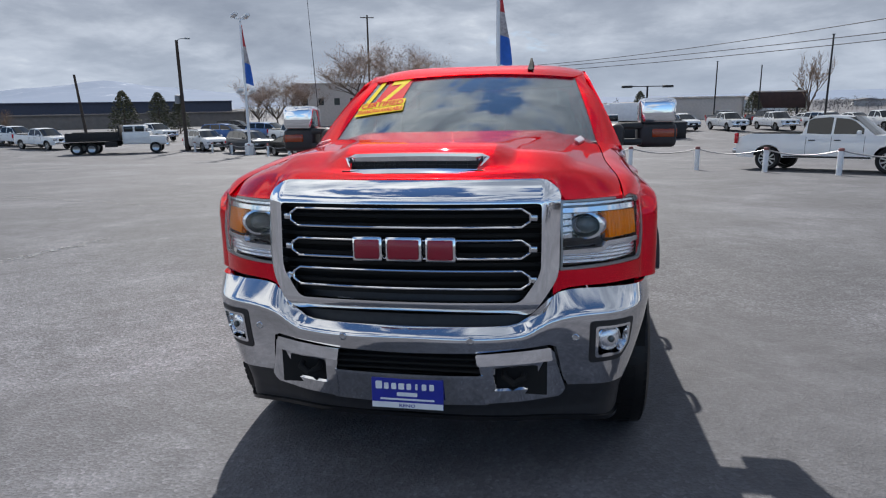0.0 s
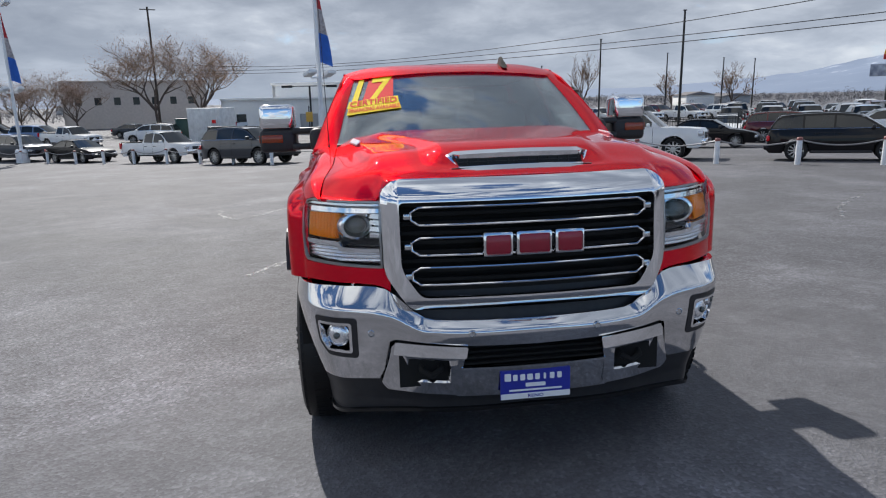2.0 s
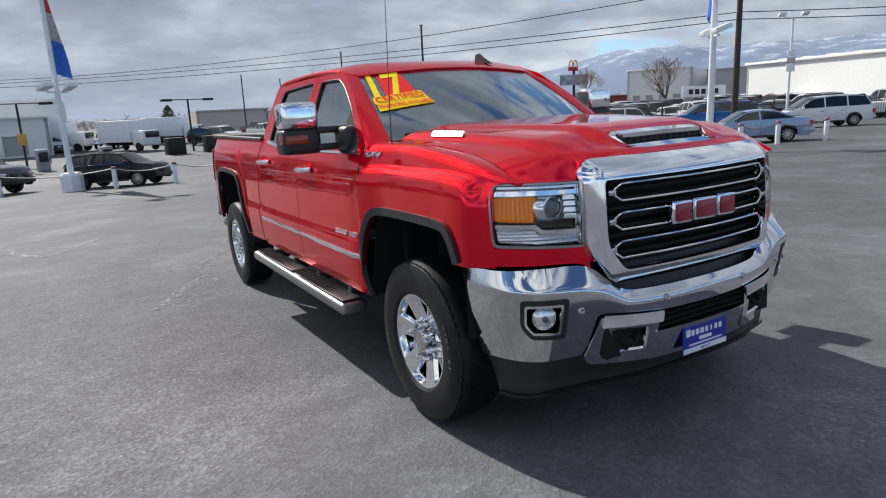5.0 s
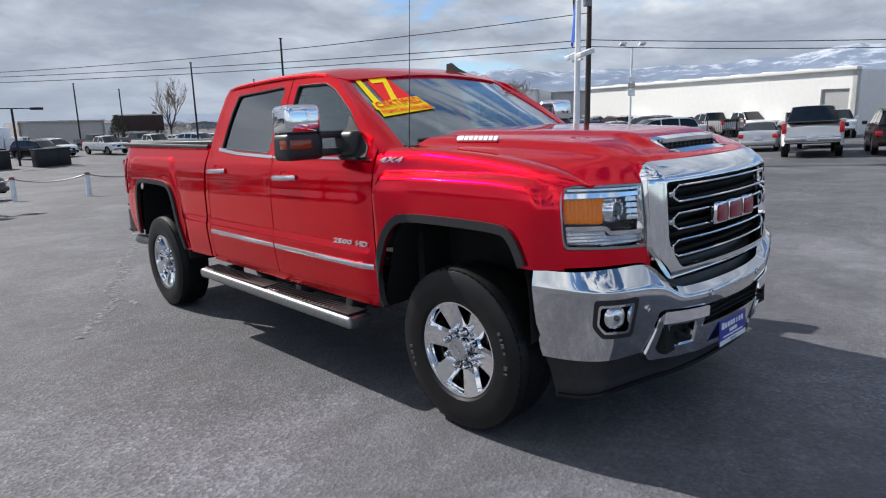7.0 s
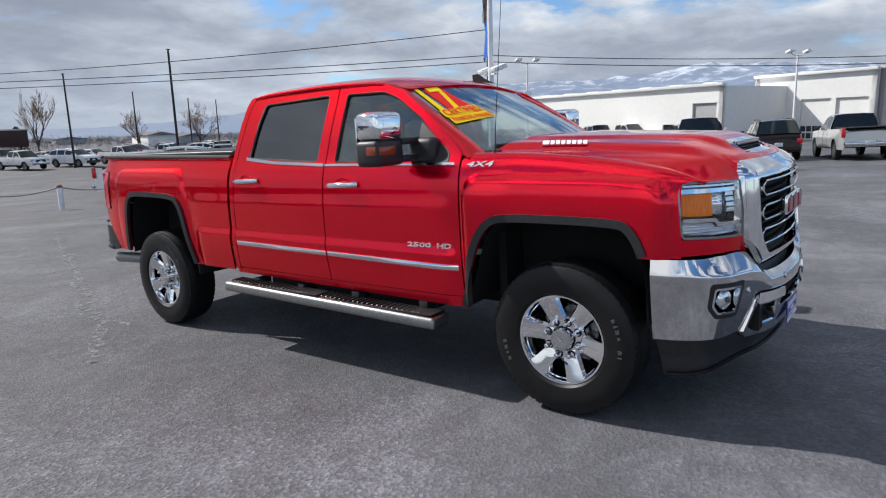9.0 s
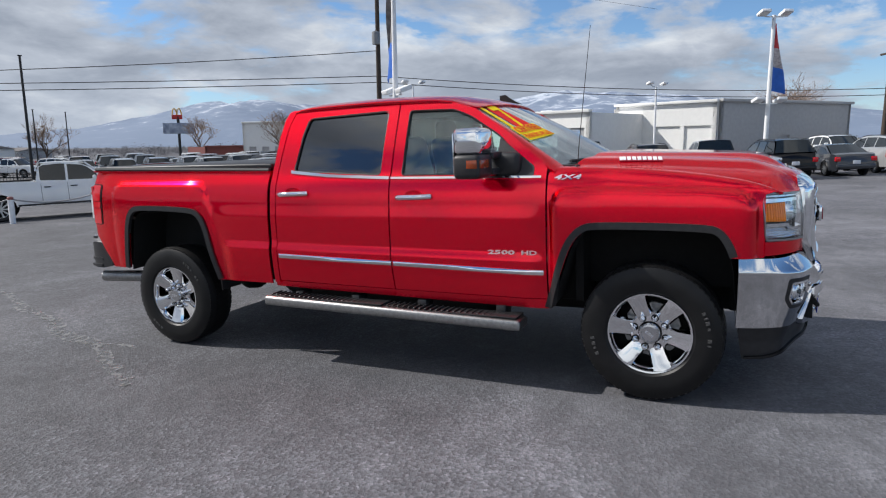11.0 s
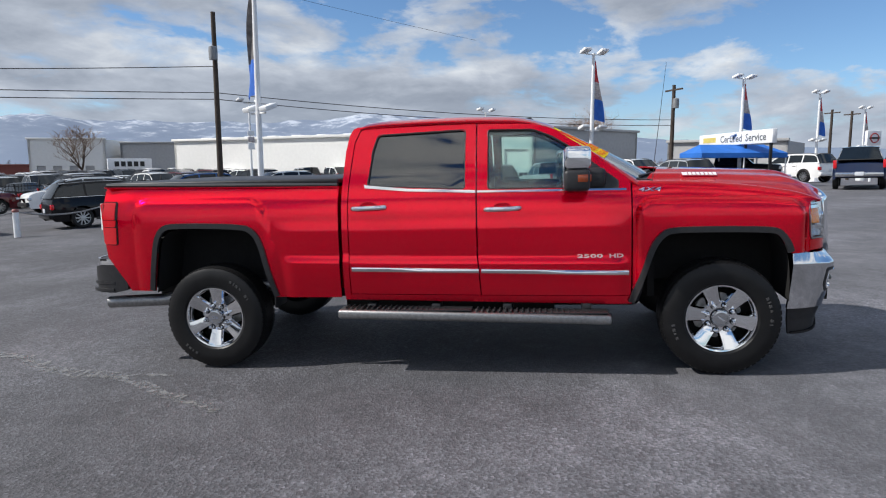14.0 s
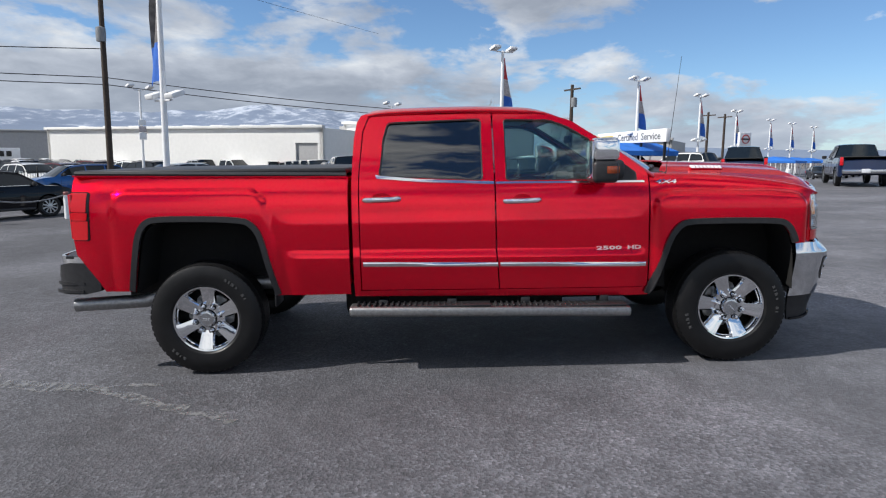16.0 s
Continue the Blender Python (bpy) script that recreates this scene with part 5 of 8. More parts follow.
rb = panel("rear_bumper", [(-1.1, 0.70), (1.1, 0.70), (1.1, 0.885), (-1.1, 0.885)], rear_bumper, CHROME, truck, step=0.05, step_v=0.04, thick=0.02, out=(0, 1, 0), label="chrome rear step bumper")
panel("bumper_step", [(0, 0.0), (1, 0.0), (1, 1), (0, 1)], lambda u, v: (lerp(-0.95, 0.95, u), lerp(4.80, 5.02, v) - 0.10 * (2 * u - 1) ** 4 * v, 0.888), BLACK, rb, step=0.1, thick=0.02, out=(0, 0, 1))
for s in (-1, 1):
    panel("corner_step", [(0.82, 0.60), (1.04, 0.605), (1.095, 0.63), (1.10, 0.835), (0.98, 0.840), (0.90, 0.82), (0.84, 0.70)], lambda a, z, s=s: tuple(c + d for c, d in zip(rear_bumper(s * a, z), (s * 0.014, 0.016, 0))), BLACK, rb, step=0.05, thick=0.05, out=(s, 1, 0))
    for z0, d in ((0.612, 0.045), (0.672, 0.034), (0.725, 0.022)):
        panel("step_ridge", [(0.86, z0), (1.05, z0 + 0.004), (1.05, z0 + 0.026), (0.86, z0 + 0.024)], lambda a, z, s=s, d=d: tuple(c + e for c, e in zip(rear_bumper(s * a, z), (s * 0.45 * d, d, 0))), BLACK, rb, step=0.05, thick=0.04, out=(s, 1, 0))

# ---- under the hood and inside the cab ----
# unseen engine and firewall boxes, added to stop sunlight passing through the nose
part("engine", box((0, -0.12, 0.86), (0.95, 0.85, 0.62), 0.05), DARK, truck)
# dark filler boxes, added so that no daylight shows through the rear arches
part("bed_frame", box((0, 3.84, 0.97), (1.26, 1.90, 0.66)), DARK, truck)
for s in (-1, 1):
    part("rear_splash_guard", box((s * 0.80, 4.58, 0.84), (0.26, 0.30, 0.40)), DARK, truck)
part("firewall", box((0, 0.46, 0.98), (1.62, 0.05, 0.86)), DARK, truck)
part("cab_back", box((0, 2.765, 1.02), (1.88, 0.03, 0.84), 0.01), RED, truck)
WALL = [(side_x(2.7, z) - 0.012, z) for z in (1.42, 1.52, 1.62, 1.72, 1.82, 1.895)]
bk = panel("rear_wall", [(-x, z) for x, z in WALL[::-1]] + WALL, lambda x, z: (x, 2.775 - 0.10 * max(0, z - 1.45), z), RED, truck, holes=[rounded([(-0.72, 1.50), (0.72, 1.50), (0.64, 1.83), (-0.64, 1.83)], 0.05)], step=0.2, out=(0, 1, 0))
panel("rear_glass", [(-0.74, 1.48), (0.74, 1.48), (0.66, 1.85), (-0.66, 1.85)], lambda x, z: (x, 2.768 - 0.10 * max(0, z - 1.45), z), TINT, bk, step=0.3, thick=0.004, out=(0, 1, 0))
part("cab_floor", box((0, 1.7, 0.78), (1.80, 2.1, 0.05)), CABIN, truck)
part("headliner", box((0, 2.00, 1.862), (1.38, 1.30, 0.02), 0.005), LEATHER, truck)
dash = part("dashboard", box((0, 0.80, 1.27), (1.72, 0.52, 0.26), 0.08, 4), CABIN, truck)
part("instrument_hood", box((0.42, 0.78, 1.42), (0.44, 0.26, 0.09), 0.04, 3), CABIN, dash)
part("console", box((0, 0.98, 1.18), (0.36, 0.22, 0.40), 0.03, 3), CABIN, dash)
m = Matrix.Rotation(radians(-62), 4, "X")
bm = tube([Vector((0.42, 1.12, 1.32)) + m @ Vector((0.19 * math.cos(2 * math.pi * k / 28), 0.19 * math.sin(2 * math.pi * k / 28), 0)) for k in range(28)], 0.016, 8, True)
wheel_s = part("steering_wheel", bm, LEATHER, dash)
part("steering_hub", box((0.42, 1.10, 1.315), (0.16, 0.06, 0.13), 0.03, 3), CABIN, wheel_s)
for x in (-0.42, 0.42):
    seat = part("front_seat", box((x, 1.60, 1.02), (0.56, 0.56, 0.20), 0.07, 4), LEATHER, truck)
    part("backrest", box((x, 1.86, 1.36), (0.54, 0.17, 0.62), 0.07, 4, Matrix.Rotation(radians(-12), 3, "X")), LEATHER, seat)
    part("headrest", box((x, 1.94, 1.72), (0.28, 0.11, 0.18), 0.05, 4), LEATHER, seat)
    part("rear_headrest", box((x * 1.05, 2.62, 1.60), (0.28, 0.10, 0.15), 0.05, 4), LEATHER, truck)
part("rear_bench", box((0, 2.42, 1.0), (1.55, 0.52, 0.20), 0.06, 3), LEATHER, truck)
part("rear_backrest", box((0, 2.66, 1.28), (1.55, 0.14, 0.56), 0.05, 3, Matrix.Rotation(radians(-8), 3, "X")), LEATHER, truck)
part("rear_view_mirror", box((0, 1.02, 1.70), (0.24, 0.03, 0.065), 0.012, 2), DARK, truck)
part("antenna", tube([(-0.845, 0.46, 1.40), (-0.846, 0.448, 1.55), (-0.853, 0.37, 2.26)], (0.0035, 0.0015), 6), BLACK, truck)
part("antenna_base", lathe([(0.02, 0.0), (0.018, 0.018), (0.007, 0.035)], "z", 12, c=(-0.845, 0.465, 1.395)), BLACK, truck)
vs = [(0.385 + dx * k, y, z) for y, z, k in ((1.215, 1.902, 1.0), (1.40, 1.938, 1.0), (1.41, 1.985, 0.35), (1.36, 1.990, 0.3), (1.30, 1.945, 0.6)) for dx in (-0.020, 0.020)]
part("roof_fin", (vs, [(0, 2, 4, 6, 8), (1, 9, 7, 5, 3), (0, 1, 3, 2), (2, 3, 5, 4), (4, 5, 7, 6), (6, 7, 9, 8), (8, 9, 1, 0)]), DARK, truck, smooth=60)
for ob in truck.children_recursive:
    if ob.type == "MESH" and ob.data.users == 1 and "wheel" not in ob.name and ob.parent and "wheel" not in ob.parent.name:
        for v in ob.data.vertices:
            if v.co.y > 2.8:
                v.co.z += 0.012 * (v.co.y - 2.8)


# ---- parked vehicles ----
def paint(name, color, metal=0.3, coat=1.0):
    return material(name, color, 0.32, metal * 0.8, vary=0.05, scale=400, coat=coat, coat_rough=0.03, spec=0.1, big=0.10, big_scale=1.5)


PAINTS = {"white": paint("white_paint", (0.78, 0.78, 0.77), 0.0), "black": paint("black_paint", (0.004, 0.004, 0.006), 0.0, 0.45), "grey": paint("grey_paint", (0.040, 0.045, 0.055), 0.5),
          "silver": paint("silver_paint", (0.50, 0.51, 0.52), 0.6), "blue": paint("blue_paint", (0.02, 0.10, 0.30), 0.4), "light blue": paint("light_blue_paint", (0.27, 0.36, 0.52), 0.5),
          "navy": paint("navy_paint", (0.012, 0.025, 0.075), 0.4), "dark red": paint("dark_red_paint", (0.10, 0.008, 0.012), 0.4), "brown": paint("brown_paint", (0.022, 0.014, 0.014), 0.2, 0.4)}
CAR_GLASS = material("dark_car_glass", (0.010, 0.014, 0.017), 0.04, vary=0.2, scale=3, coat=0.35, spec=0.45)
ALLOY = material("alloy_rim", (0.45, 0.46, 0.47), 0.28, 0.9, vary=0.15, scale=20)
BED_BLACK = material("bed_liner", (0.02, 0.02, 0.021), 0.8, vary=0.2, scale=30)
PLATE_W = material("plate_white", (0.60, 0.62, 0.66), 0.4, vary=0.1, scale=50)

KINDS = {
    "sedan": dict(L=4.85, W=1.84, low=0.24, r=0.335, axles=(-1.44, 1.40), deck=[(-2.42, 0.45), (-2.40, 0.62), (-2.28, 0.74), (-1.75, 0.86), (-1.05, 0.95), (1.55, 1.02), (2.15, 1.03), (2.38, 0.94), (2.42, 0.45)],
                  house=[(-1.12, 0.94), (-0.30, 1.38), (0.35, 1.45), (0.95, 1.40), (1.80, 1.02)], tumble=0.50, posts=(0.28,), noun="sedan"),
    "suv": dict(L=4.88, W=1.95, low=0.30, r=0.395, axles=(-1.50, 1.42), deck=[(-2.44, 0.52), (-2.42, 0.86), (-2.32, 1.02), (-2.00, 1.12), (-1.30, 1.18), (2.30, 1.21), (2.42, 1.02), (2.44, 0.52)],
                house=[(-1.42, 1.16), (-0.62, 1.68), (0.2, 1.78), (1.4, 1.76), (2.05, 1.70), (2.40, 1.19)], tumble=0.36, posts=(0.20, 1.22), noun="sport utility vehicle"),
    "minivan": dict(L=5.10, W=1.98, low=0.26, r=0.345, axles=(-1.55, 1.48), deck=[(-2.55, 0.45), (-2.52, 0.75), (-2.25, 0.90), (-1.55, 1.05), (2.40, 1.10), (2.52, 0.95), (2.54, 0.45)],
                    house=[(-1.65, 1.03), (-0.60, 1.66), (0.5, 1.75), (2.1, 1.70), (2.46, 1.08)], tumble=0.30, posts=(-0.02, 1.15), noun="minivan"),
    "pickup": dict(L=5.80, W=2.00, low=0.45, r=0.405, axles=(-1.93, 1.72), deck=[(-2.90, 0.62), (-2.88, 1.02), (-2.74, 1.14), (-1.45, 1.20), (0.70, 1.22), (0.74, 1.25), (2.84, 1.27), (2.87, 0.62)],
                   house=[(-1.48, 1.18), (-0.78, 1.78), (-0.1, 1.86), (0.52, 1.82), (0.66, 1.22)], tumble=0.34, posts=(-0.25,), noun="crew cab pickup"),
    "small_pickup": dict(L=5.35, W=1.90, low=0.42, r=0.385, axles=(-1.72, 1.62), deck=[(-2.66, 0.58), (-2.64, 0.92), (-2.50, 1.04), (-1.30, 1.12), (0.80, 1.14), (0.84, 1.17), (2.62, 1.18), (2.65, 0.58)],
                         house=[(-1.35, 1.10), (-0.62, 1.68), (0.0, 1.77), (0.62, 1.73), (0.76, 1.14)], tumble=0.36, posts=(-0.10,), noun="crew cab pickup"),
}
VEHICLE = {}


def make_vehicle(kind, color, detail=True):
    k = KINDS[kind]
    L, W, low, r, axles, deck, house = k["L"], k["W"], k["low"], k["r"], k["axles"], k["deck"], k["house"]
    root = thing("car" if kind in ("sedan", "suv", "minivan") else "parked_pickup", "%s %s parked on the asphalt lot" % (color, k["noun"]), "car" if kind in ("sedan", "suv", "minivan") else "pickup")
    y0, y1 = deck[0][0], deck[-1][0]

    def half(y, z):
        e = max(0.0, abs(y) - (L / 2 - 0.55)) / 0.55
        return W / 2 * (1 - 0.16 * e ** 2.2) * (1 - 0.055 * ((z - 0.72) / 0.5) ** 2)

    def arch(cy):
        R = r + 0.075
        a0 = math.asin(max(-1, min(1, (low - r) / R)))
        return [(cy + R * math.cos(a), r + R * math.sin(a)) for a in np.linspace(math.pi - a0, a0, 13)]

    fine = refine(deck, 1)
    outline = [(y1, low + 0.10), (y1 - 0.10, low)] + arch(axles[1])[::-1] + arch(axles[0])[::-1] + [(y0 + 0.10, low), (y0, low + 0.10)] + fine
    pts, faces, _ = grid_face(outline, [], 0.16, 0.11)
    vs, fs = [], []
    for s in (-1, 1):
        b = len(vs)
        vs += [(s * half(y, z), y, z) for y, z in pts]
        fs += [tuple(i + b for i in (f if s < 0 else f[::-1])) for f in faces]
    loop = [(y0, low + 0.10)] + fine + [(y1, low + 0.10)]
    n = 9
    b = len(vs)
    for y, z in loop:
        w = half(y, z)
        for j in range(n):
            t = -1 + 2 * j / (n - 1)
            nose = 0.10 * (1 - t * t) if y < y0 + 0.3 else (-0.05 * (1 - t * t) if y > y1 - 0.2 else 0)
            vs.append((t * w, y - nose, z + 0.035 * (1 - t * t) * (1 if z > 0.8 else 0)))
    for i in range(len(loop) - 1):
        for j in range(n - 1):
            a = b + i * n + j
            fs.append((a, a + 1, a + n + 1, a + n))
    # cab frame with its window openings
    zb = house[0][1]

    def cab_x(y, z):
        return half(0, zb) - 0.02 - k["tumble"] * max(0.0, z - zb) - 0.04 * smooth(0.5, 1.0, abs(y) / (L / 2))

    hpts = refine(house, 1)
    top_at = lambda y: curve(house, y)
    inner = offset_line(hpts, -0.075)
    posts = [p for p in k["posts"]]
    cuts = [house[0][0] + 0.30] + posts + [house[-1][0] - 0.10]
    wins = []
    for a, c in zip(cuts, cuts[1:]):
        ya, yc = a + 0.035, c - 0.035
        ys = np.linspace(ya, yc, 7)
        tops = [(float(y), min(top_at(float(y)) - 0.075, 9)) for y in ys]
        tops = [(y, max(z, zb + 0.09)) for y, z in tops]
        lo = [(ya, zb + 0.05 + (0.02 if ya > 0 else 0)), (yc, zb + 0.06 + (0.02 if yc > 0 else 0))]
        wins.append([lo[0], lo[1]] + tops[::-1])
    hp = [(house[0][0], zb - 0.03)] + hpts + [(house[-1][0], house[-1][1] - 0.03)]
    pts, faces, _ = grid_face(hp[::-1], wins, 0.3, 0.2)
    for s in (-1, 1):
        b = len(vs)
        vs += [(s * cab_x(y, z), y, z) for y, z in pts]
        fs += [tuple(i + b for i in (f if s < 0 else f[::-1])) for f in faces]
    segs = len(house)
    roof_l = refine(house[1:-1], 2) if segs > 3 else house[1:-1]
    b = len(vs)
    for y, z in roof_l:
        for j in range(7):
            t = -1 + j / 3
            vs.append((t * cab_x(y, z), y, z + 0.03 * (1 - t ** 4)))
    for i in range(len(roof_l) - 1):
        for j in range(6):
            a = b + i * 7 + j
            fs.append((a, a + 1, a + 8, a + 7))
    part("body", (vs, fs), PAINTS[color], root, smooth=32)
    for s in (-1, 1):
        for w in wins:
            wv = [(s * (cab_x(y, z) - 0.012), y, z) for y, z in w]
            part("side_window", (wv, [tuple(range(len(wv)))] if s < 0 else [tuple(range(len(wv)))[::-1]]), CAR_GLASS, root, smooth=0)
    if kind == "suv":
        for s in (-1, 1):
            part("window_trim", tube([(s * (cab_x(y, zb) + 0.004), float(y), zb + 0.045) for y in np.linspace(cuts[0] - 0.05, cuts[-1], 6)], 0.012, 5), CHROME, root)
            part("roof_rail", tube([(s * (cab_x(y, 1.72) - 0.05), float(y), top_at(float(y)) + 0.035) for y in np.linspace(-0.35, 1.85, 8)], 0.02, 6), BLACK, root)
    for nm, (p, q) in (("windshield", (house[0], house[1])), ("rear_window", (house[-1], house[-2]))):
        gv = []
        for i in range(2):
            y, z = (p, q)[i]
            for j in range(7):
                t = -1 + j / 3
                bow = -0.10 * (1 - t * t) if nm == "windshield" else 0.05 * (1 - t * t)
                gv.append((t * (cab_x(y, z) - 0.045), y + bow * (1 - 0.4 * i), z + (0.01 if i else 0.0) + 0.028 * i * (1 - t ** 4)))
        part(nm, (gv, [(j, j + 1, j + 8, j + 7) for j in range(6)]), CAR_GLASS, root)
    seams = [cuts[0] - 0.02] + posts[:1] + [min(house[-1][0] - 0.15, axles[1] - r - 0.10 if kind not in ("pickup", "small_pickup") else house[-1][0])]
    for s in (-1, 1):
        for q, ya in enumerate(seams):
            part("door_seam", tube([(s * (half(ya, z) - 0.003), ya, z) for z in np.linspace(low + 0.14, zb - 0.02, 6)], 0.008, 4), DARK, root)
            if q < 2:
                yh = seams[q + 1] - 0.18
                part("door_handle", box((s * (half(yh, zb - 0.14) + 0.012), yh, zb - 0.14), (0.035, 0.20, 0.035), 0.012), PAINTS[color] if color != "white" else BLACK, root)
        part("sill", box((s * (W / 2 - 0.05), (axles[0] + axles[1]) / 2, low + 0.05), (0.08, axles[1] - axles[0] - 2 * r - 0.2, 0.10), 0.02), BLACK, root)
    # lamps, plate, bumpers
    zf, zr = curve(deck, y0 + 0.06) * 0 + deck[1][1], deck[-2][1]
    tall = kind in ("pickup", "small_pickup")
    for s in (-1, 1):
        part("headlight", box((s * (W / 2 - 0.28), y0 + 0.065, zf - 0.07), (0.40, 0.17, 0.15 if not tall else 0.20), 0.04), LENS_SOLID, root)
        part("tail_light", box((s * (W / 2 - (0.16 if not tall else 0.10)), y1 - 0.035, zr - 0.16), (0.24 if not tall else 0.14, 0.12, 0.20 if not tall else 0.36), 0.03), RED_LENS, root)
        part("side_mirror", box((s * (W / 2 + 0.09), house[0][0] + 0.42, zb + 0.10), (0.20, 0.12, 0.15), 0.04), BLACK if color != "white" else PAINTS[color], root)
    part("grille", box((0, y0 - 0.055, zf - 0.14), (W * 0.50, 0.06, 0.24), 0.03), GLOSS_BLACK, root)
    part("front_bumper", box((0, y0 - 0.04, low + 0.22), (W * 0.86, 0.18, 0.22), 0.06), CHROME if tall else BLACK, root)
    rear = part("rear_bumper", box((0, y1 + 0.01, low + 0.22), (W * 0.88, 0.20, 0.20), 0.05), DARK_CHROME if tall else PAINTS[color], root)
    part("plate", box((0, y1 + (0.075 if not tall else 0.125), zr - 0.30 if not tall else low + 0.25), (0.32, 0.02, 0.16), 0.005), PLATE_W, root)
    part("underside", box((0, 0, low + 0.16), (W * 0.80, L * 0.86, 0.22)), DARK, root)
    if tall:
        a = house[-1][0]
        part("bed_cover", box((0, (a + y1) / 2 + 0.06, deck[-3][1] + 0.045), (W * 0.84, y1 - a - 0.16, 0.03), 0.01), BED_BLACK, root)
    rim_proto = None
    for ax in axles:
        for s in (-1, 1):
            if rim_proto is None:
                bm = lathe([(r * 0.66, -0.10), (r * 0.69, -0.105), (r * 0.68, 0.10)], "x", 24)
                star = [[bm.verts.new((x, rho * math.sin(2 * math.pi * i / 10 + q * turn_q), rho * math.cos(2 * math.pi * i / 10 + q * turn_q))) for i in range(10) for q in (-1, 1)]
                        for x in (-0.095, -0.065) for rho, turn_q in ((r * 0.22, 0.24), (r * 0.67, 0.095))]
                bm.faces.new(star[0][::-1])
                for i in range(10):
                    a, c = 2 * i, 2 * i + 1
                    for quad in ((star[0][a], star[0][c], star[1][c], star[1][a]), (star[0][a], star[1][a], star[3][a], star[2][a]), (star[0][c], star[2][c], star[3][c], star[1][c])):
                        bm.faces.new(quad)
                lathe([(0.0005, -0.10), (r * 0.16, -0.095), (r * 0.18, -0.06)], "x", 12, bm=bm)
                w = part("wheel", bm, ALLOY, root)
                part("tyre", lathe([(r * 0.68, 0.105), (r * 0.90, 0.115), (r * 0.99, 0.09), (r, 0.0), (r * 0.99, -0.09), (r * 0.90, -0.115), (r * 0.68, -0.105)], "x", 28), RUBBER, w)
                part("wheel_inner", lathe([(0.0005, -0.02), (r * 0.68, -0.02)], "x", 20), DARK, w)
                w.matrix_basis = pose(s * (W / 2 - 0.125), ax, r)
                rim_proto = w
            else:
                copy_thing(rim_proto, pose(s * (W / 2 - 0.125), ax, r, 20, 0, 0 if s < 0 else 180)).parent = root
    return root


LENS_SOLID = material("headlamp_glass", (0.55, 0.57, 0.60), 0.10, 0.6, vary=0.2, scale=25, coat=1.0)


def park(kind, color, x, y, toward, group="", label="", lift=0.0, size=1.0):
    """Parks a vehicle with its nose towards that compass angle (degrees from +y towards +x)."""
    turn = 180 - toward
    m = on_ground(x, y, turn, lift)
    h = 1.4
    c, s = math.sin(radians(toward)), math.cos(radians(toward))
    slope = math.atan2(ground_z(x - c * h, y - s * h) - ground_z(x + c * h, y + s * h), 2 * h)
    across = math.atan2(ground_z(x + s * h, y - c * h) - ground_z(x - s * h, y + c * h), 2 * h)
    m = m @ pose(0, 0, 0, math.degrees(slope), math.degrees(across), 0)
    key = (kind, color)
    if key not in VEHICLE:
        VEHICLE[key] = ob = make_vehicle(kind, color)
        ob.matrix_basis = m
    else:
        ob = copy_thing(VEHICLE[key], m)
    ob.scale = (size, size, size)
    return tagged(ob, label, group=group)


# the front row behind the chained posts
park("pickup", "white", 9.65, 20.9, 126, "front row cars", "older white crew cab pickup parked behind chained posts")
park("suv", "black", 15.15, 16.35, 128, "front row cars", size=0.87, label="black sport utility vehicle parked behind chained posts")
park("sedan", "light blue", 20.75, 13.2, 308, "front row cars", size=0.87, label="pale blue sedan parked beside a lamp post")
park("suv", "white", -29.8, 48.6, 125, "front row cars", "white sport utility vehicle parked behind chained posts")
park("suv", "grey", -23.9, 45.2, 125, "front row cars", "grey sport utility vehicle parked behind chained posts")
park("sedan", "black", -18.5, 41.4, 125, "front row cars", "dark sedan parked behind chained posts")
park("small_pickup", "white", -11.7, 35.8, 124, "front row cars", "white crew cab pickup parked behind chained posts")
park("suv", "grey", -6.0, 29.6, 126, "front row cars", "dark grey sport utility vehicle parked behind chained posts")
park("suv", "black", -0.55, 26.0, 124, "front row cars", "dark crossover parked behind a lamp post", size=0.76)
# second line
park("sedan", "black", 17.4, 28.6, 128, "second row cars", "black sedan parked before an iron fence")
park("suv", "dark red", 24.5, 32.0, 128, "second row cars", "dark red sport utility vehicle by an iron fence")
park("suv", "white", 25.5, 26.0, 305, "second row cars", "white sport utility vehicle by an iron fence")
park("suv", "blue", 29.5, 21.6, 308, "second row cars", "blue sport utility vehicle by an iron fence")
park("minivan", "white", 35.0, 18.6, 308, "second row cars", "white minivan by an iron fence")
park("pickup", "black", 31.5, 29.5, 128, "second row cars", "black pickup by an iron fence")
# tail-on row
for kind, color, x, y, lab in (("small_pickup", "white", 23.6, 6.1, "white pickup parked tail out in a row"), ("suv", "brown", 24.4, 3.6, "dark brown sport utility vehicle parked tail out"),
                               ("pickup", "silver", 24.4, 0.9, "silver pickup parked tail out in a row"), ("suv", "black", 24.4, -1.4, "black sport utility vehicle parked tail out"),
                               ("sedan", "grey", 26.6, -3.6, "grey sedan parked tail out in a row"), ("suv", "silver", 28.6, -5.6, "silver sport utility vehicle parked tail out"),
                               ("sedan", "silver", 27.5, 9.4, "silver sedan parked in the next row"), ("suv", "grey", 30.0, 7.8, "grey sport utility vehicle in the next row")):
    park(kind, color, x, y, 72, "tail-out row", lab, size=1.0 if kind == "small_pickup" else 0.86)
park("pickup", "navy", 26.8, -13.2, 114, "navy pickups", "navy blue pickup with chrome rear bumper on asphalt")
park("pickup", "navy", 24.6, -17.4, 114, "navy pickups", "navy blue pickup with chrome rear bumper on asphalt")
park("suv", "white", 38.5, -14.6, 60, "cars by the canopy", "white sport utility vehicle beyond the lot")
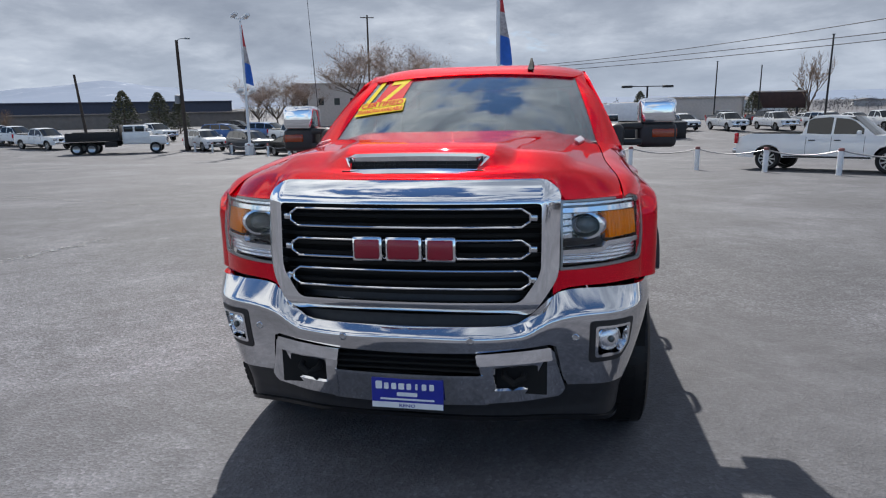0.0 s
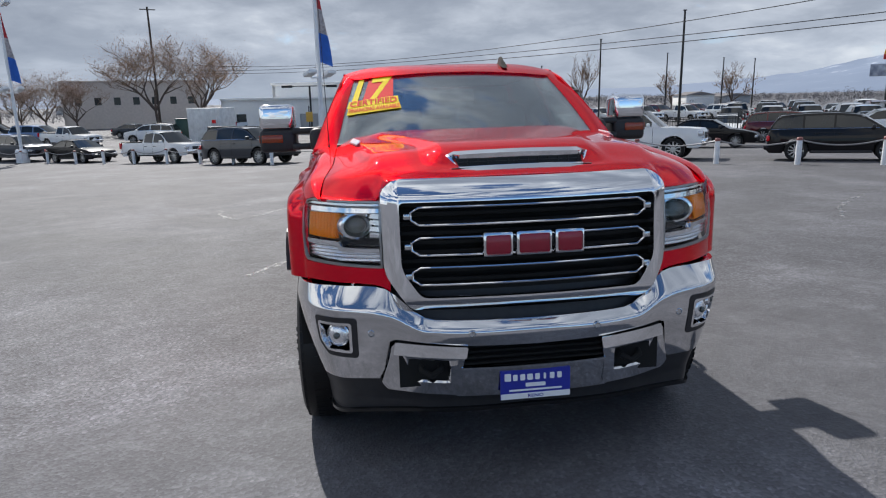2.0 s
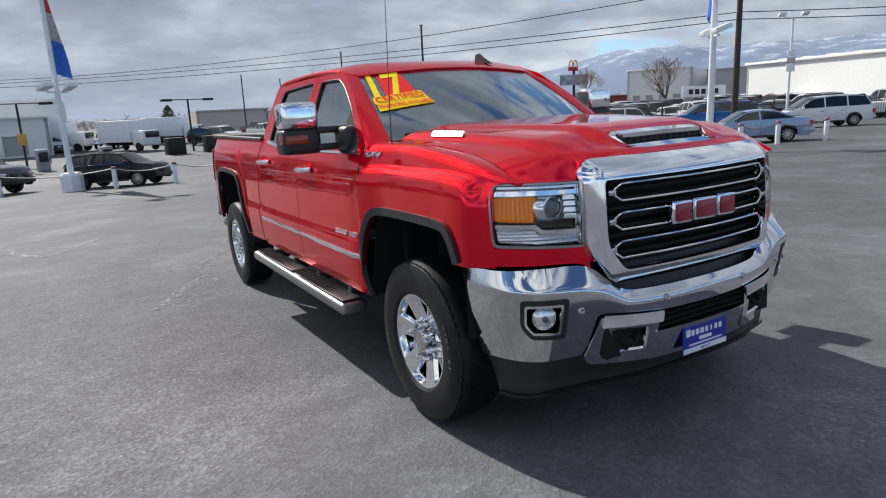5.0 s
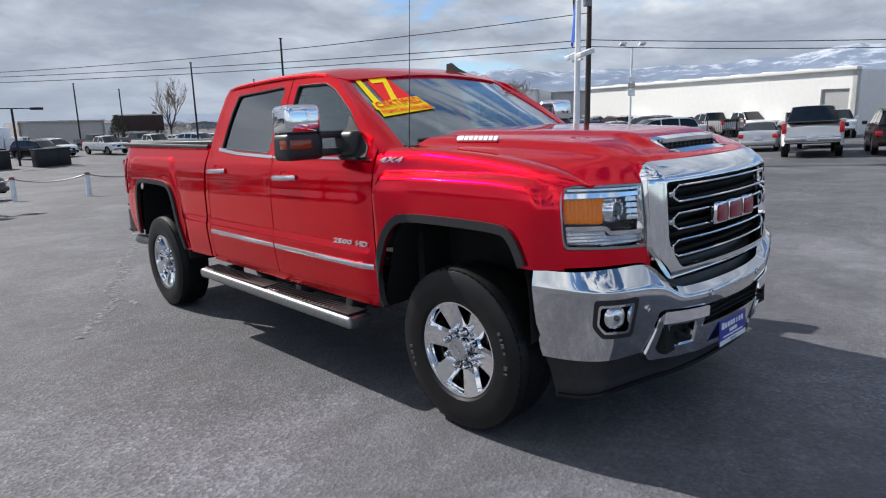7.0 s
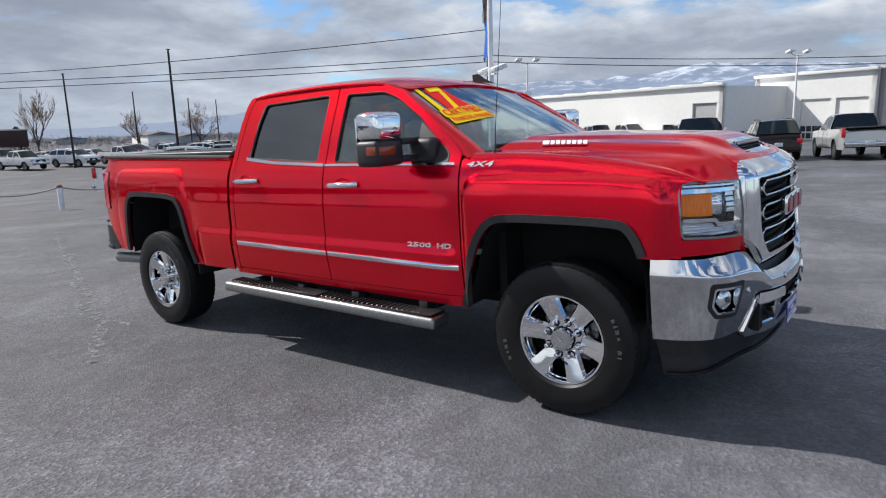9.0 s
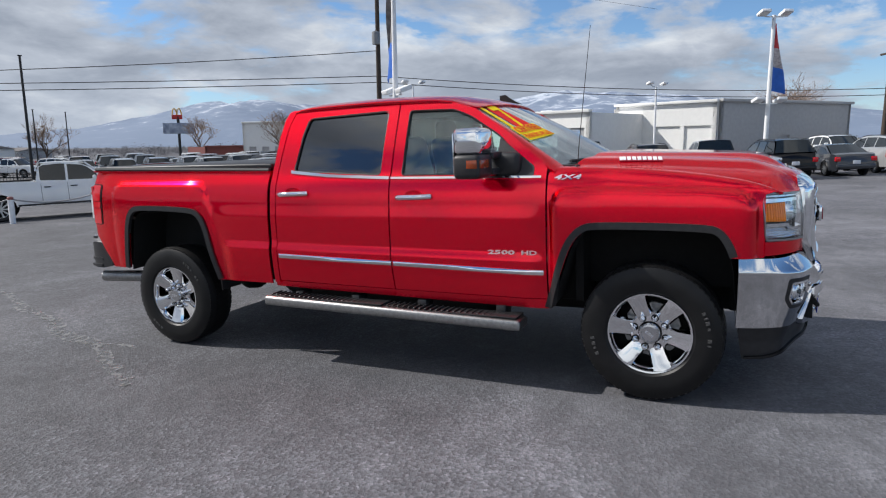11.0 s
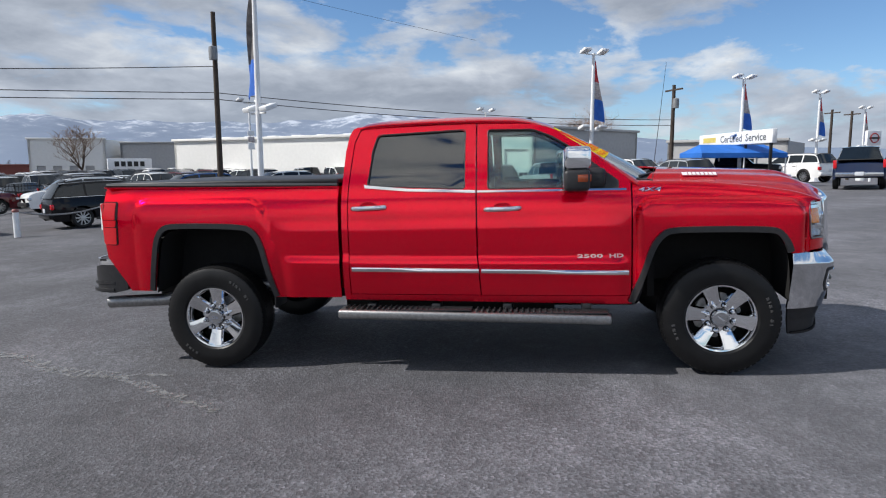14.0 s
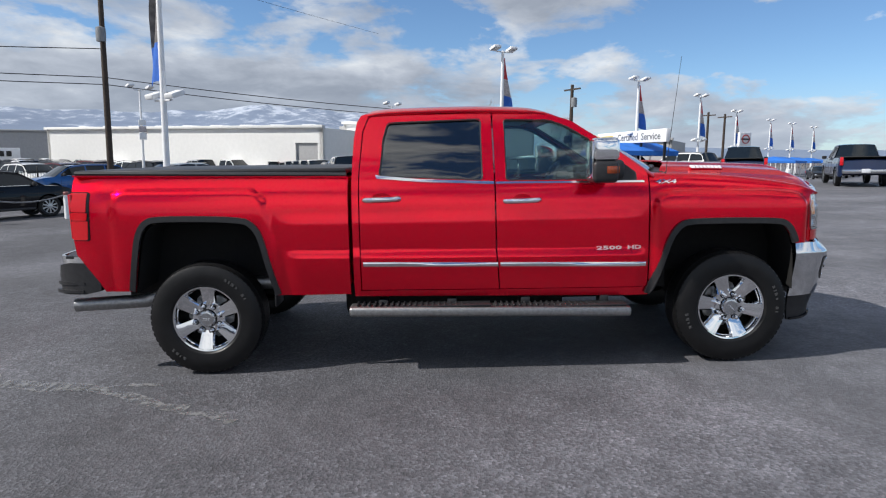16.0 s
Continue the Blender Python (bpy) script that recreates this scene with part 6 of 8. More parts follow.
park("pickup", "black", 35.3, -9.6, 195, "cars by the canopy", "black pickup standing under a blue canopy")
park("suv", "white", 40.5, -5.2, 250, "cars by the canopy", "white sport utility vehicle beside a blue canopy")
park("sedan", "silver", 44.5, -7.0, 250, "cars by the canopy", "silver sedan beside a blue canopy")
# far rows
rng = random.Random(5)
far_kinds = [("pickup", "white"), ("suv", "black"), ("suv", "white"), ("sedan", "silver"), ("suv", "grey"), ("pickup", "silver"), ("sedan", "black"), ("pickup", "white"), ("suv", "silver"), ("pickup", "grey"), ("suv", "dark red"), ("sedan", "white")]
D, N = Vector((0.84, -0.54)), Vector((0.54, 0.84))
for row in range(5):
    for i in range(13):
        p = Vector((25.5, 40.5)) + D * (i * 2.95 + rng.uniform(-0.2, 0.2)) + N * (row * 6.6 + rng.uniform(-0.3, 0.3))
        if rng.random() < 0.08:
            continue
        kd, cl = rng.choice(far_kinds)
        park(kd, cl, p.x, p.y, 33 if rng.random() < 0.5 else 213, "far rows of stock", "%s %s in a packed far row" % (cl, KINDS[kd]["noun"]), size=1.12)
for i in range(9):
    p = Vector((45.5, 11.5)) + Vector((0.10, -1.0)) * 0 + D * (i * 2.95) * 0.35 + N * i * 1.9
    kd, cl = rng.choice(far_kinds)
    park(kd, cl, p.x, p.y, 250, "far rows of stock", "%s %s in a packed far row" % (cl, KINDS[kd]["noun"]))
for i in range(8):
    kd, cl = (("pickup", "white") if i % 3 else ("suv", "white"))
    park(kd, cl, 13.5 + i * 4.4, 72.5 - i * 1.3, 165 + rng.uniform(-6, 6), "white work trucks", "white %s facing the lot in a far row" % KINDS[kd]["noun"])
for i in range(7):
    kd, cl = rng.choice(far_kinds)
    park(kd, cl, 20 + i * 4.4, 82 - i * 1.3, 165, "white work trucks", "%s %s in a far row" % (cl, KINDS[kd]["noun"]))
for x, y, tw, kd, cl in ((-26.0, 58.5, 120, "pickup", "white"), (-34, 60, 90, "suv", "blue"), (-31, 64, 100, "minivan", "light blue"), (-20, 62, 280, "suv", "white"), (-45.7, 48.5, 105, "pickup", "white"),
                         (-42.0, 59.5, 110, "pickup", "white"), (-52.0, 52.0, 100, "pickup", "white"), (-57, 55, 100, "pickup", "silver"), (-38, 70, 90, "suv", "black"), (-16.5, 66, 300, "suv", "white"),
                         (-12, 74, 60, "pickup", "silver"), (-24, 70, 110, "sedan", "grey"), (2.2, 78, 190, "pickup", "white"), (-2.6, 76, 175, "suv", "silver"), (11.5, 70, 150, "suv", "black")):
    park(kd, cl, x, y, tw, "cars beyond the posts", "%s %s standing far across the lot" % (cl, KINDS[kd]["noun"]))
for i in range(7):
    kd, cl = rng.choice(far_kinds[:7])
    park(kd, cl, 62 + i * 5.0, -38 - i * 4.0, 290, "far dealership cars", "%s %s before far blue canopies" % (cl, KINDS[kd]["noun"]))

# flatbed truck
flat_m = on_ground(-35.0, 45.0, 180 - 63)
flatbed = thing("flatbed_truck", "white crew cab work truck with a black flatbed", "truck", flat_m)
bm = box((0, -2.75, 1.05), (2.0, 1.3, 0.75), 0.14, 3)
part("hood", bm, PAINTS["white"], flatbed)
part("cab", box((0, -1.15, 1.25), (2.0, 2.1, 1.0), 0.10, 3), PAINTS["white"], flatbed)
part("cab_roof", box((0, -1.05, 1.98), (1.80, 1.75, 0.62), 0.16, 3), PAINTS["white"], flatbed)
for s in (-1, 1):
    for y in (-1.45, -0.62):
        part("side_window", box((s * 0.905, y, 1.98), (0.02, 0.68, 0.40), 0.03), CAR_GLASS, flatbed)
    part("headlight", box((s * 0.75, -3.40, 1.12), (0.35, 0.08, 0.22), 0.03), LENS_SOLID, flatbed)
part("windshield", box((0, -1.93, 1.96), (1.6, 0.02, 0.46), 0.0, 1, Matrix.Rotation(radians(-28), 3, "X")), CAR_GLASS, flatbed)
part("grille", box((0, -3.42, 1.08), (1.0, 0.06, 0.42), 0.03), GLOSS_BLACK, flatbed)
part("bumper", box((0, -3.46, 0.68), (2.0, 0.2, 0.26), 0.04), CHROME, flatbed)
part("deck", box((0, 2.0, 1.12), (2.35, 4.0, 0.14), 0.02), BED_BLACK, flatbed)
for s in (-1, 1):
    part("side_board", box((s * 1.14, 2.05, 1.46), (0.06, 3.8, 0.56), 0.015), BED_BLACK, flatbed)
    for k in range(5):
        part("stake", box((s * 1.185, 0.25 + 0.90 * k, 1.44), (0.03, 0.08, 0.62), 0.008), BED_BLACK, flatbed)
    part("tool_box", box((s * 0.95, 0.75, 0.80), (0.45, 0.90, 0.46), 0.03), BED_BLACK, flatbed)
part("tailboard", box((0, 3.98, 1.42), (2.3, 0.05, 0.48), 0.012), BED_BLACK, flatbed)
part("headboard", box((0, 0.08, 1.70), (2.3, 0.08, 1.15), 0.02), BED_BLACK, flatbed)
part("chassis", box((0, 0.8, 0.85), (0.9, 6.2, 0.22)), DARK, flatbed)
wp = part("wheel", lathe([(0.0005, -0.08), (0.26, -0.10), (0.28, -0.11), (0.28, 0.1)], "x", 20), ALLOY, flatbed)
part("tyre", lathe([(0.27, 0.12), (0.43, 0.13), (0.47, 0.0), (0.43, -0.13), (0.27, -0.12)], "x", 24), RUBBER, wp)
wp.matrix_basis = pose(-0.92, -2.55, 0.47)
for x, y, a in ((0.92, -2.55, 180), (-0.92, 2.2, 0), (0.92, 2.2, 180), (-0.95, 3.3, 0), (0.95, 3.3, 180)):
    copy_thing(wp, pose(x, y, 0.47, 0, 0, a)).parent = flatbed

# ---- posts and chain ----
POST = material("white_post_paint", (0.72, 0.73, 0.74), 0.5, vary=0.08, scale=6, bump=0.1, bump_scale=40)
POST_TOP = material("post_cap", (0.25, 0.09, 0.08), 0.5, vary=0.2, scale=20)
CHAIN = material("galvanised_chain", (0.30, 0.30, 0.31), 0.4, 0.9, vary=0.2, scale=60)
posts = [(-29.8, 47.0), (-27.3, 45.4), (-24.8, 43.9), (-22.6, 42.4), (-20.3, 40.8), (-17.9, 39.0), (-15.7, 37.4), (-13.4, 35.6), (-11.1, 33.8), (-8.9, 31.9), (-6.8, 29.6), (-4.65, 27.2), (-0.8, 24.6), (1.2, 23.6), (3.2, 22.4), (5.4, 21.3),
         (7.3, 19.9), (9.0, 18.4), (10.9, 16.5), (12.7, 15.0), (14.5, 13.7), (15.7, 12.0), (18.2, 11.7), (19.9, 11.4), (21.9, 10.8)]


def build_post():
    b = thing("bollard", "white painted bollard with a dark red cap", "bollard", group="chained bollards")
    part("shaft", lathe([(0.085, -0.05), (0.085, 0.74), (0.080, 0.76)], "z", 18), POST, b)
    part("cap", lathe([(0.088, 0.74), (0.090, 0.80), (0.070, 0.83), (0.0005, 0.84)], "z", 18), POST_TOP, b)
    return b


post0 = build_post()
post0.matrix_basis = on_ground(*posts[0])
for p in posts[1:]:
    copy_thing(post0, on_ground(*p))
for a, c in zip(posts, posts[1:]):
    if math.hypot(a[0] - c[0], a[1] - c[1]) > 5:
        continue
    pts = []
    for i in range(13):
        t = i / 12
        x, y = lerp(a[0], c[0], t), lerp(a[1], c[1], t)
        pts.append((x, y, lerp(ground_z(*a), ground_z(*c), t) + 0.76 - 0.17 * 4 * t * (1 - t)))
    tagged(part("chain", tube(pts, 0.022, 6), CHAIN, None), "slack galvanised chain between white bollards", "chain", "chains")

# ---- lamp posts with banners ----
LAMP_WHITE = material("lamp_white_paint", (0.74, 0.75, 0.76), 0.42, vary=0.06, scale=5)
FLAG_BLUE = material("banner_blue", (0.03, 0.13, 0.50), 0.75, vary=0.12, scale=4)
FLAG_RED = material("banner_red", (0.48, 0.04, 0.05), 0.75, vary=0.12, scale=4)
FLAG_PALE = material("banner_pale", (0.42, 0.38, 0.38), 0.75, vary=0.35, scale=9)


def banner_part(name, z0, z1, mat, root, w0, w1, phase):
    n, m2 = 9, 7
    vs, fs = [], []
    for i in range(n):
        t = i / (n - 1)
        z, w = lerp(z0, z1, t), lerp(w0, w1, t)
        for j in range(m2):
            u = j / (m2 - 1)
            vs.append((0.10 + u * w, 0.13 * math.sin(u * 5 + z * 1.3) * u, z - 0.16 * u * u))
    for i in range(n - 1):
        for j in range(m2 - 1):
            a = i * m2 + j
            fs.append((a, a + 1, a + m2 + 1, a + m2))
    k = len(vs)
    vs += [(x, y + 0.006, z) for x, y, z in vs]
    fs += [tuple(q + k for q in f[::-1]) for f in fs]
    return part(name, (vs, fs), mat, root, smooth=60)


def build_lamp():
    root = thing("lamp_post", "white lamp post with twin heads and a long banner", "lamp post", group="lamp posts")
    part("base_block", lathe([(0.40, -0.10), (0.40, 0.60), (0.33, 0.70)], "z", 8, close=True), LAMP_WHITE, root, smooth=20)
    part("pole", lathe([(0.11, 0.65), (0.095, 4.0), (0.075, 8.0)], "z", 16, close=True), LAMP_WHITE, root)
    for z, sc in ((3.75, 1.0), (8.05, 1.0)):
        arm = part("cross_arm", box((0, 0, z - 0.12), (0.85, 0.06, 0.06), 0.01), LAMP_WHITE, root)
        for s in (-1, 1):
            hd = part("lamp_head", box((s * 0.50, -0.05, z + 0.06), (0.42, 0.50, 0.16), 0.03, 2, Matrix.Rotation(radians(-20), 3, "X")), LAMP_WHITE, arm)
    for z0, z1, mt, w0, w1 in ((4.25, 5.45, FLAG_BLUE, 0.58, 0.46), (5.45, 6.4, FLAG_PALE, 0.46, 0.30), (6.4, 7.6, FLAG_RED, 0.30, 0.05)):
        banner_part("banner", z0, z1, mt, root, w0, w1, z0)
    return root


lamp0 = build_lamp()
lamp0.matrix_basis = on_ground(15.6, 11.0, 58)
for x, y, sc, a in ((-2.2, 25.7, 1.02, 40), (-22.9, 43.2, 1.25, 60), (27.8, -1.1, 0.86, 300), (33.5, -9.8, 0.75, 300), (50.0, -20.2, 0.87, 296), (67.1, -31.2, 0.92, 290), (92.3, -48.0, 1.0, 290), (101, -56, 1.0, 286), (112, -66, 1.0, 286)):
    m = on_ground(x, y, a)
    c = copy_thing(lamp0, m)
    c.scale = (1, 1, sc)
for x, y, top, hung in ((34.5, 20.2, 5.4, True), (41.2, 5.4, 5.1, False)):
    g0 = ground_z(x, y)
    yp = thing("yard_lamp", "thin grey twin-head yard lamp" + (" with stacked signs" if hung else " before a white hall"), "lamp post", pose(x, y, g0, 0, 0, -38))
    h = top - g0
    part("pole", tube([(0, 0, 0), (0, 0, h)], (0.085, 0.06), 10), LAMP_WHITE, yp)
    part("cross_arm", tube([(-0.55, 0, h + 0.12), (-0.3, 0, h - 0.04), (0.3, 0, h - 0.04), (0.55, 0, h + 0.12)], 0.03, 6), LAMP_WHITE, yp)
    for q in (-1, 1):
        part("lamp_head", box((q * 0.62, -0.05, h + 0.18), (0.38, 0.42, 0.14), 0.03, 2, Matrix.Rotation(radians(-15), 3, "X")), LAMP_WHITE, yp)
    if hung:
        for k, (zc, zh, mt) in enumerate(((3.55, 0.30, LAMP_WHITE), (3.15, 0.34, FLAG_PALE), (2.72, 0.42, LAMP_WHITE))):
            part("hanging_sign", box((0, -0.10, zc - g0 - 0.1), (0.46, 0.06, zh), 0.02), mt, yp)
# the banner of the nearest post has faded to grey at the top
FLAG_GREY = material("banner_faded_grey", (0.16, 0.15, 0.15), 0.8, vary=0.4, scale=5)
faded = [ob for ob in lamp0.children if ob.name.startswith("banner")]
for ob in faded:
    if ob.data.materials[0] != FLAG_BLUE:
        ob.data = ob.data.copy()
        ob.data.materials[0] = FLAG_GREY

# ---- poles and wires ----
WOOD = material("weathered_pole_wood", (0.055, 0.042, 0.034), 0.9, vary=0.3, scale=9, bump=0.4, bump_scale=30)
IRON = material("dark_iron", (0.012, 0.012, 0.013), 0.5, vary=0.2, scale=20)
GREY_MET = material("grey_transformer", (0.22, 0.23, 0.24), 0.5, 0.3, vary=0.1, scale=8)


def utility_pole(x, y, top, cross=True, box_z=None, lean=0.0, label="weathered wooden utility pole"):
    g0 = ground_z(x, y)
    root = thing("utility_pole", label, "pole", pose(x, y, g0), group="poles")
    h = top - g0
    part("shaft", tube([(0, 0, -0.1), (lean * 0.5, 0, h * 0.5), (lean, 0, h)], (0.17, 0.12), 12), WOOD, root)
    if cross:
        part("cross_arm", box((lean, 0, h - 0.35), (2.0, 0.10, 0.12), 0.01, 1, Matrix.Rotation(radians(25), 3, "Z")), WOOD, root)
    if box_z:
        part("transformer", lathe([(0.0005, box_z - 0.45), (0.22, box_z - 0.42), (0.24, box_z), (0.22, box_z + 0.25), (0.0005, box_z + 0.32)], "z", 16, c=(-0.36, -0.1, 0)), GREY_MET, root)
        part("bracket", box((-0.18, -0.05, box_z), (0.3, 0.06, 0.08)), IRON, root)
    return root


UP = (28.0, 19.0)
utility_pole(*UP, 9.6, False, 8.2, label="dark wooden utility pole with a grey transformer")
utility_pole(44.5, -8.1, 7.1, True, 5.9)
utility_pole(-30.9, 47.6, 7.1, False, 4.4, 0.0, "dark wooden pole with meter boxes")
sl = thing("street_light", "small grey street light on a pole top", "street light", pose(-30.9, 47.6, 7.1, 0, 0, 30))
part("arm", tube([(0, 0, -0.05), (0.25, 0, 0.10), (0.7, 0, 0.16)], 0.03, 8), GREY_MET, sl)
part("lamp_head", box((0.85, 0, 0.15), (0.42, 0.2, 0.12), 0.04), GREY_MET, sl)
utility_pole(-28.2, 93.8, 14.6, True)
utility_pole(-52.0, 62.0, 5.4, False, None, -0.6, "leaning dark wooden pole")
utility_pole(68.2, -28.5, 6.9, True)
utility_pole(70.7, -31.5, 6.9, True)
for x, y, top in ((24.4, 45.5, 7.8), (25.8, 66.5, 7.5), (21, 92, 6.6), (43, 86, 7.2), (55, 92, 6.8), (62, 95, 6.8), (28, 97, 6.2)):
    g0 = ground_z(x, y)
    lp = thing("light_pole", "thin dark metal light pole", "pole", pose(x, y, g0), group="poles")
    part("shaft", tube([(0, 0, -0.1), (0.0, 0, top - g0)], (0.11, 0.075), 10), IRON, lp)
    part("cap", box((0, 0, top - g0), (0.30, 0.12, 0.07), 0.02), IRON, lp)


def wire(a, c, sag, r=0.022):
    pts = []
    for i in range(25):
        t = i / 24
        p = Vector(a).lerp(Vector(c), t)
        p.z -= sag * 4 * t * (1 - t)
        pts.append(p)
    return tagged(part("power_line", tube(pts, r, 5), IRON, None), "black overhead power line between poles", "cable", "power lines")


gN = (-28.2, 93.8)
for z1, z2, sag in ((6.75, 7.5, 2.2), (5.35, 6.3, 1.13), (5.0, 6.0, 1.15)):
    wire((UP[0], UP[1], z1), (gN[0], gN[1], z2), sag)
for z1, z2 in ((5.35, 4.6), (5.0, 4.2)):
    wire((UP[0], UP[1], z1), (44.5, -8.1, z2), 0.4)
wire((-40, 60.0, 15.0), (60, 8, 13.5), 1.2, 0.012)

# ---- twin-arm lights by the far yard ----
for x, y, top, a in ((8.5, 62.3, 2.95, 15), (-4.8, 58.0, 3.0, 10)):
    g0 = ground_z(x, y)
    al = thing("yard_light", "dark twin-arm yard light on a short pole", "lamp post", pose(x, y, g0, 0, 0, a), group="yard lights")
    h = top - g0
    part("pole", tube([(0, 0, 0), (0, 0, h)], 0.09, 10), IRON, al)
    part("arm", box((0, 0, h), (4.2, 0.10, 0.08), 0.01), IRON, al)
    for s in (-1, 1):
        part("lamp_head", box((s * 2.0, 0, h - 0.02), (0.95, 0.42, 0.22), 0.04), IRON, al)

# ---- iron fence ----
fence = thing("iron_fence", "black iron picket fence along the next lot", "fence")
f0 = Vector((17.5, 41.0))
bm = bmesh.new()
for i in range(0, 232):
    p = f0 + D * (i * 0.17)
    z = ground_z(p.x, p.y)
    box((p.x, p.y, z + 0.85), (0.022, 0.022, 1.5), bm=bm)
tagged(part("picket", bm, IRON, fence, smooth=0), kind="stuff")
for zz in (0.25, 1.45):
    part("rail", tube([(p.x, p.y, ground_z(p.x, p.y) + zz) for p in [f0 + D * (k * 2.6) for k in range(16)]], 0.025, 6), IRON, fence)
for k in range(16):
    p = f0 + D * (k * 2.6)
    part("post", box((p.x, p.y, ground_z(p.x, p.y) + 0.9), (0.07, 0.07, 1.8), 0.01), IRON, fence)

# ---- buildings ----
STUCCO = material("white_stucco", (0.74, 0.735, 0.71), 0.85, vary=0.03, scale=3, bump=0.1, bump_scale=25, big=0.04, big_scale=0.15)
# plain grey walls, and the shade of the hall's side wall put into colour
STUCCO_G = material("grey_and_shaded_stucco", (0.40, 0.40, 0.40), 0.85, vary=0.06, scale=3, bump=0.2, bump_scale=25, big=0.10, big_scale=0.15)
ROOF_FAR = material("grey_shingle_roof", (0.14, 0.13, 0.13), 0.9, vary=0.2, scale=2)
TAN = material("tan_stucco", (0.60, 0.53, 0.47), 0.85, vary=0.08, scale=3, big=0.12, big_scale=0.15)
DARK_WALL = material("dark_blue_wall", (0.045, 0.055, 0.085), 0.7, vary=0.1, scale=2)
SHUTTER = material("grey_shutter", (0.36, 0.36, 0.36), 0.6, vary=0.06, scale=5)
ROOF_W = material("white_roof_unit", (0.75, 0.76, 0.78), 0.6, vary=0.06, scale=3)
BROWN_SIGN = material("brown_sign", (0.045, 0.022, 0.018), 0.7, vary=0.25, scale=1.5)
BLUE_TARP = material("blue_canopy_cloth", (0.015, 0.13, 0.48), 0.7, vary=0.12, scale=2, bump=0.2, bump_scale=8)
WIN = material("building_glass", (0.03, 0.04, 0.045), 0.1, vary=0.2, scale=2)


def wall_run(name, a, c, top, depth, mat, label, bays=(), cap=0.25):
    """A flat-roofed block along the line a-c, with its openings: (start, end, sill, head, material, name)."""
    a, c = Vector(a), Vector(c)
    d = (c - a).normalized()
    n = Vector((d.y, -d.x))
    if n.dot(a + c) < 0:
        n = -n
    base = min(ground_z(*a), ground_z(*c)) - 0.3
    L = (c - a).length
    ang = math.degrees(math.atan2(d.y, d.x))
    root = thing(name, label, "building", pose(a.x, a.y, base, 0, 0, ang))
    sgn = 1 if Vector((-d.y, d.x)).dot(n) > 0 else -1
    h = top - base
    outer = [(0, 0), (L, 0), (L, h), (0, h)]
    holes = [[(s0, z0 - base), (s1, z0 - base), (s1, z1 - base), (s0, z1 - base)] for s0, s1, z0, z1, _, _ in bays]
    panel("wall", outer, lambda u, v: (u, 0, v), mat, root, holes=holes, step=100, thick=0.35, out=(0, -sgn, 0))
    for s0, s1, z0, z1, mt, nm in bays:
        ob = part(nm, box(((s0 + s1) / 2, sgn * 0.2, (z0 + z1) / 2 - base), (s1 - s0 + 0.02, 0.06, z1 - z0 + 0.02)), mt, root)
        if nm == "garage_door":
            w = (s1 - s0) / 5
            for i in range(5):
                for j in range(2):
                    part("pane", box((s0 + w * (i + 0.5), sgn * 0.165, (z0 - base) + (z1 - z0) * (0.12 + 0.17 * j)), (w * 0.82, 0.02, (z1 - z0) * 0.13)), WIN, ob)
    for s0 in (0.175, L - 0.175):
        part("side_wall", box((s0, sgn * depth / 2, h / 2), (0.35, depth, h)), mat, root)
    part("back_wall", box((L / 2, sgn * depth, h / 2), (L, 0.35, h)), mat, root)
    part("roof", box((L / 2, sgn * depth / 2, h - 0.45), (L - 0.4, depth - 0.3, 0.2)), ROOF_W, root)
    part("coping", box((L / 2, -sgn * 0.02, h + cap / 2), (L + 0.2, 0.55, cap), 0.03), mat, root)
    return root, sgn, L, base


wall_run("service_hall", (64.0, 43.4), (52.0, 12.2), 4.0, 22, STUCCO, "long white stucco service hall with roof units", [(30.6, 32.9, -0.6, 2.7, SHUTTER, "roller_door"), (27.6, 28.8, -0.2, 1.0, WIN, "window")])
hall_d = Vector((52.0 - 64.0, 12.2 - 43.4)).normalized()
hall_n = Vector((-hall_d.y, hall_d.x))
for i in range(9):
    p = Vector((64.0, 43.4)) + hall_d * (2.5 + i * 3.5) + hall_n * 3.0
    rt = thing("roof_unit", "white rooftop skylight box on the service hall", "roof unit", pose(p.x, p.y, 3.75, 0, 0, math.degrees(math.atan2(hall_d.y, hall_d.x))), group="roof units")
    part("unit_box", box((0, 0, 0.35), (1.2, 1.2, 0.5), 0.06), ROOF_W, rt)
    part("unit_lid", box((0, 0, 0.66), (1.35, 1.35, 0.12), 0.03), ROOF_W, rt)
wall_run("garage_hall", (61.4, 11.7), (57.8, 2.3), 4.8, 16, STUCCO, "white garage hall with large sectional doors", [(4.2, 6.7, -0.7, 2.8, STUCCO, "garage_door"), (7.1, 9.6, -0.7, 2.8, STUCCO, "garage_door")])
# side wall turned from the sun: its shade is given by the grey stucco
wall_run("grey_hall", (58.1, 2.0), (72.0, -9.4), 4.85, 14, STUCCO_G, "hall side wall with its shade put into grey stucco", [(8.0, 9.2, -0.6, 1.9, SHUTTER, "door"), (13.6, 14.6, -0.6, 1.9, SHUTTER, "door")])
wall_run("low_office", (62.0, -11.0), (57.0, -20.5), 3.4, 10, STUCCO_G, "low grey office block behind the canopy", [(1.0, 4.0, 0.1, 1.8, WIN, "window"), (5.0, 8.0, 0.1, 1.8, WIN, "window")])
wall_run("white_warehouse", (80.8, 77.1), (83.8, 66.6), 5.1, 10, STUCCO, "white stucco warehouse with small dock doors", [(1.0 + 2.3 * i, 2.3 + 2.3 * i, -0.5, 1.2, SHUTTER, "dock_door") for i in range(4)])
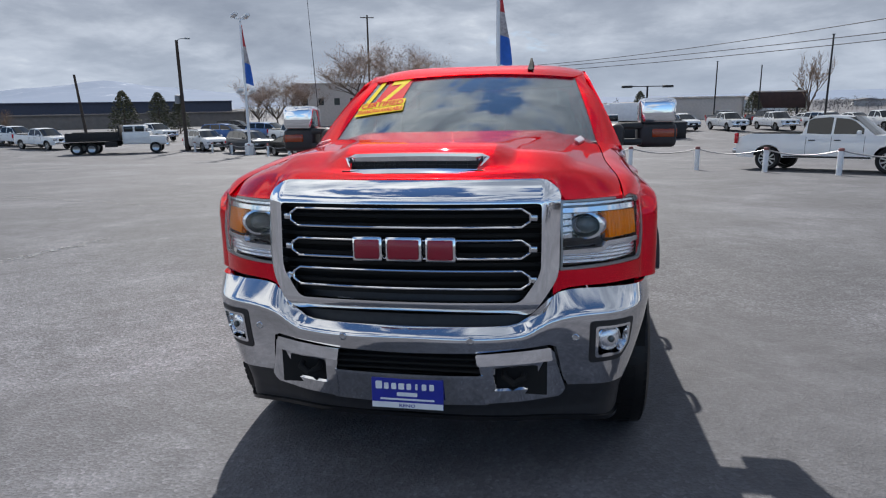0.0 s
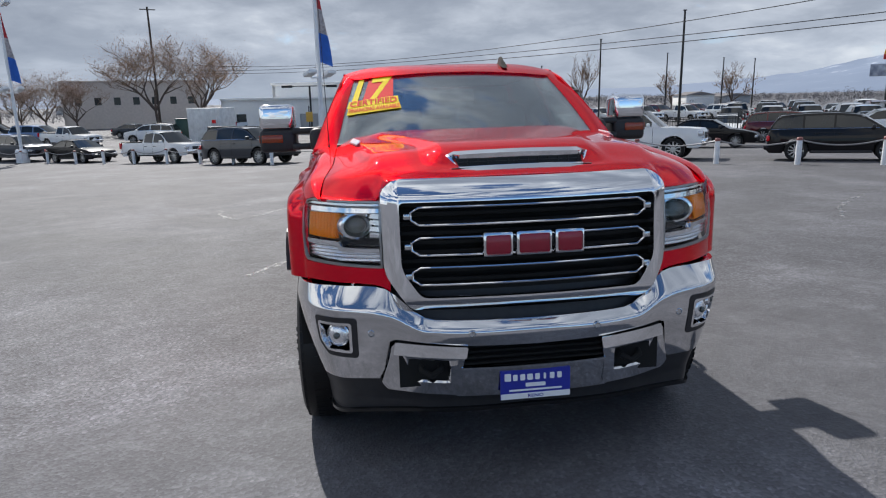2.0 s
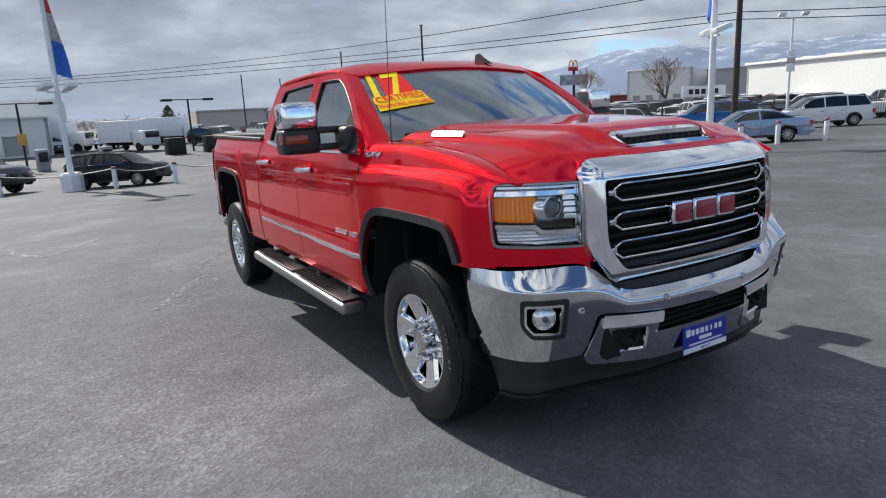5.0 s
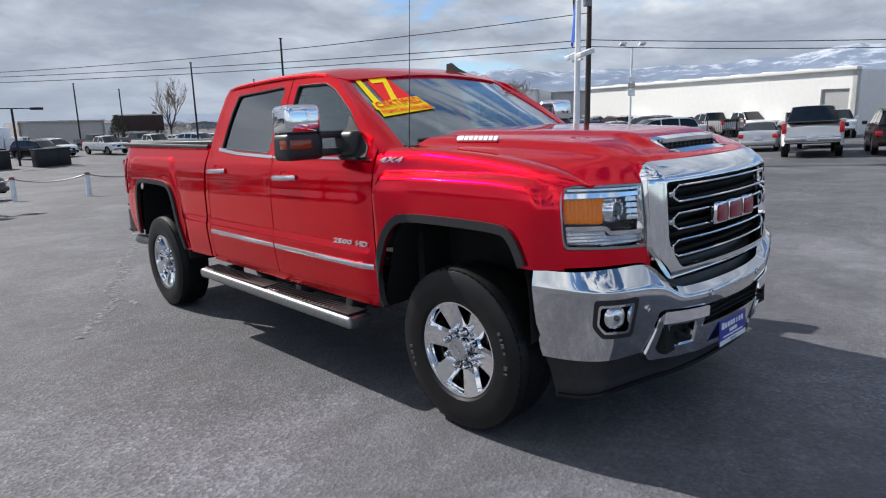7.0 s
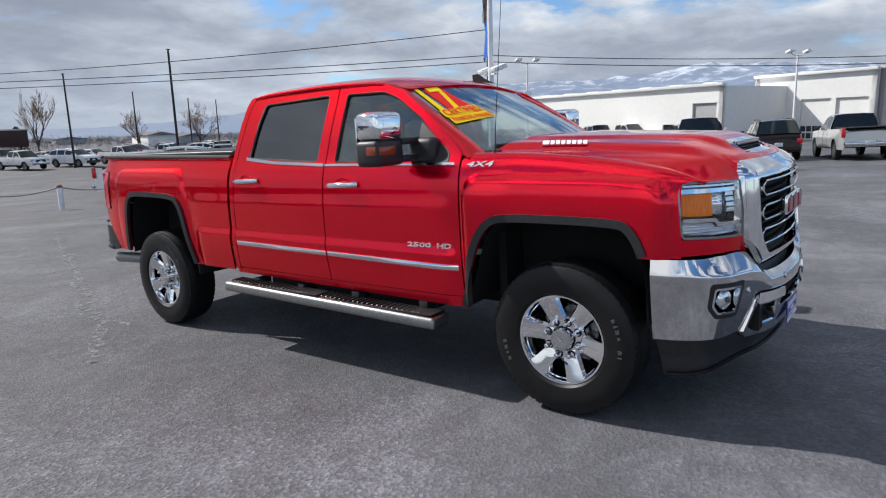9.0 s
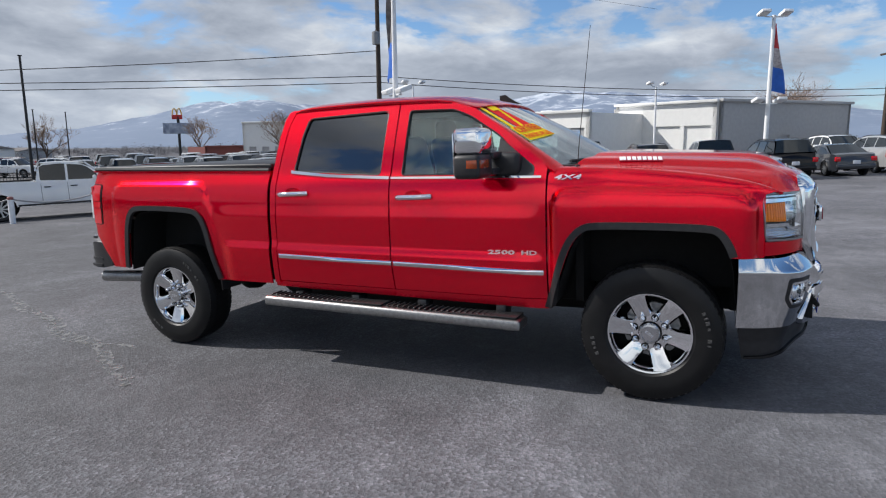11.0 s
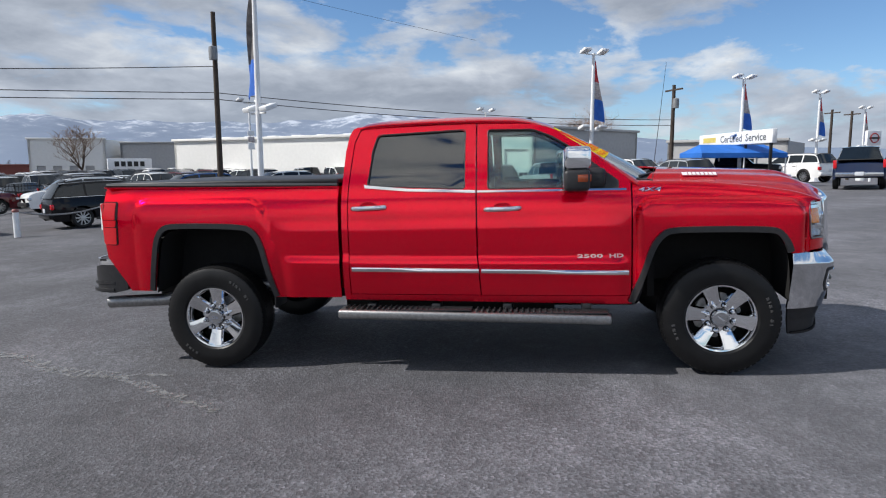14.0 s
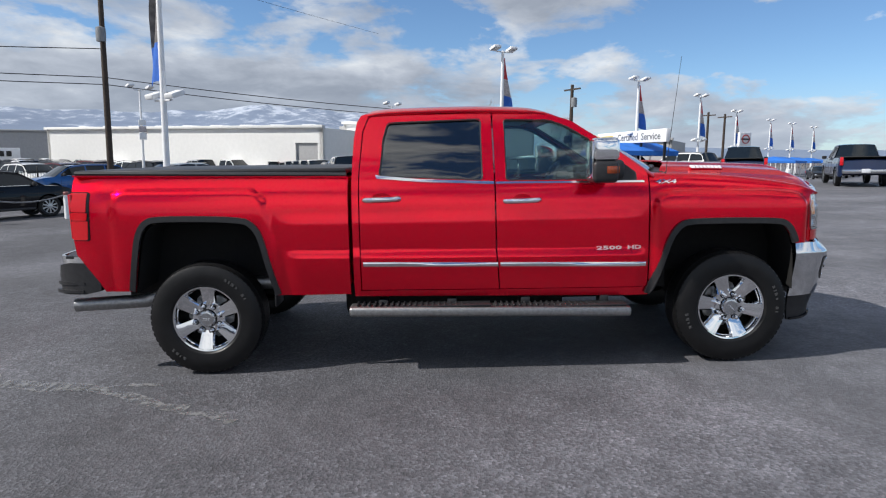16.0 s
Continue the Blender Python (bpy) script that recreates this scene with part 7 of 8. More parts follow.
wall_run("grey_annex", (86.5, 66.0), (88.5, 57.0), 4.6, 14, STUCCO_G, "grey warehouse annex with flat roof")
wall_run("grey_station", (-15.5, 72.5), (-3.0, 72.0), 1.9, 8, STUCCO, "pale stucco station building with flat roof", [(1.5, 2.6, -1.2, 0.4, WIN, "window"), (8.5, 10.5, -1.6, 0.3, SHUTTER, "door")])
wall_run("grey_station_hall", (-10.5, 77.5), (-1.6, 77.0), 3.6, 8, STUCCO, "tall pale hall behind a low station")
wall_run("tan_block", (-43.0, 99.0), (-24.0, 105.0), 5.0, 12, TAN, "tan multi-storey block behind bare trees", [(1.6 + 2.6 * i, 2.5 + 2.6 * i, 1.7, 2.8, WIN, "window") for i in range(7)])
wall_run("dark_warehouse", (-112.0, 88.0), (-66.0, 122.0), 2.7, 20, DARK_WALL, "long dark blue warehouse across the valley")
wall_run("pale_wall", (-100.0, 84.0), (-58.0, 112.0), 0.6, 2, material("brown_block_wall", (0.20, 0.175, 0.155), 0.9, vary=0.12, scale=1.5), "brown block boundary wall before a warehouse")
wall_run("brown_house", (18.0, 112.0), (30.0, 112.5), 1.9, 8, TAN, "low brown houses on the horizon")
wall_run("red_store", (85.0, 90.0), (96.0, 84.5), 1.2, 10, material("red_brown_wall", (0.16, 0.05, 0.045), 0.8, vary=0.1, scale=2), "low red-brown store in the distance")
# brown hoarding on posts
g0 = ground_z(35, 110)
hd = thing("hoarding", "dark brown roadside hoarding with pale top trim", "billboard", pose(34.6, 110, g0, 0, 0, -15))
part("board", box((0, 0, 2.9), (7.4, 0.3, 2.5), 0.03), BROWN_SIGN, hd)
part("top_trim", box((0, 0, 4.25), (7.8, 0.4, 0.22), 0.03), TAN, hd)
for s in (-1, 1):
    part("leg", box((s * 2.6, 0, 0.9), (0.3, 0.3, 1.9)), IRON, hd)
# white billboard sign of a shop
wb = thing("shop_sign", "white shop sign panel with dark lettering bars", "sign", pose(66.0, 50.5, ground_z(66, 50), 0, 0, -40))
part("panel_board", box((0, 0, 2.4), (5.0, 0.25, 1.7), 0.03), ROOF_W, wb)
for i in range(5):
    part("letter_bar", box((-1.5 + i * 0.72, -0.14, 2.6), (0.5, 0.03, 0.6)), IRON, wb)
part("leg", box((0, 0, 0.8), (0.4, 0.2, 1.8)), IRON, wb)

# tall roadside sign: a yellow double arch over a red panel and a hoarding
SIGN_Y = material("sign_yellow", (0.62, 0.36, 0.06), 0.5, vary=0.05, scale=3)
SIGN_R = material("sign_red", (0.45, 0.03, 0.03), 0.5, vary=0.05, scale=3)
HOARD = material("hoarding_print", (0.35, 0.38, 0.44), 0.6, color2=(0.12, 0.15, 0.22), vary=0.2, scale=0.8)
rs = thing("roadside_sign", "tall roadside sign with yellow arches over a hoarding", "sign", pose(117.3, 131.0, ground_z(117, 131), 0, 0, -42))
part("mast", tube([(0, 0, 0), (0, 0, 10.0)], 0.35, 10), IRON, rs)
part("hoarding_board", box((0, 0, 7.1), (7.4, 0.8, 2.7), 0.1), HOARD, rs)
part("red_panel", box((-0.2, 0, 9.9), (2.5, 0.6, 1.1), 0.1), SIGN_R, rs)
for s in (-1, 1):
    part("arch", tube([(-0.2 + s * 0.55 + 0.52 * math.cos(a), 0, 10.3 + 1.7 * math.sin(a)) for a in np.linspace(0.0, math.pi, 15)], 0.15, 8), SIGN_Y, rs)

# ---- blue canopy and the service sign ----
can = thing("canopy_tent", "blue cloth canopy on white metal posts", "canopy", pose(33.0, -9.2, ground_z(33, -9.2), 0, 0, 8))
hw, hl, ez, pz = 1.7, 2.3, 1.82, 2.30
vs = [(-hw, -hl, ez), (hw, -hl, ez), (hw, hl, ez), (-hw, hl, ez), (0, -hl + 0.5, pz), (0, hl - 0.5, pz), (-hw, -hl, ez - 0.25), (hw, -hl, ez - 0.25), (hw, hl, ez - 0.25), (-hw, hl, ez - 0.25)]
vs2 = [(x * 0.985, y * 0.985, z - 0.02) for x, y, z in vs]
fs = [(0, 4, 5, 3), (1, 2, 5, 4), (0, 1, 4), (3, 5, 2), (0, 3, 9, 6), (1, 0, 6, 7), (2, 1, 7, 8), (3, 2, 8, 9)]
part("cloth", (vs + vs2, fs + [tuple(i + 10 for i in f[::-1]) for f in fs]), BLUE_TARP, can, smooth=0)
for x, y in ((-hw, -hl), (hw, -hl), (hw, hl), (-hw, hl), (-hw, 0), (hw, 0)):
    part("post", tube([(x * 0.97, y * 0.97, 0), (x * 0.97, y * 0.97, ez)], 0.035, 8), LAMP_WHITE, can)
for i in range(3):
    x, y = 78 + i * 12, -42 - i * 9
    c = copy_thing(can, on_ground(x, y, 50))
    c.scale = (1.6, 1.5, 1.1)
    tagged(c, "blue cloth canopy of a far dealership")
sa_, sb_ = Vector((38.0, -8.7)), Vector((29.2, -10.2))
sd = (sb_ - sa_).normalized()
sroot = thing("service_sign", "long white fascia sign with grey lettering", "sign", pose(sa_.x, sa_.y, 0, 0, 0, math.degrees(math.atan2(sd.y, sd.x))))
SL = (sb_ - sa_).length
part("fascia", box((SL / 2, 0, 2.83), (SL, 0.25, 0.70), 0.02), ROOF_W, sroot)
for k in range(4):
    part("post", box((0.4 + k * (SL - 0.8) / 3, 0.05, 1.15), (0.12, 0.12, 2.7)), IRON, sroot)
SIGN_GREY = material("sign_letter_grey", (0.10, 0.11, 0.12), 0.5, vary=0.05, scale=5)
for word, at, wide in (("Certified", 0.49, 0.30), ("Service", 0.81, 0.25)):
    lettering("sign_letters", word, 0.42, lambda u, v, l, at=at: (SL * at + u, -0.127 - l, 2.83 + v), SIGN_GREY, sroot, width=SL * wide, lift=0.004)
part("maker_mark", box((SL * 0.17, -0.13, 2.83), (SL * 0.2, 0.02, 0.30)), material("mark_yellow", (0.55, 0.45, 0.12), 0.5, vary=0.1, scale=5), sroot)
rd = thing("round_sign", "square white sign with a red ring mark", "sign", pose(57.7, -27.8, ground_z(57.7, -27.8), 0, 0, -66))
part("sign_board", box((0, 0, 3.9), (1.55, 0.3, 1.3), 0.05), ROOF_W, rd)
part("ring_mark", tube([(0.46 * math.cos(a), -0.18, 3.9 + 0.40 * math.sin(a)) for a in np.linspace(0, 2 * math.pi, 25)[:-1]], 0.05, 6, True), SIGN_R, rd)
part("bar_mark", box((0, -0.18, 3.9), (1.15, 0.06, 0.15)), IRON, rd)
part("mast", tube([(0, 0, 0), (0, 0, 3.4)], 0.10, 8), LAMP_WHITE, rd)

# ---- yard clutter: pumps, box trucks, barrels ----
PUMP = material("pump_grey", (0.30, 0.30, 0.31), 0.5, vary=0.1, scale=6)
for x, y in ((-3.6, 53.0), (0.4, 49.5), (-7.0, 55.0)):
    pm = thing("fuel_pump", "grey fuel pump with a dark front", "fuel pump", on_ground(x, y, 20), group="fuel pumps")
    part("cabinet", box((0, 0, 0.8), (0.8, 0.5, 1.6), 0.05), PUMP, pm)
    part("front_panel", box((0, -0.26, 1.05), (0.62, 0.03, 0.7), 0.01), IRON, pm)
    part("hose", tube([(0.42, 0, 1.3), (0.55, -0.1, 0.7), (0.44, -0.2, 0.5), (0.42, -0.2, 1.1)], 0.025, 6), IRON, pm)
ys = thing("price_sign", "small yellow sign on a dark post", "sign", on_ground(-4.6, 52.5, 10))
part("post", tube([(0, 0, 0), (0, 0, 3.3)], 0.05, 8), IRON, ys)
part("board", box((0, -0.06, 2.4), (0.55, 0.05, 0.8), 0.01), SIGN_Y, ys)
for x, y, a, c in ((4.0, 69.5, 35, "white"), (-2.0, 76.0, 60, "white"), (9.5, 78.0, 60, "white")):
    bt = thing("box_truck", "white delivery box truck parked in a yard", "truck", on_ground(x, y, a), group="box trucks")
    part("cargo_box", box((0, 1.2, 1.95), (2.3, 4.6, 2.1), 0.05), ROOF_W, bt)
    part("cab", box((0, -2.0, 1.25), (2.1, 1.7, 1.5), 0.2, 3), PAINTS["white"], bt)
    part("windshield", box((0, -2.86, 1.60), (1.7, 0.05, 0.6), 0.02), CAR_GLASS, bt)
    part("chassis", box((0, 0.2, 0.7), (1.0, 6.0, 0.25)), DARK, bt)
    for wx in (-0.95, 0.95):
        for wy in (-2.0, 2.2):
            part("wheel", lathe([(0.0005, -0.12), (0.42, -0.12), (0.45, 0.0), (0.42, 0.12), (0.0005, 0.12)], "x", 20, c=(wx, wy, 0.45)), RUBBER, bt)
bn_ = thing("dumpster", "dark green dumpster beside a wall", "dumpster", on_ground(-13.0, 57.0, 20))
part("bin", box((0, 0, 0.8), (1.6, 1.2, 1.5), 0.04), material("dark_green_metal", (0.02, 0.03, 0.028), 0.6, vary=0.2, scale=8), bn_)
part("lid", box((0, 0, 1.6), (1.65, 1.25, 0.1), 0.03), IRON, bn_)
for x, y in ((6.6, 60.2), (9.8, 59.6), (11.0, 60.4)):
    blk = thing("crate", "dark storage crate standing in the yard", "crate", on_ground(x, y, 12), group="yard crates")
    part("crate_body", box((0, 0, 0.7), (1.6, 1.0, 1.4), 0.04), IRON, blk)
    part("crate_lid", box((0, 0, 1.44), (1.7, 1.1, 0.1), 0.02), BLACK, blk)

# ---- trees ----
BARK = material("bare_bark", (0.10, 0.075, 0.06), 0.95, vary=0.25, scale=10, bump=0.3)
TWIG = material("bare_twigs", (0.24, 0.165, 0.115), 0.95, vary=0.3, scale=3)
BUD = material("pale_buds", (0.40, 0.30, 0.25), 0.9, vary=0.35, scale=2)
NEEDLE = material("conifer_needles", (0.085, 0.085, 0.05), 0.9, vary=0.4, scale=4)


def bare_tree(x, y, h, spread, seed, buds=500, twigs=True, label="bare brown deciduous tree in late winter"):
    r = random.Random(seed)
    root = thing("tree", label, "tree", on_ground(x, y), group="bare trees")
    wood, fine, tips = bmesh.new(), bmesh.new(), []

    def grow(p, d, length, rad, depth):
        pts = [p]
        q = p.copy()
        for _ in range(3):
            d = (d + Vector((r.uniform(-1, 1), r.uniform(-1, 1), r.uniform(-0.4, 0.7))) * 0.16).normalized()
            q = q + d * (length / 3)
            pts.append(q.copy())
        rad = max(rad, h * 0.0016)
        tube(pts, (rad, max(rad * 0.6, h * 0.0013)), 6 if depth < 2 else 4 if depth < 4 else 3, False, wood if depth < 3 else fine)
        if depth >= 6:
            tips.append(q)
            return
        for k in range(r.choice((2, 3, 3)) if depth else 5):
            a = r.uniform(0, 2 * math.pi)
            out = Vector((math.cos(a), math.sin(a), r.uniform(-0.15, 0.8) if depth else r.uniform(0.2, 1.1))) * spread
            reach = length * r.uniform(0.6, 0.85) if depth else h * r.uniform(0.20, 0.27)
            grow(pts[r.choice((1, 2, 3, 3))] if depth else q, (d + out).normalized(), reach, rad * 0.56, depth + 1)

    grow(Vector((0, 0, -0.2)), Vector((0, 0, 1)), h * 0.20, h * 0.019, 0)
    part("trunk", wood, BARK, root)
    tagged(part("twig_mass", fine, TWIG, root, smooth=0), kind="stuff")
    cb = bmesh.new()
    for _ in range(buds):
        c = r.choice(tips) + Vector((r.gauss(0, 1), r.gauss(0, 1), r.gauss(0, 1))) * h * 0.034
        s = h * r.uniform(0.0012, 0.0032)
        vs = [cb.verts.new(c + Vector((r.uniform(-1, 1), r.uniform(-1, 1), r.uniform(-1, 1))) * s * 1.6) for _ in range(4)]
        for f in ((0, 1, 2), (0, 2, 3), (0, 3, 1), (1, 3, 2)):
            cb.faces.new([vs[k] for k in f])
    part("crown", cb, BUD, root, smooth=0)
    return root


def conifer(x, y, h, seed):
    r = random.Random(seed)
    root = thing("conifer", "dark olive evergreen tree with loose boughs", "tree", on_ground(x, y), group="evergreens")
    part("trunk", tube([(0, 0, 0), (0, 0, h * 0.95)], (h * 0.025, 0.02), 8), BARK, root)
    bm = bmesh.new()
    for _ in range(1500):
        t = r.random() ** 0.8
        z = h * lerp(0.12, 1.0, t)
        rad = h * 0.40 * (1 - t) ** 0.6 * r.uniform(0.35, 1.1) + 0.05
        a = r.uniform(0, 2 * math.pi)
        c = Vector((rad * math.cos(a), rad * math.sin(a), z - rad * 0.25))
        s = h * r.uniform(0.012, 0.030)
        vs = [bm.verts.new(c + Vector((r.uniform(-1, 1), r.uniform(-1, 1), r.uniform(-0.7, 0.7))) * s * 1.5) for _ in range(4)]
        for f in ((0, 1, 2), (0, 2, 3), (0, 3, 1), (1, 3, 2)):
            bm.faces.new([vs[k] for k in f])
    part("crown", bm, NEEDLE, root, smooth=0)
    return root


bare_tree(-24.2, 79.4, 14.5, 1.35, 1, 14000)
bare_tree(-19.8, 80.5, 13.5, 1.3, 2, 13000)
bare_tree(-38.0, 82.0, 9.2, 1.4, 3, 12000)
bare_tree(-33.5, 80.0, 8.8, 1.4, 4, 12000)
bare_tree(-42.5, 85.0, 8.8, 1.4, 5, 10000)
bare_tree(33.5, 94.0, 9.5, 0.5, 6, 500)
bare_tree(74.0, 63.0, 10.5, 0.8, 7, 300)
bare_tree(90.0, 96.0, 10.0, 0.9, 8, 700)
bare_tree(60.0, 98.0, 9.0, 0.9, 9, 700)
bare_tree(52.0, 102.0, 8.0, 0.9, 10, 700)
bare_tree(-66.0, 66.0, 4.2, 1.0, 11, 500)
bare_tree(98.0, 78.0, 6.0, 0.9, 12, 200)
bare_tree(96.0, -6.5, 12.5, 0.9, 15, 5000, label="pale budding tree rising behind a grey hall")
for i, (x, y, h) in enumerate(((-55.4, 73.5, 5.6), (-51.8, 75.6, 5.4), (-49.5, 76.5, 4.2), (27.5, 98, 4.2), (12.5, 104, 4.6), (40, 118, 4.8))):
    conifer(x, y, h, 20 + i)

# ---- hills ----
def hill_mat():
    m = bpy.data.materials.new("hazy_snowy_hills")
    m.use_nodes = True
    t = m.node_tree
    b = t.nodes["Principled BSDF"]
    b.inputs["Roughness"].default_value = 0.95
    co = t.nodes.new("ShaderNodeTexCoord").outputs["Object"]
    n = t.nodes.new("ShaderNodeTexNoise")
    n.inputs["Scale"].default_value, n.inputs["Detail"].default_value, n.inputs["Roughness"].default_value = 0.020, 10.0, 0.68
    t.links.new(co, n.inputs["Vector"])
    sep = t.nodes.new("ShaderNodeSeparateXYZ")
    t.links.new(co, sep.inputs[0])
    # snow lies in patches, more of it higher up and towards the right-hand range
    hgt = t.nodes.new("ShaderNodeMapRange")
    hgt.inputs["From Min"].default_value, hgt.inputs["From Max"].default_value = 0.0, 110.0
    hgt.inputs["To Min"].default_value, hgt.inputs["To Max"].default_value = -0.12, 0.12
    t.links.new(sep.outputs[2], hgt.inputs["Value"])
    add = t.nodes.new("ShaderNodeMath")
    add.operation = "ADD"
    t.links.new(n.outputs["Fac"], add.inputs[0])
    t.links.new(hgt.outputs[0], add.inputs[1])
    # the blue haze of distance is mixed into these rock and snow colours
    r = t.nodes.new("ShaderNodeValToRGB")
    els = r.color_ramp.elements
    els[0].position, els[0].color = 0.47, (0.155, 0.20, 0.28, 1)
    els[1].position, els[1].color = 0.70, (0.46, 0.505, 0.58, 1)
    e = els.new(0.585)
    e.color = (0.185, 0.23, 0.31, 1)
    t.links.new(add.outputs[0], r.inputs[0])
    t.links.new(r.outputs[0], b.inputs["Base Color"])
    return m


SKYLINE = [(-75, 0.6), (-60, 0.9), (-50, 1.2), (-44, 1.35), (-37, 2.15), (-31, 1.5), (-27, 1.1), (-22, 0.5), (-10, 0.4), (5, 0.4), (18, 0.5), (28, 0.8), (36, 1.5), (42, 2.7), (47, 3.8), (52, 3.5), (57, 3.3), (63, 3.4), (70, 3.75), (76, 4.2), (84, 3.7), (92, 2.9), (100, 1.9), (112, 1.1), (130, 0.9), (150, 0.8)]
vs, fs = [], []
AZ = np.linspace(-75, 150, 300)
ROWS_H = 16
for i, az in enumerate(AZ):
    el = hermite(SKYLINE, float(az))
    for j in range(ROWS_H):
        t = j / (ROWS_H - 1)
        dist = lerp(1150, 1700, t)
        jag = 0.16 * noise.noise(Vector((az * 0.22, t * 3, 0))) + 0.07 * noise.noise(Vector((az * 0.8, t * 7, 3)))
        z = dist * math.tan(radians(el * t ** 0.8 * (1 + jag * (0.3 + 0.7 * t)))) - 3 * (1 - t)
        a = radians(float(az))
        wob = 30 * noise.noise(Vector((az * 0.3, t * 5, 7)))
        vs.append(((dist + wob) * math.sin(a), (dist + wob) * math.cos(a), z))
        if i and j:
            p = i * ROWS_H + j
            fs.append((p - ROWS_H - 1, p - 1, p, p - ROWS_H))
tagged(part("backdrop", (vs, fs), hill_mat(), None, smooth=60), "distant hills with patches of snow, blue haze in their colour", "hills", kind="structure")

# ---- yard things behind the front row ----
TOILET_GREEN = material("dark_green_plastic", (0.012, 0.045, 0.040), 0.55, vary=0.15, scale=6, bump=0.1, bump_scale=20)
CRATE_WHITE = material("white_ribbed_steel", (0.70, 0.70, 0.69), 0.55, vary=0.12, scale=3, big=0.12, big_scale=0.8)
loo = thing("portable_toilet", "dark green plastic portable toilet by the yard", "portable toilet", on_ground(-17.5, 63.0, 20))
part("cabin", box((0, 0, 1.05), (1.12, 1.15, 1.98), 0.04, 2), TOILET_GREEN, loo)
part("roof", box((0, 0, 2.11), (1.18, 1.20, 0.16), 0.07, 3), TOILET_GREEN, loo)
part("door", box((0, -0.585, 1.06), (0.78, 0.03, 1.78), 0.02), TOILET_GREEN, loo)
part("skid", box((0, 0, 0.04), (1.2, 1.25, 0.10), 0.01), DARK, loo)
crate = thing("storage_container", "white ribbed steel storage container", "container", on_ground(-14.1, 60.2, -25))
part("shell", box((0, 0, 1.66), (3.5, 2.4, 3.1), 0.03), CRATE_WHITE, crate)
for k in range(15):
    part("rib", box((-1.6 + 3.2 * k / 14, -1.21, 1.66), (0.10, 0.04, 2.9), 0.012), CRATE_WHITE, crate)
part("rail", box((0, -1.215, 0.16), (3.5, 0.06, 0.14), 0.01), CRATE_WHITE, crate)
part("notice", box((1.15, -1.245, 2.0), (0.42, 0.02, 0.30), 0.004), STICK_RED, crate, "red and white notice board")

# ---- the wooded valley town on the horizon ----
WOODS = material("far_bare_woods", (0.11, 0.105, 0.115), 0.95, color2=(0.18, 0.165, 0.16), vary=0.3, scale=0.06)
rw = random.Random(77)
vs, fs = [], []
for _ in range(9000):
    az, dist = radians(rw.uniform(-50, 125)), rw.uniform(150, 430)
    if rw.random() < 0.35 and dist < 200:
        continue
    x, y, h = dist * math.sin(az), dist * math.cos(az), rw.uniform(1.0, 3.0) * (0.6 + dist / 650) * (1.5 if rw.random() < 0.06 else 1.0)
    w = h * rw.uniform(0.5, 1.3)
    base = ground_z(x, y) - 0.3
    b = len(vs)
    vs += [Vector((x - 0.03 * h, y, base)), Vector((x + 0.03 * h, y, base)), Vector((x, y, base + h * 0.8))]
    fs.append((b, b + 1, b + 2))
    for k in range(26):
        up_t = rw.uniform(0.05, 0.95)
        wide = w * 0.42 * (1.1 - 0.8 * up_t)
        q = Vector((x + rw.gauss(0, 1) * wide, y + rw.gauss(0, 1) * wide, h * up_t + base))
        sz = rw.uniform(0.035, 0.10) * h
        b = len(vs)
        vs += [q + Vector((rw.uniform(-1, 1), rw.uniform(-1, 1), rw.uniform(-1.4, 1.4))) * sz for _ in range(3)]
        fs.append((b, b + 1, b + 2))
tagged(part("far_woods", (vs, fs), WOODS, None, smooth=0), "grey-brown bare woods across the valley", "woods", kind="stuff")
for k in range(16):
    az, dist = radians(rw.uniform(-45, 70)), rw.uniform(170, 320)
    x, y = dist * math.sin(az), dist * math.cos(az)
    if -40 < x < 10 and y < 130:
        continue
    hs = thing("far_house", "pale low building in the distant town", "building", on_ground(x, y, rw.uniform(0, 180)), group="far town")
    w, d, h = rw.uniform(8, 18), rw.uniform(6, 10), rw.uniform(2.0, 3.2)
    part("house_body", box((0, 0, h / 2), (w, d, h), 0.05), rw.choice((STUCCO, STUCCO_G, TAN)), hs)
    part("roof", ([(-w / 2 - 0.4, -d / 2 - 0.4, h), (w / 2 + 0.4, -d / 2 - 0.4, h), (w / 2 + 0.4, d / 2 + 0.4, h), (-w / 2 - 0.4, d / 2 + 0.4, h), (-w / 2, 0, h + 0.8), (w / 2, 0, h + 0.8)], [(0, 1, 5, 4), (2, 3, 4, 5), (0, 4, 3), (1, 2, 5), (3, 2, 1, 0)]), ROOF_FAR, hs, smooth=0)

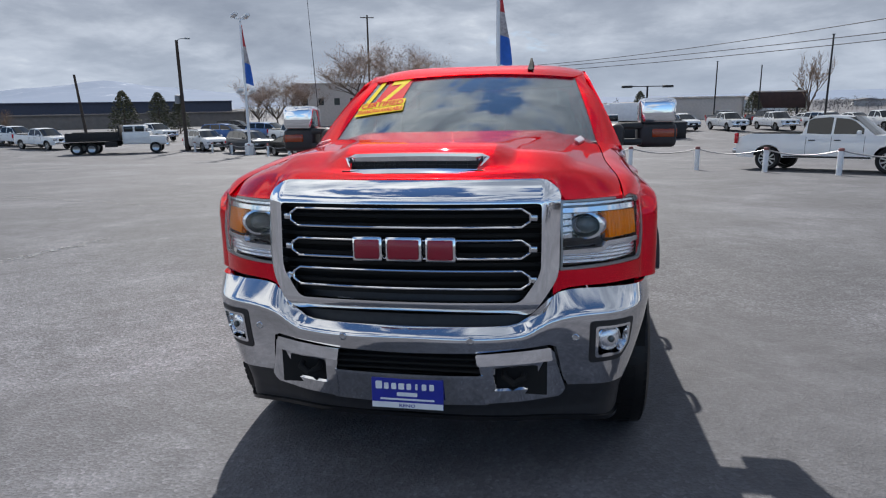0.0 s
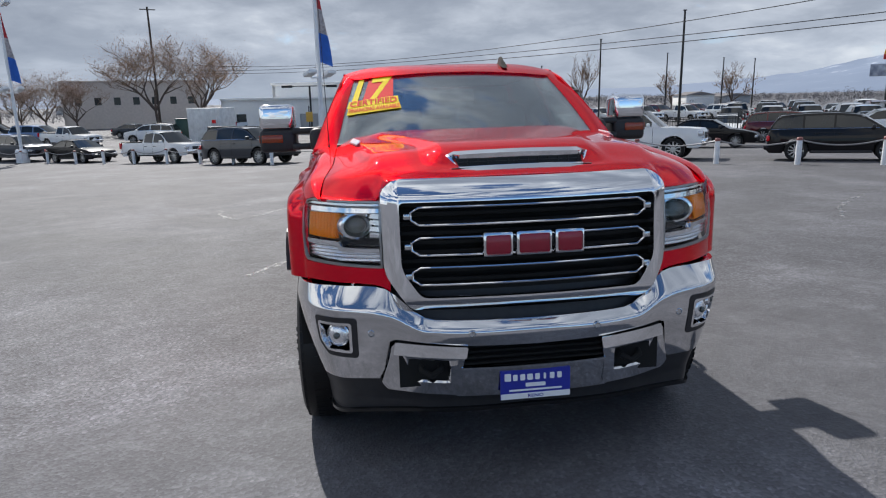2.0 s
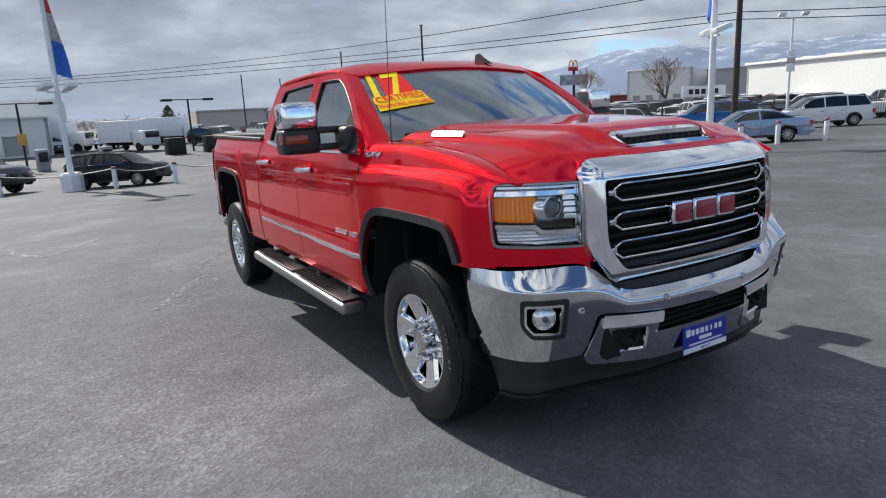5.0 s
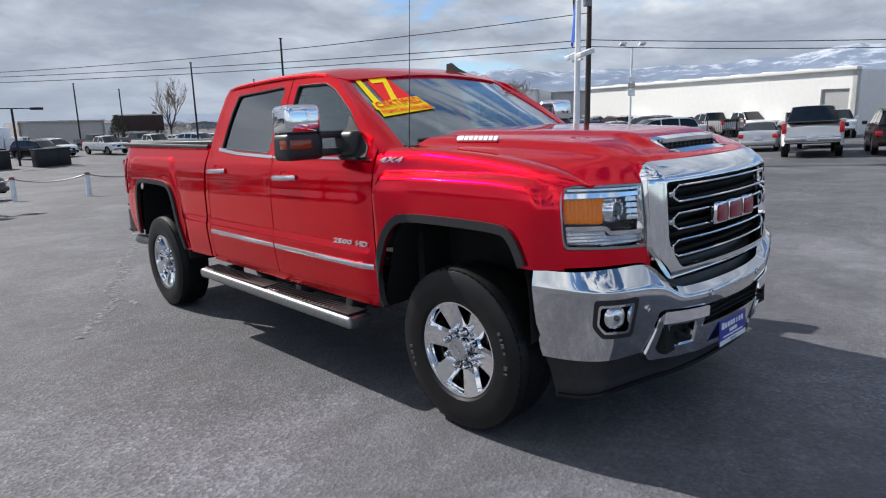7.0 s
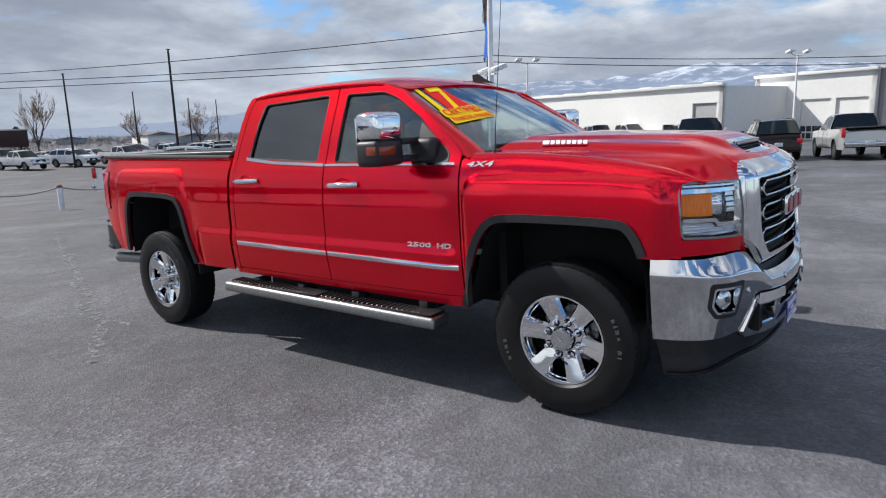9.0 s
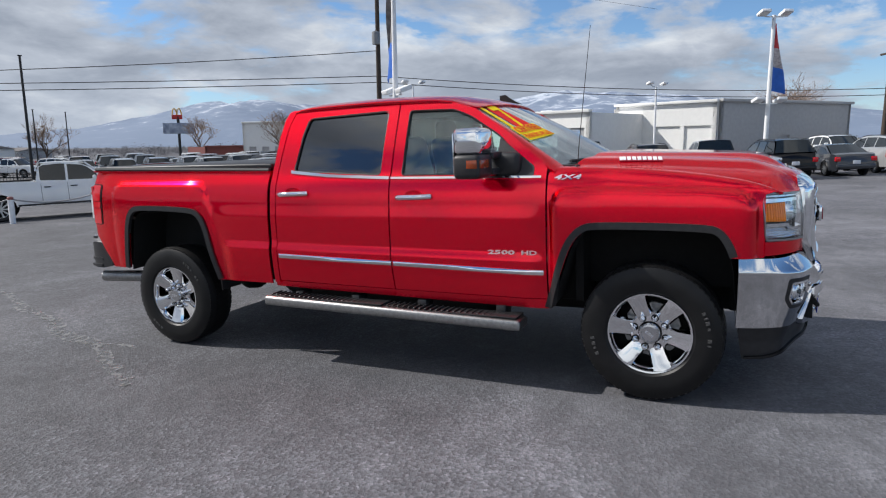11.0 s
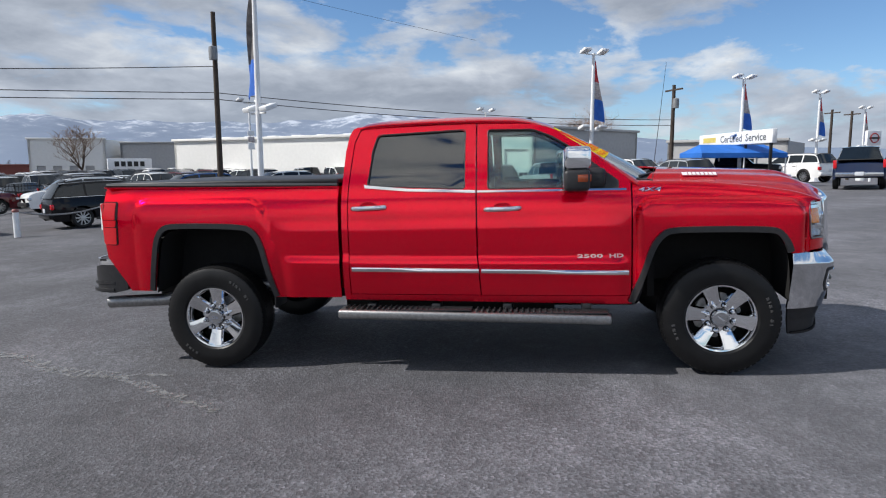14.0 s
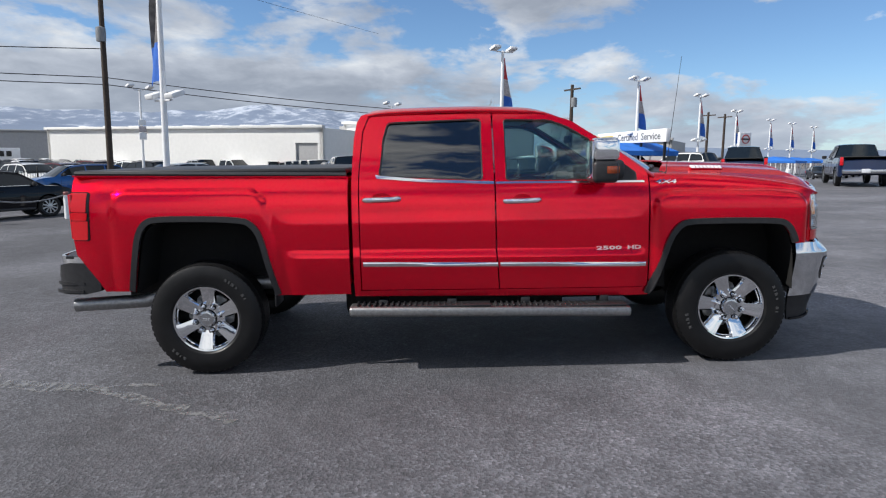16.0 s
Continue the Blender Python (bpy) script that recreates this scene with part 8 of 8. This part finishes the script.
# ---- pale cracks and dark patches on the asphalt ----
SEAL = material("pale_crack_filler", (0.24, 0.238, 0.236), 0.40, vary=0.3, scale=14, spec=0.6)
st_ = SEAL.node_tree
nz, rp = st_.nodes.new("ShaderNodeTexNoise"), st_.nodes.new("ShaderNodeMapRange")
nz.inputs["Scale"].default_value, nz.inputs["Detail"].default_value = 16.0, 8.0
for key, value in (("From Min", 0.38), ("From Max", 0.62), ("To Min", 0.0), ("To Max", 0.70)):
    rp.inputs[key].default_value = value
st_.links.new(st_.nodes.new("ShaderNodeTexCoord").outputs["Object"], nz.inputs["Vector"])
st_.links.new(nz.outputs["Fac"], rp.inputs["Value"])
st_.links.new(rp.outputs[0], st_.nodes["Principled BSDF"].inputs["Alpha"])


def ribbon(pts, w, mat, seed):
    r = random.Random(seed)
    fine = refine(pts, 3)
    vs, fs = [], []
    for i, (x, y) in enumerate(fine):
        a, c = fine[max(0, i - 1)], fine[min(len(fine) - 1, i + 1)]
        tx, ty = c[0] - a[0], c[1] - a[1]
        n = math.hypot(tx, ty) or 1
        k = 0.6 * w * r.uniform(0.35, 1.0) * (0.3 + 0.7 * math.sin(math.pi * i / (len(fine) - 1)))
        ox, oy = r.uniform(-0.4, 0.4) * w, r.uniform(-0.4, 0.4) * w
        for s in (-1, 1):
            px, py = x + ox - s * ty / n * k, y + oy + s * tx / n * k
            vs.append((px, py, ground_z(px, py) + 0.006))
        if i:
            fs.append((2 * i - 2, 2 * i - 1, 2 * i + 1, 2 * i))
    return tagged(part("pavement_crack", (vs, fs), mat, ground, smooth=60), "pale filled crack in the asphalt")


ribbon([(-6.4, 2.4), (-6.25, 3.3), (-6.2, 3.9), (-6.07, 4.5), (-6.03, 5.1)], 0.26, SEAL, 1)
ribbon([(-16.0, 12.0), (-14.2, 11.5), (-11.4, 10.7), (-8.4, 9.4)], 0.26, SEAL, 2)
ribbon([(2.2, 14.1), (0.4, 9.2), (-0.75, 6.2), (-1.45, 4.3), (-1.9, 3.4)], 0.16, SEAL, 4)
ribbon([(-3.6, 10.2), (-3.0, 7.8), (-2.5, 8.5), (-1.9, 9.7)], 0.13, SEAL, 5)
ribbon([(-0.6, 6.7), (-0.8, 5.9), (-1.3, 5.0), (-1.2, 4.2)], 0.10, SEAL, 6)
ribbon([(8.95, 7.74), (8.07, 7.04), (7.14, 6.26), (6.25, 5.04)], 0.12, SEAL, 10)
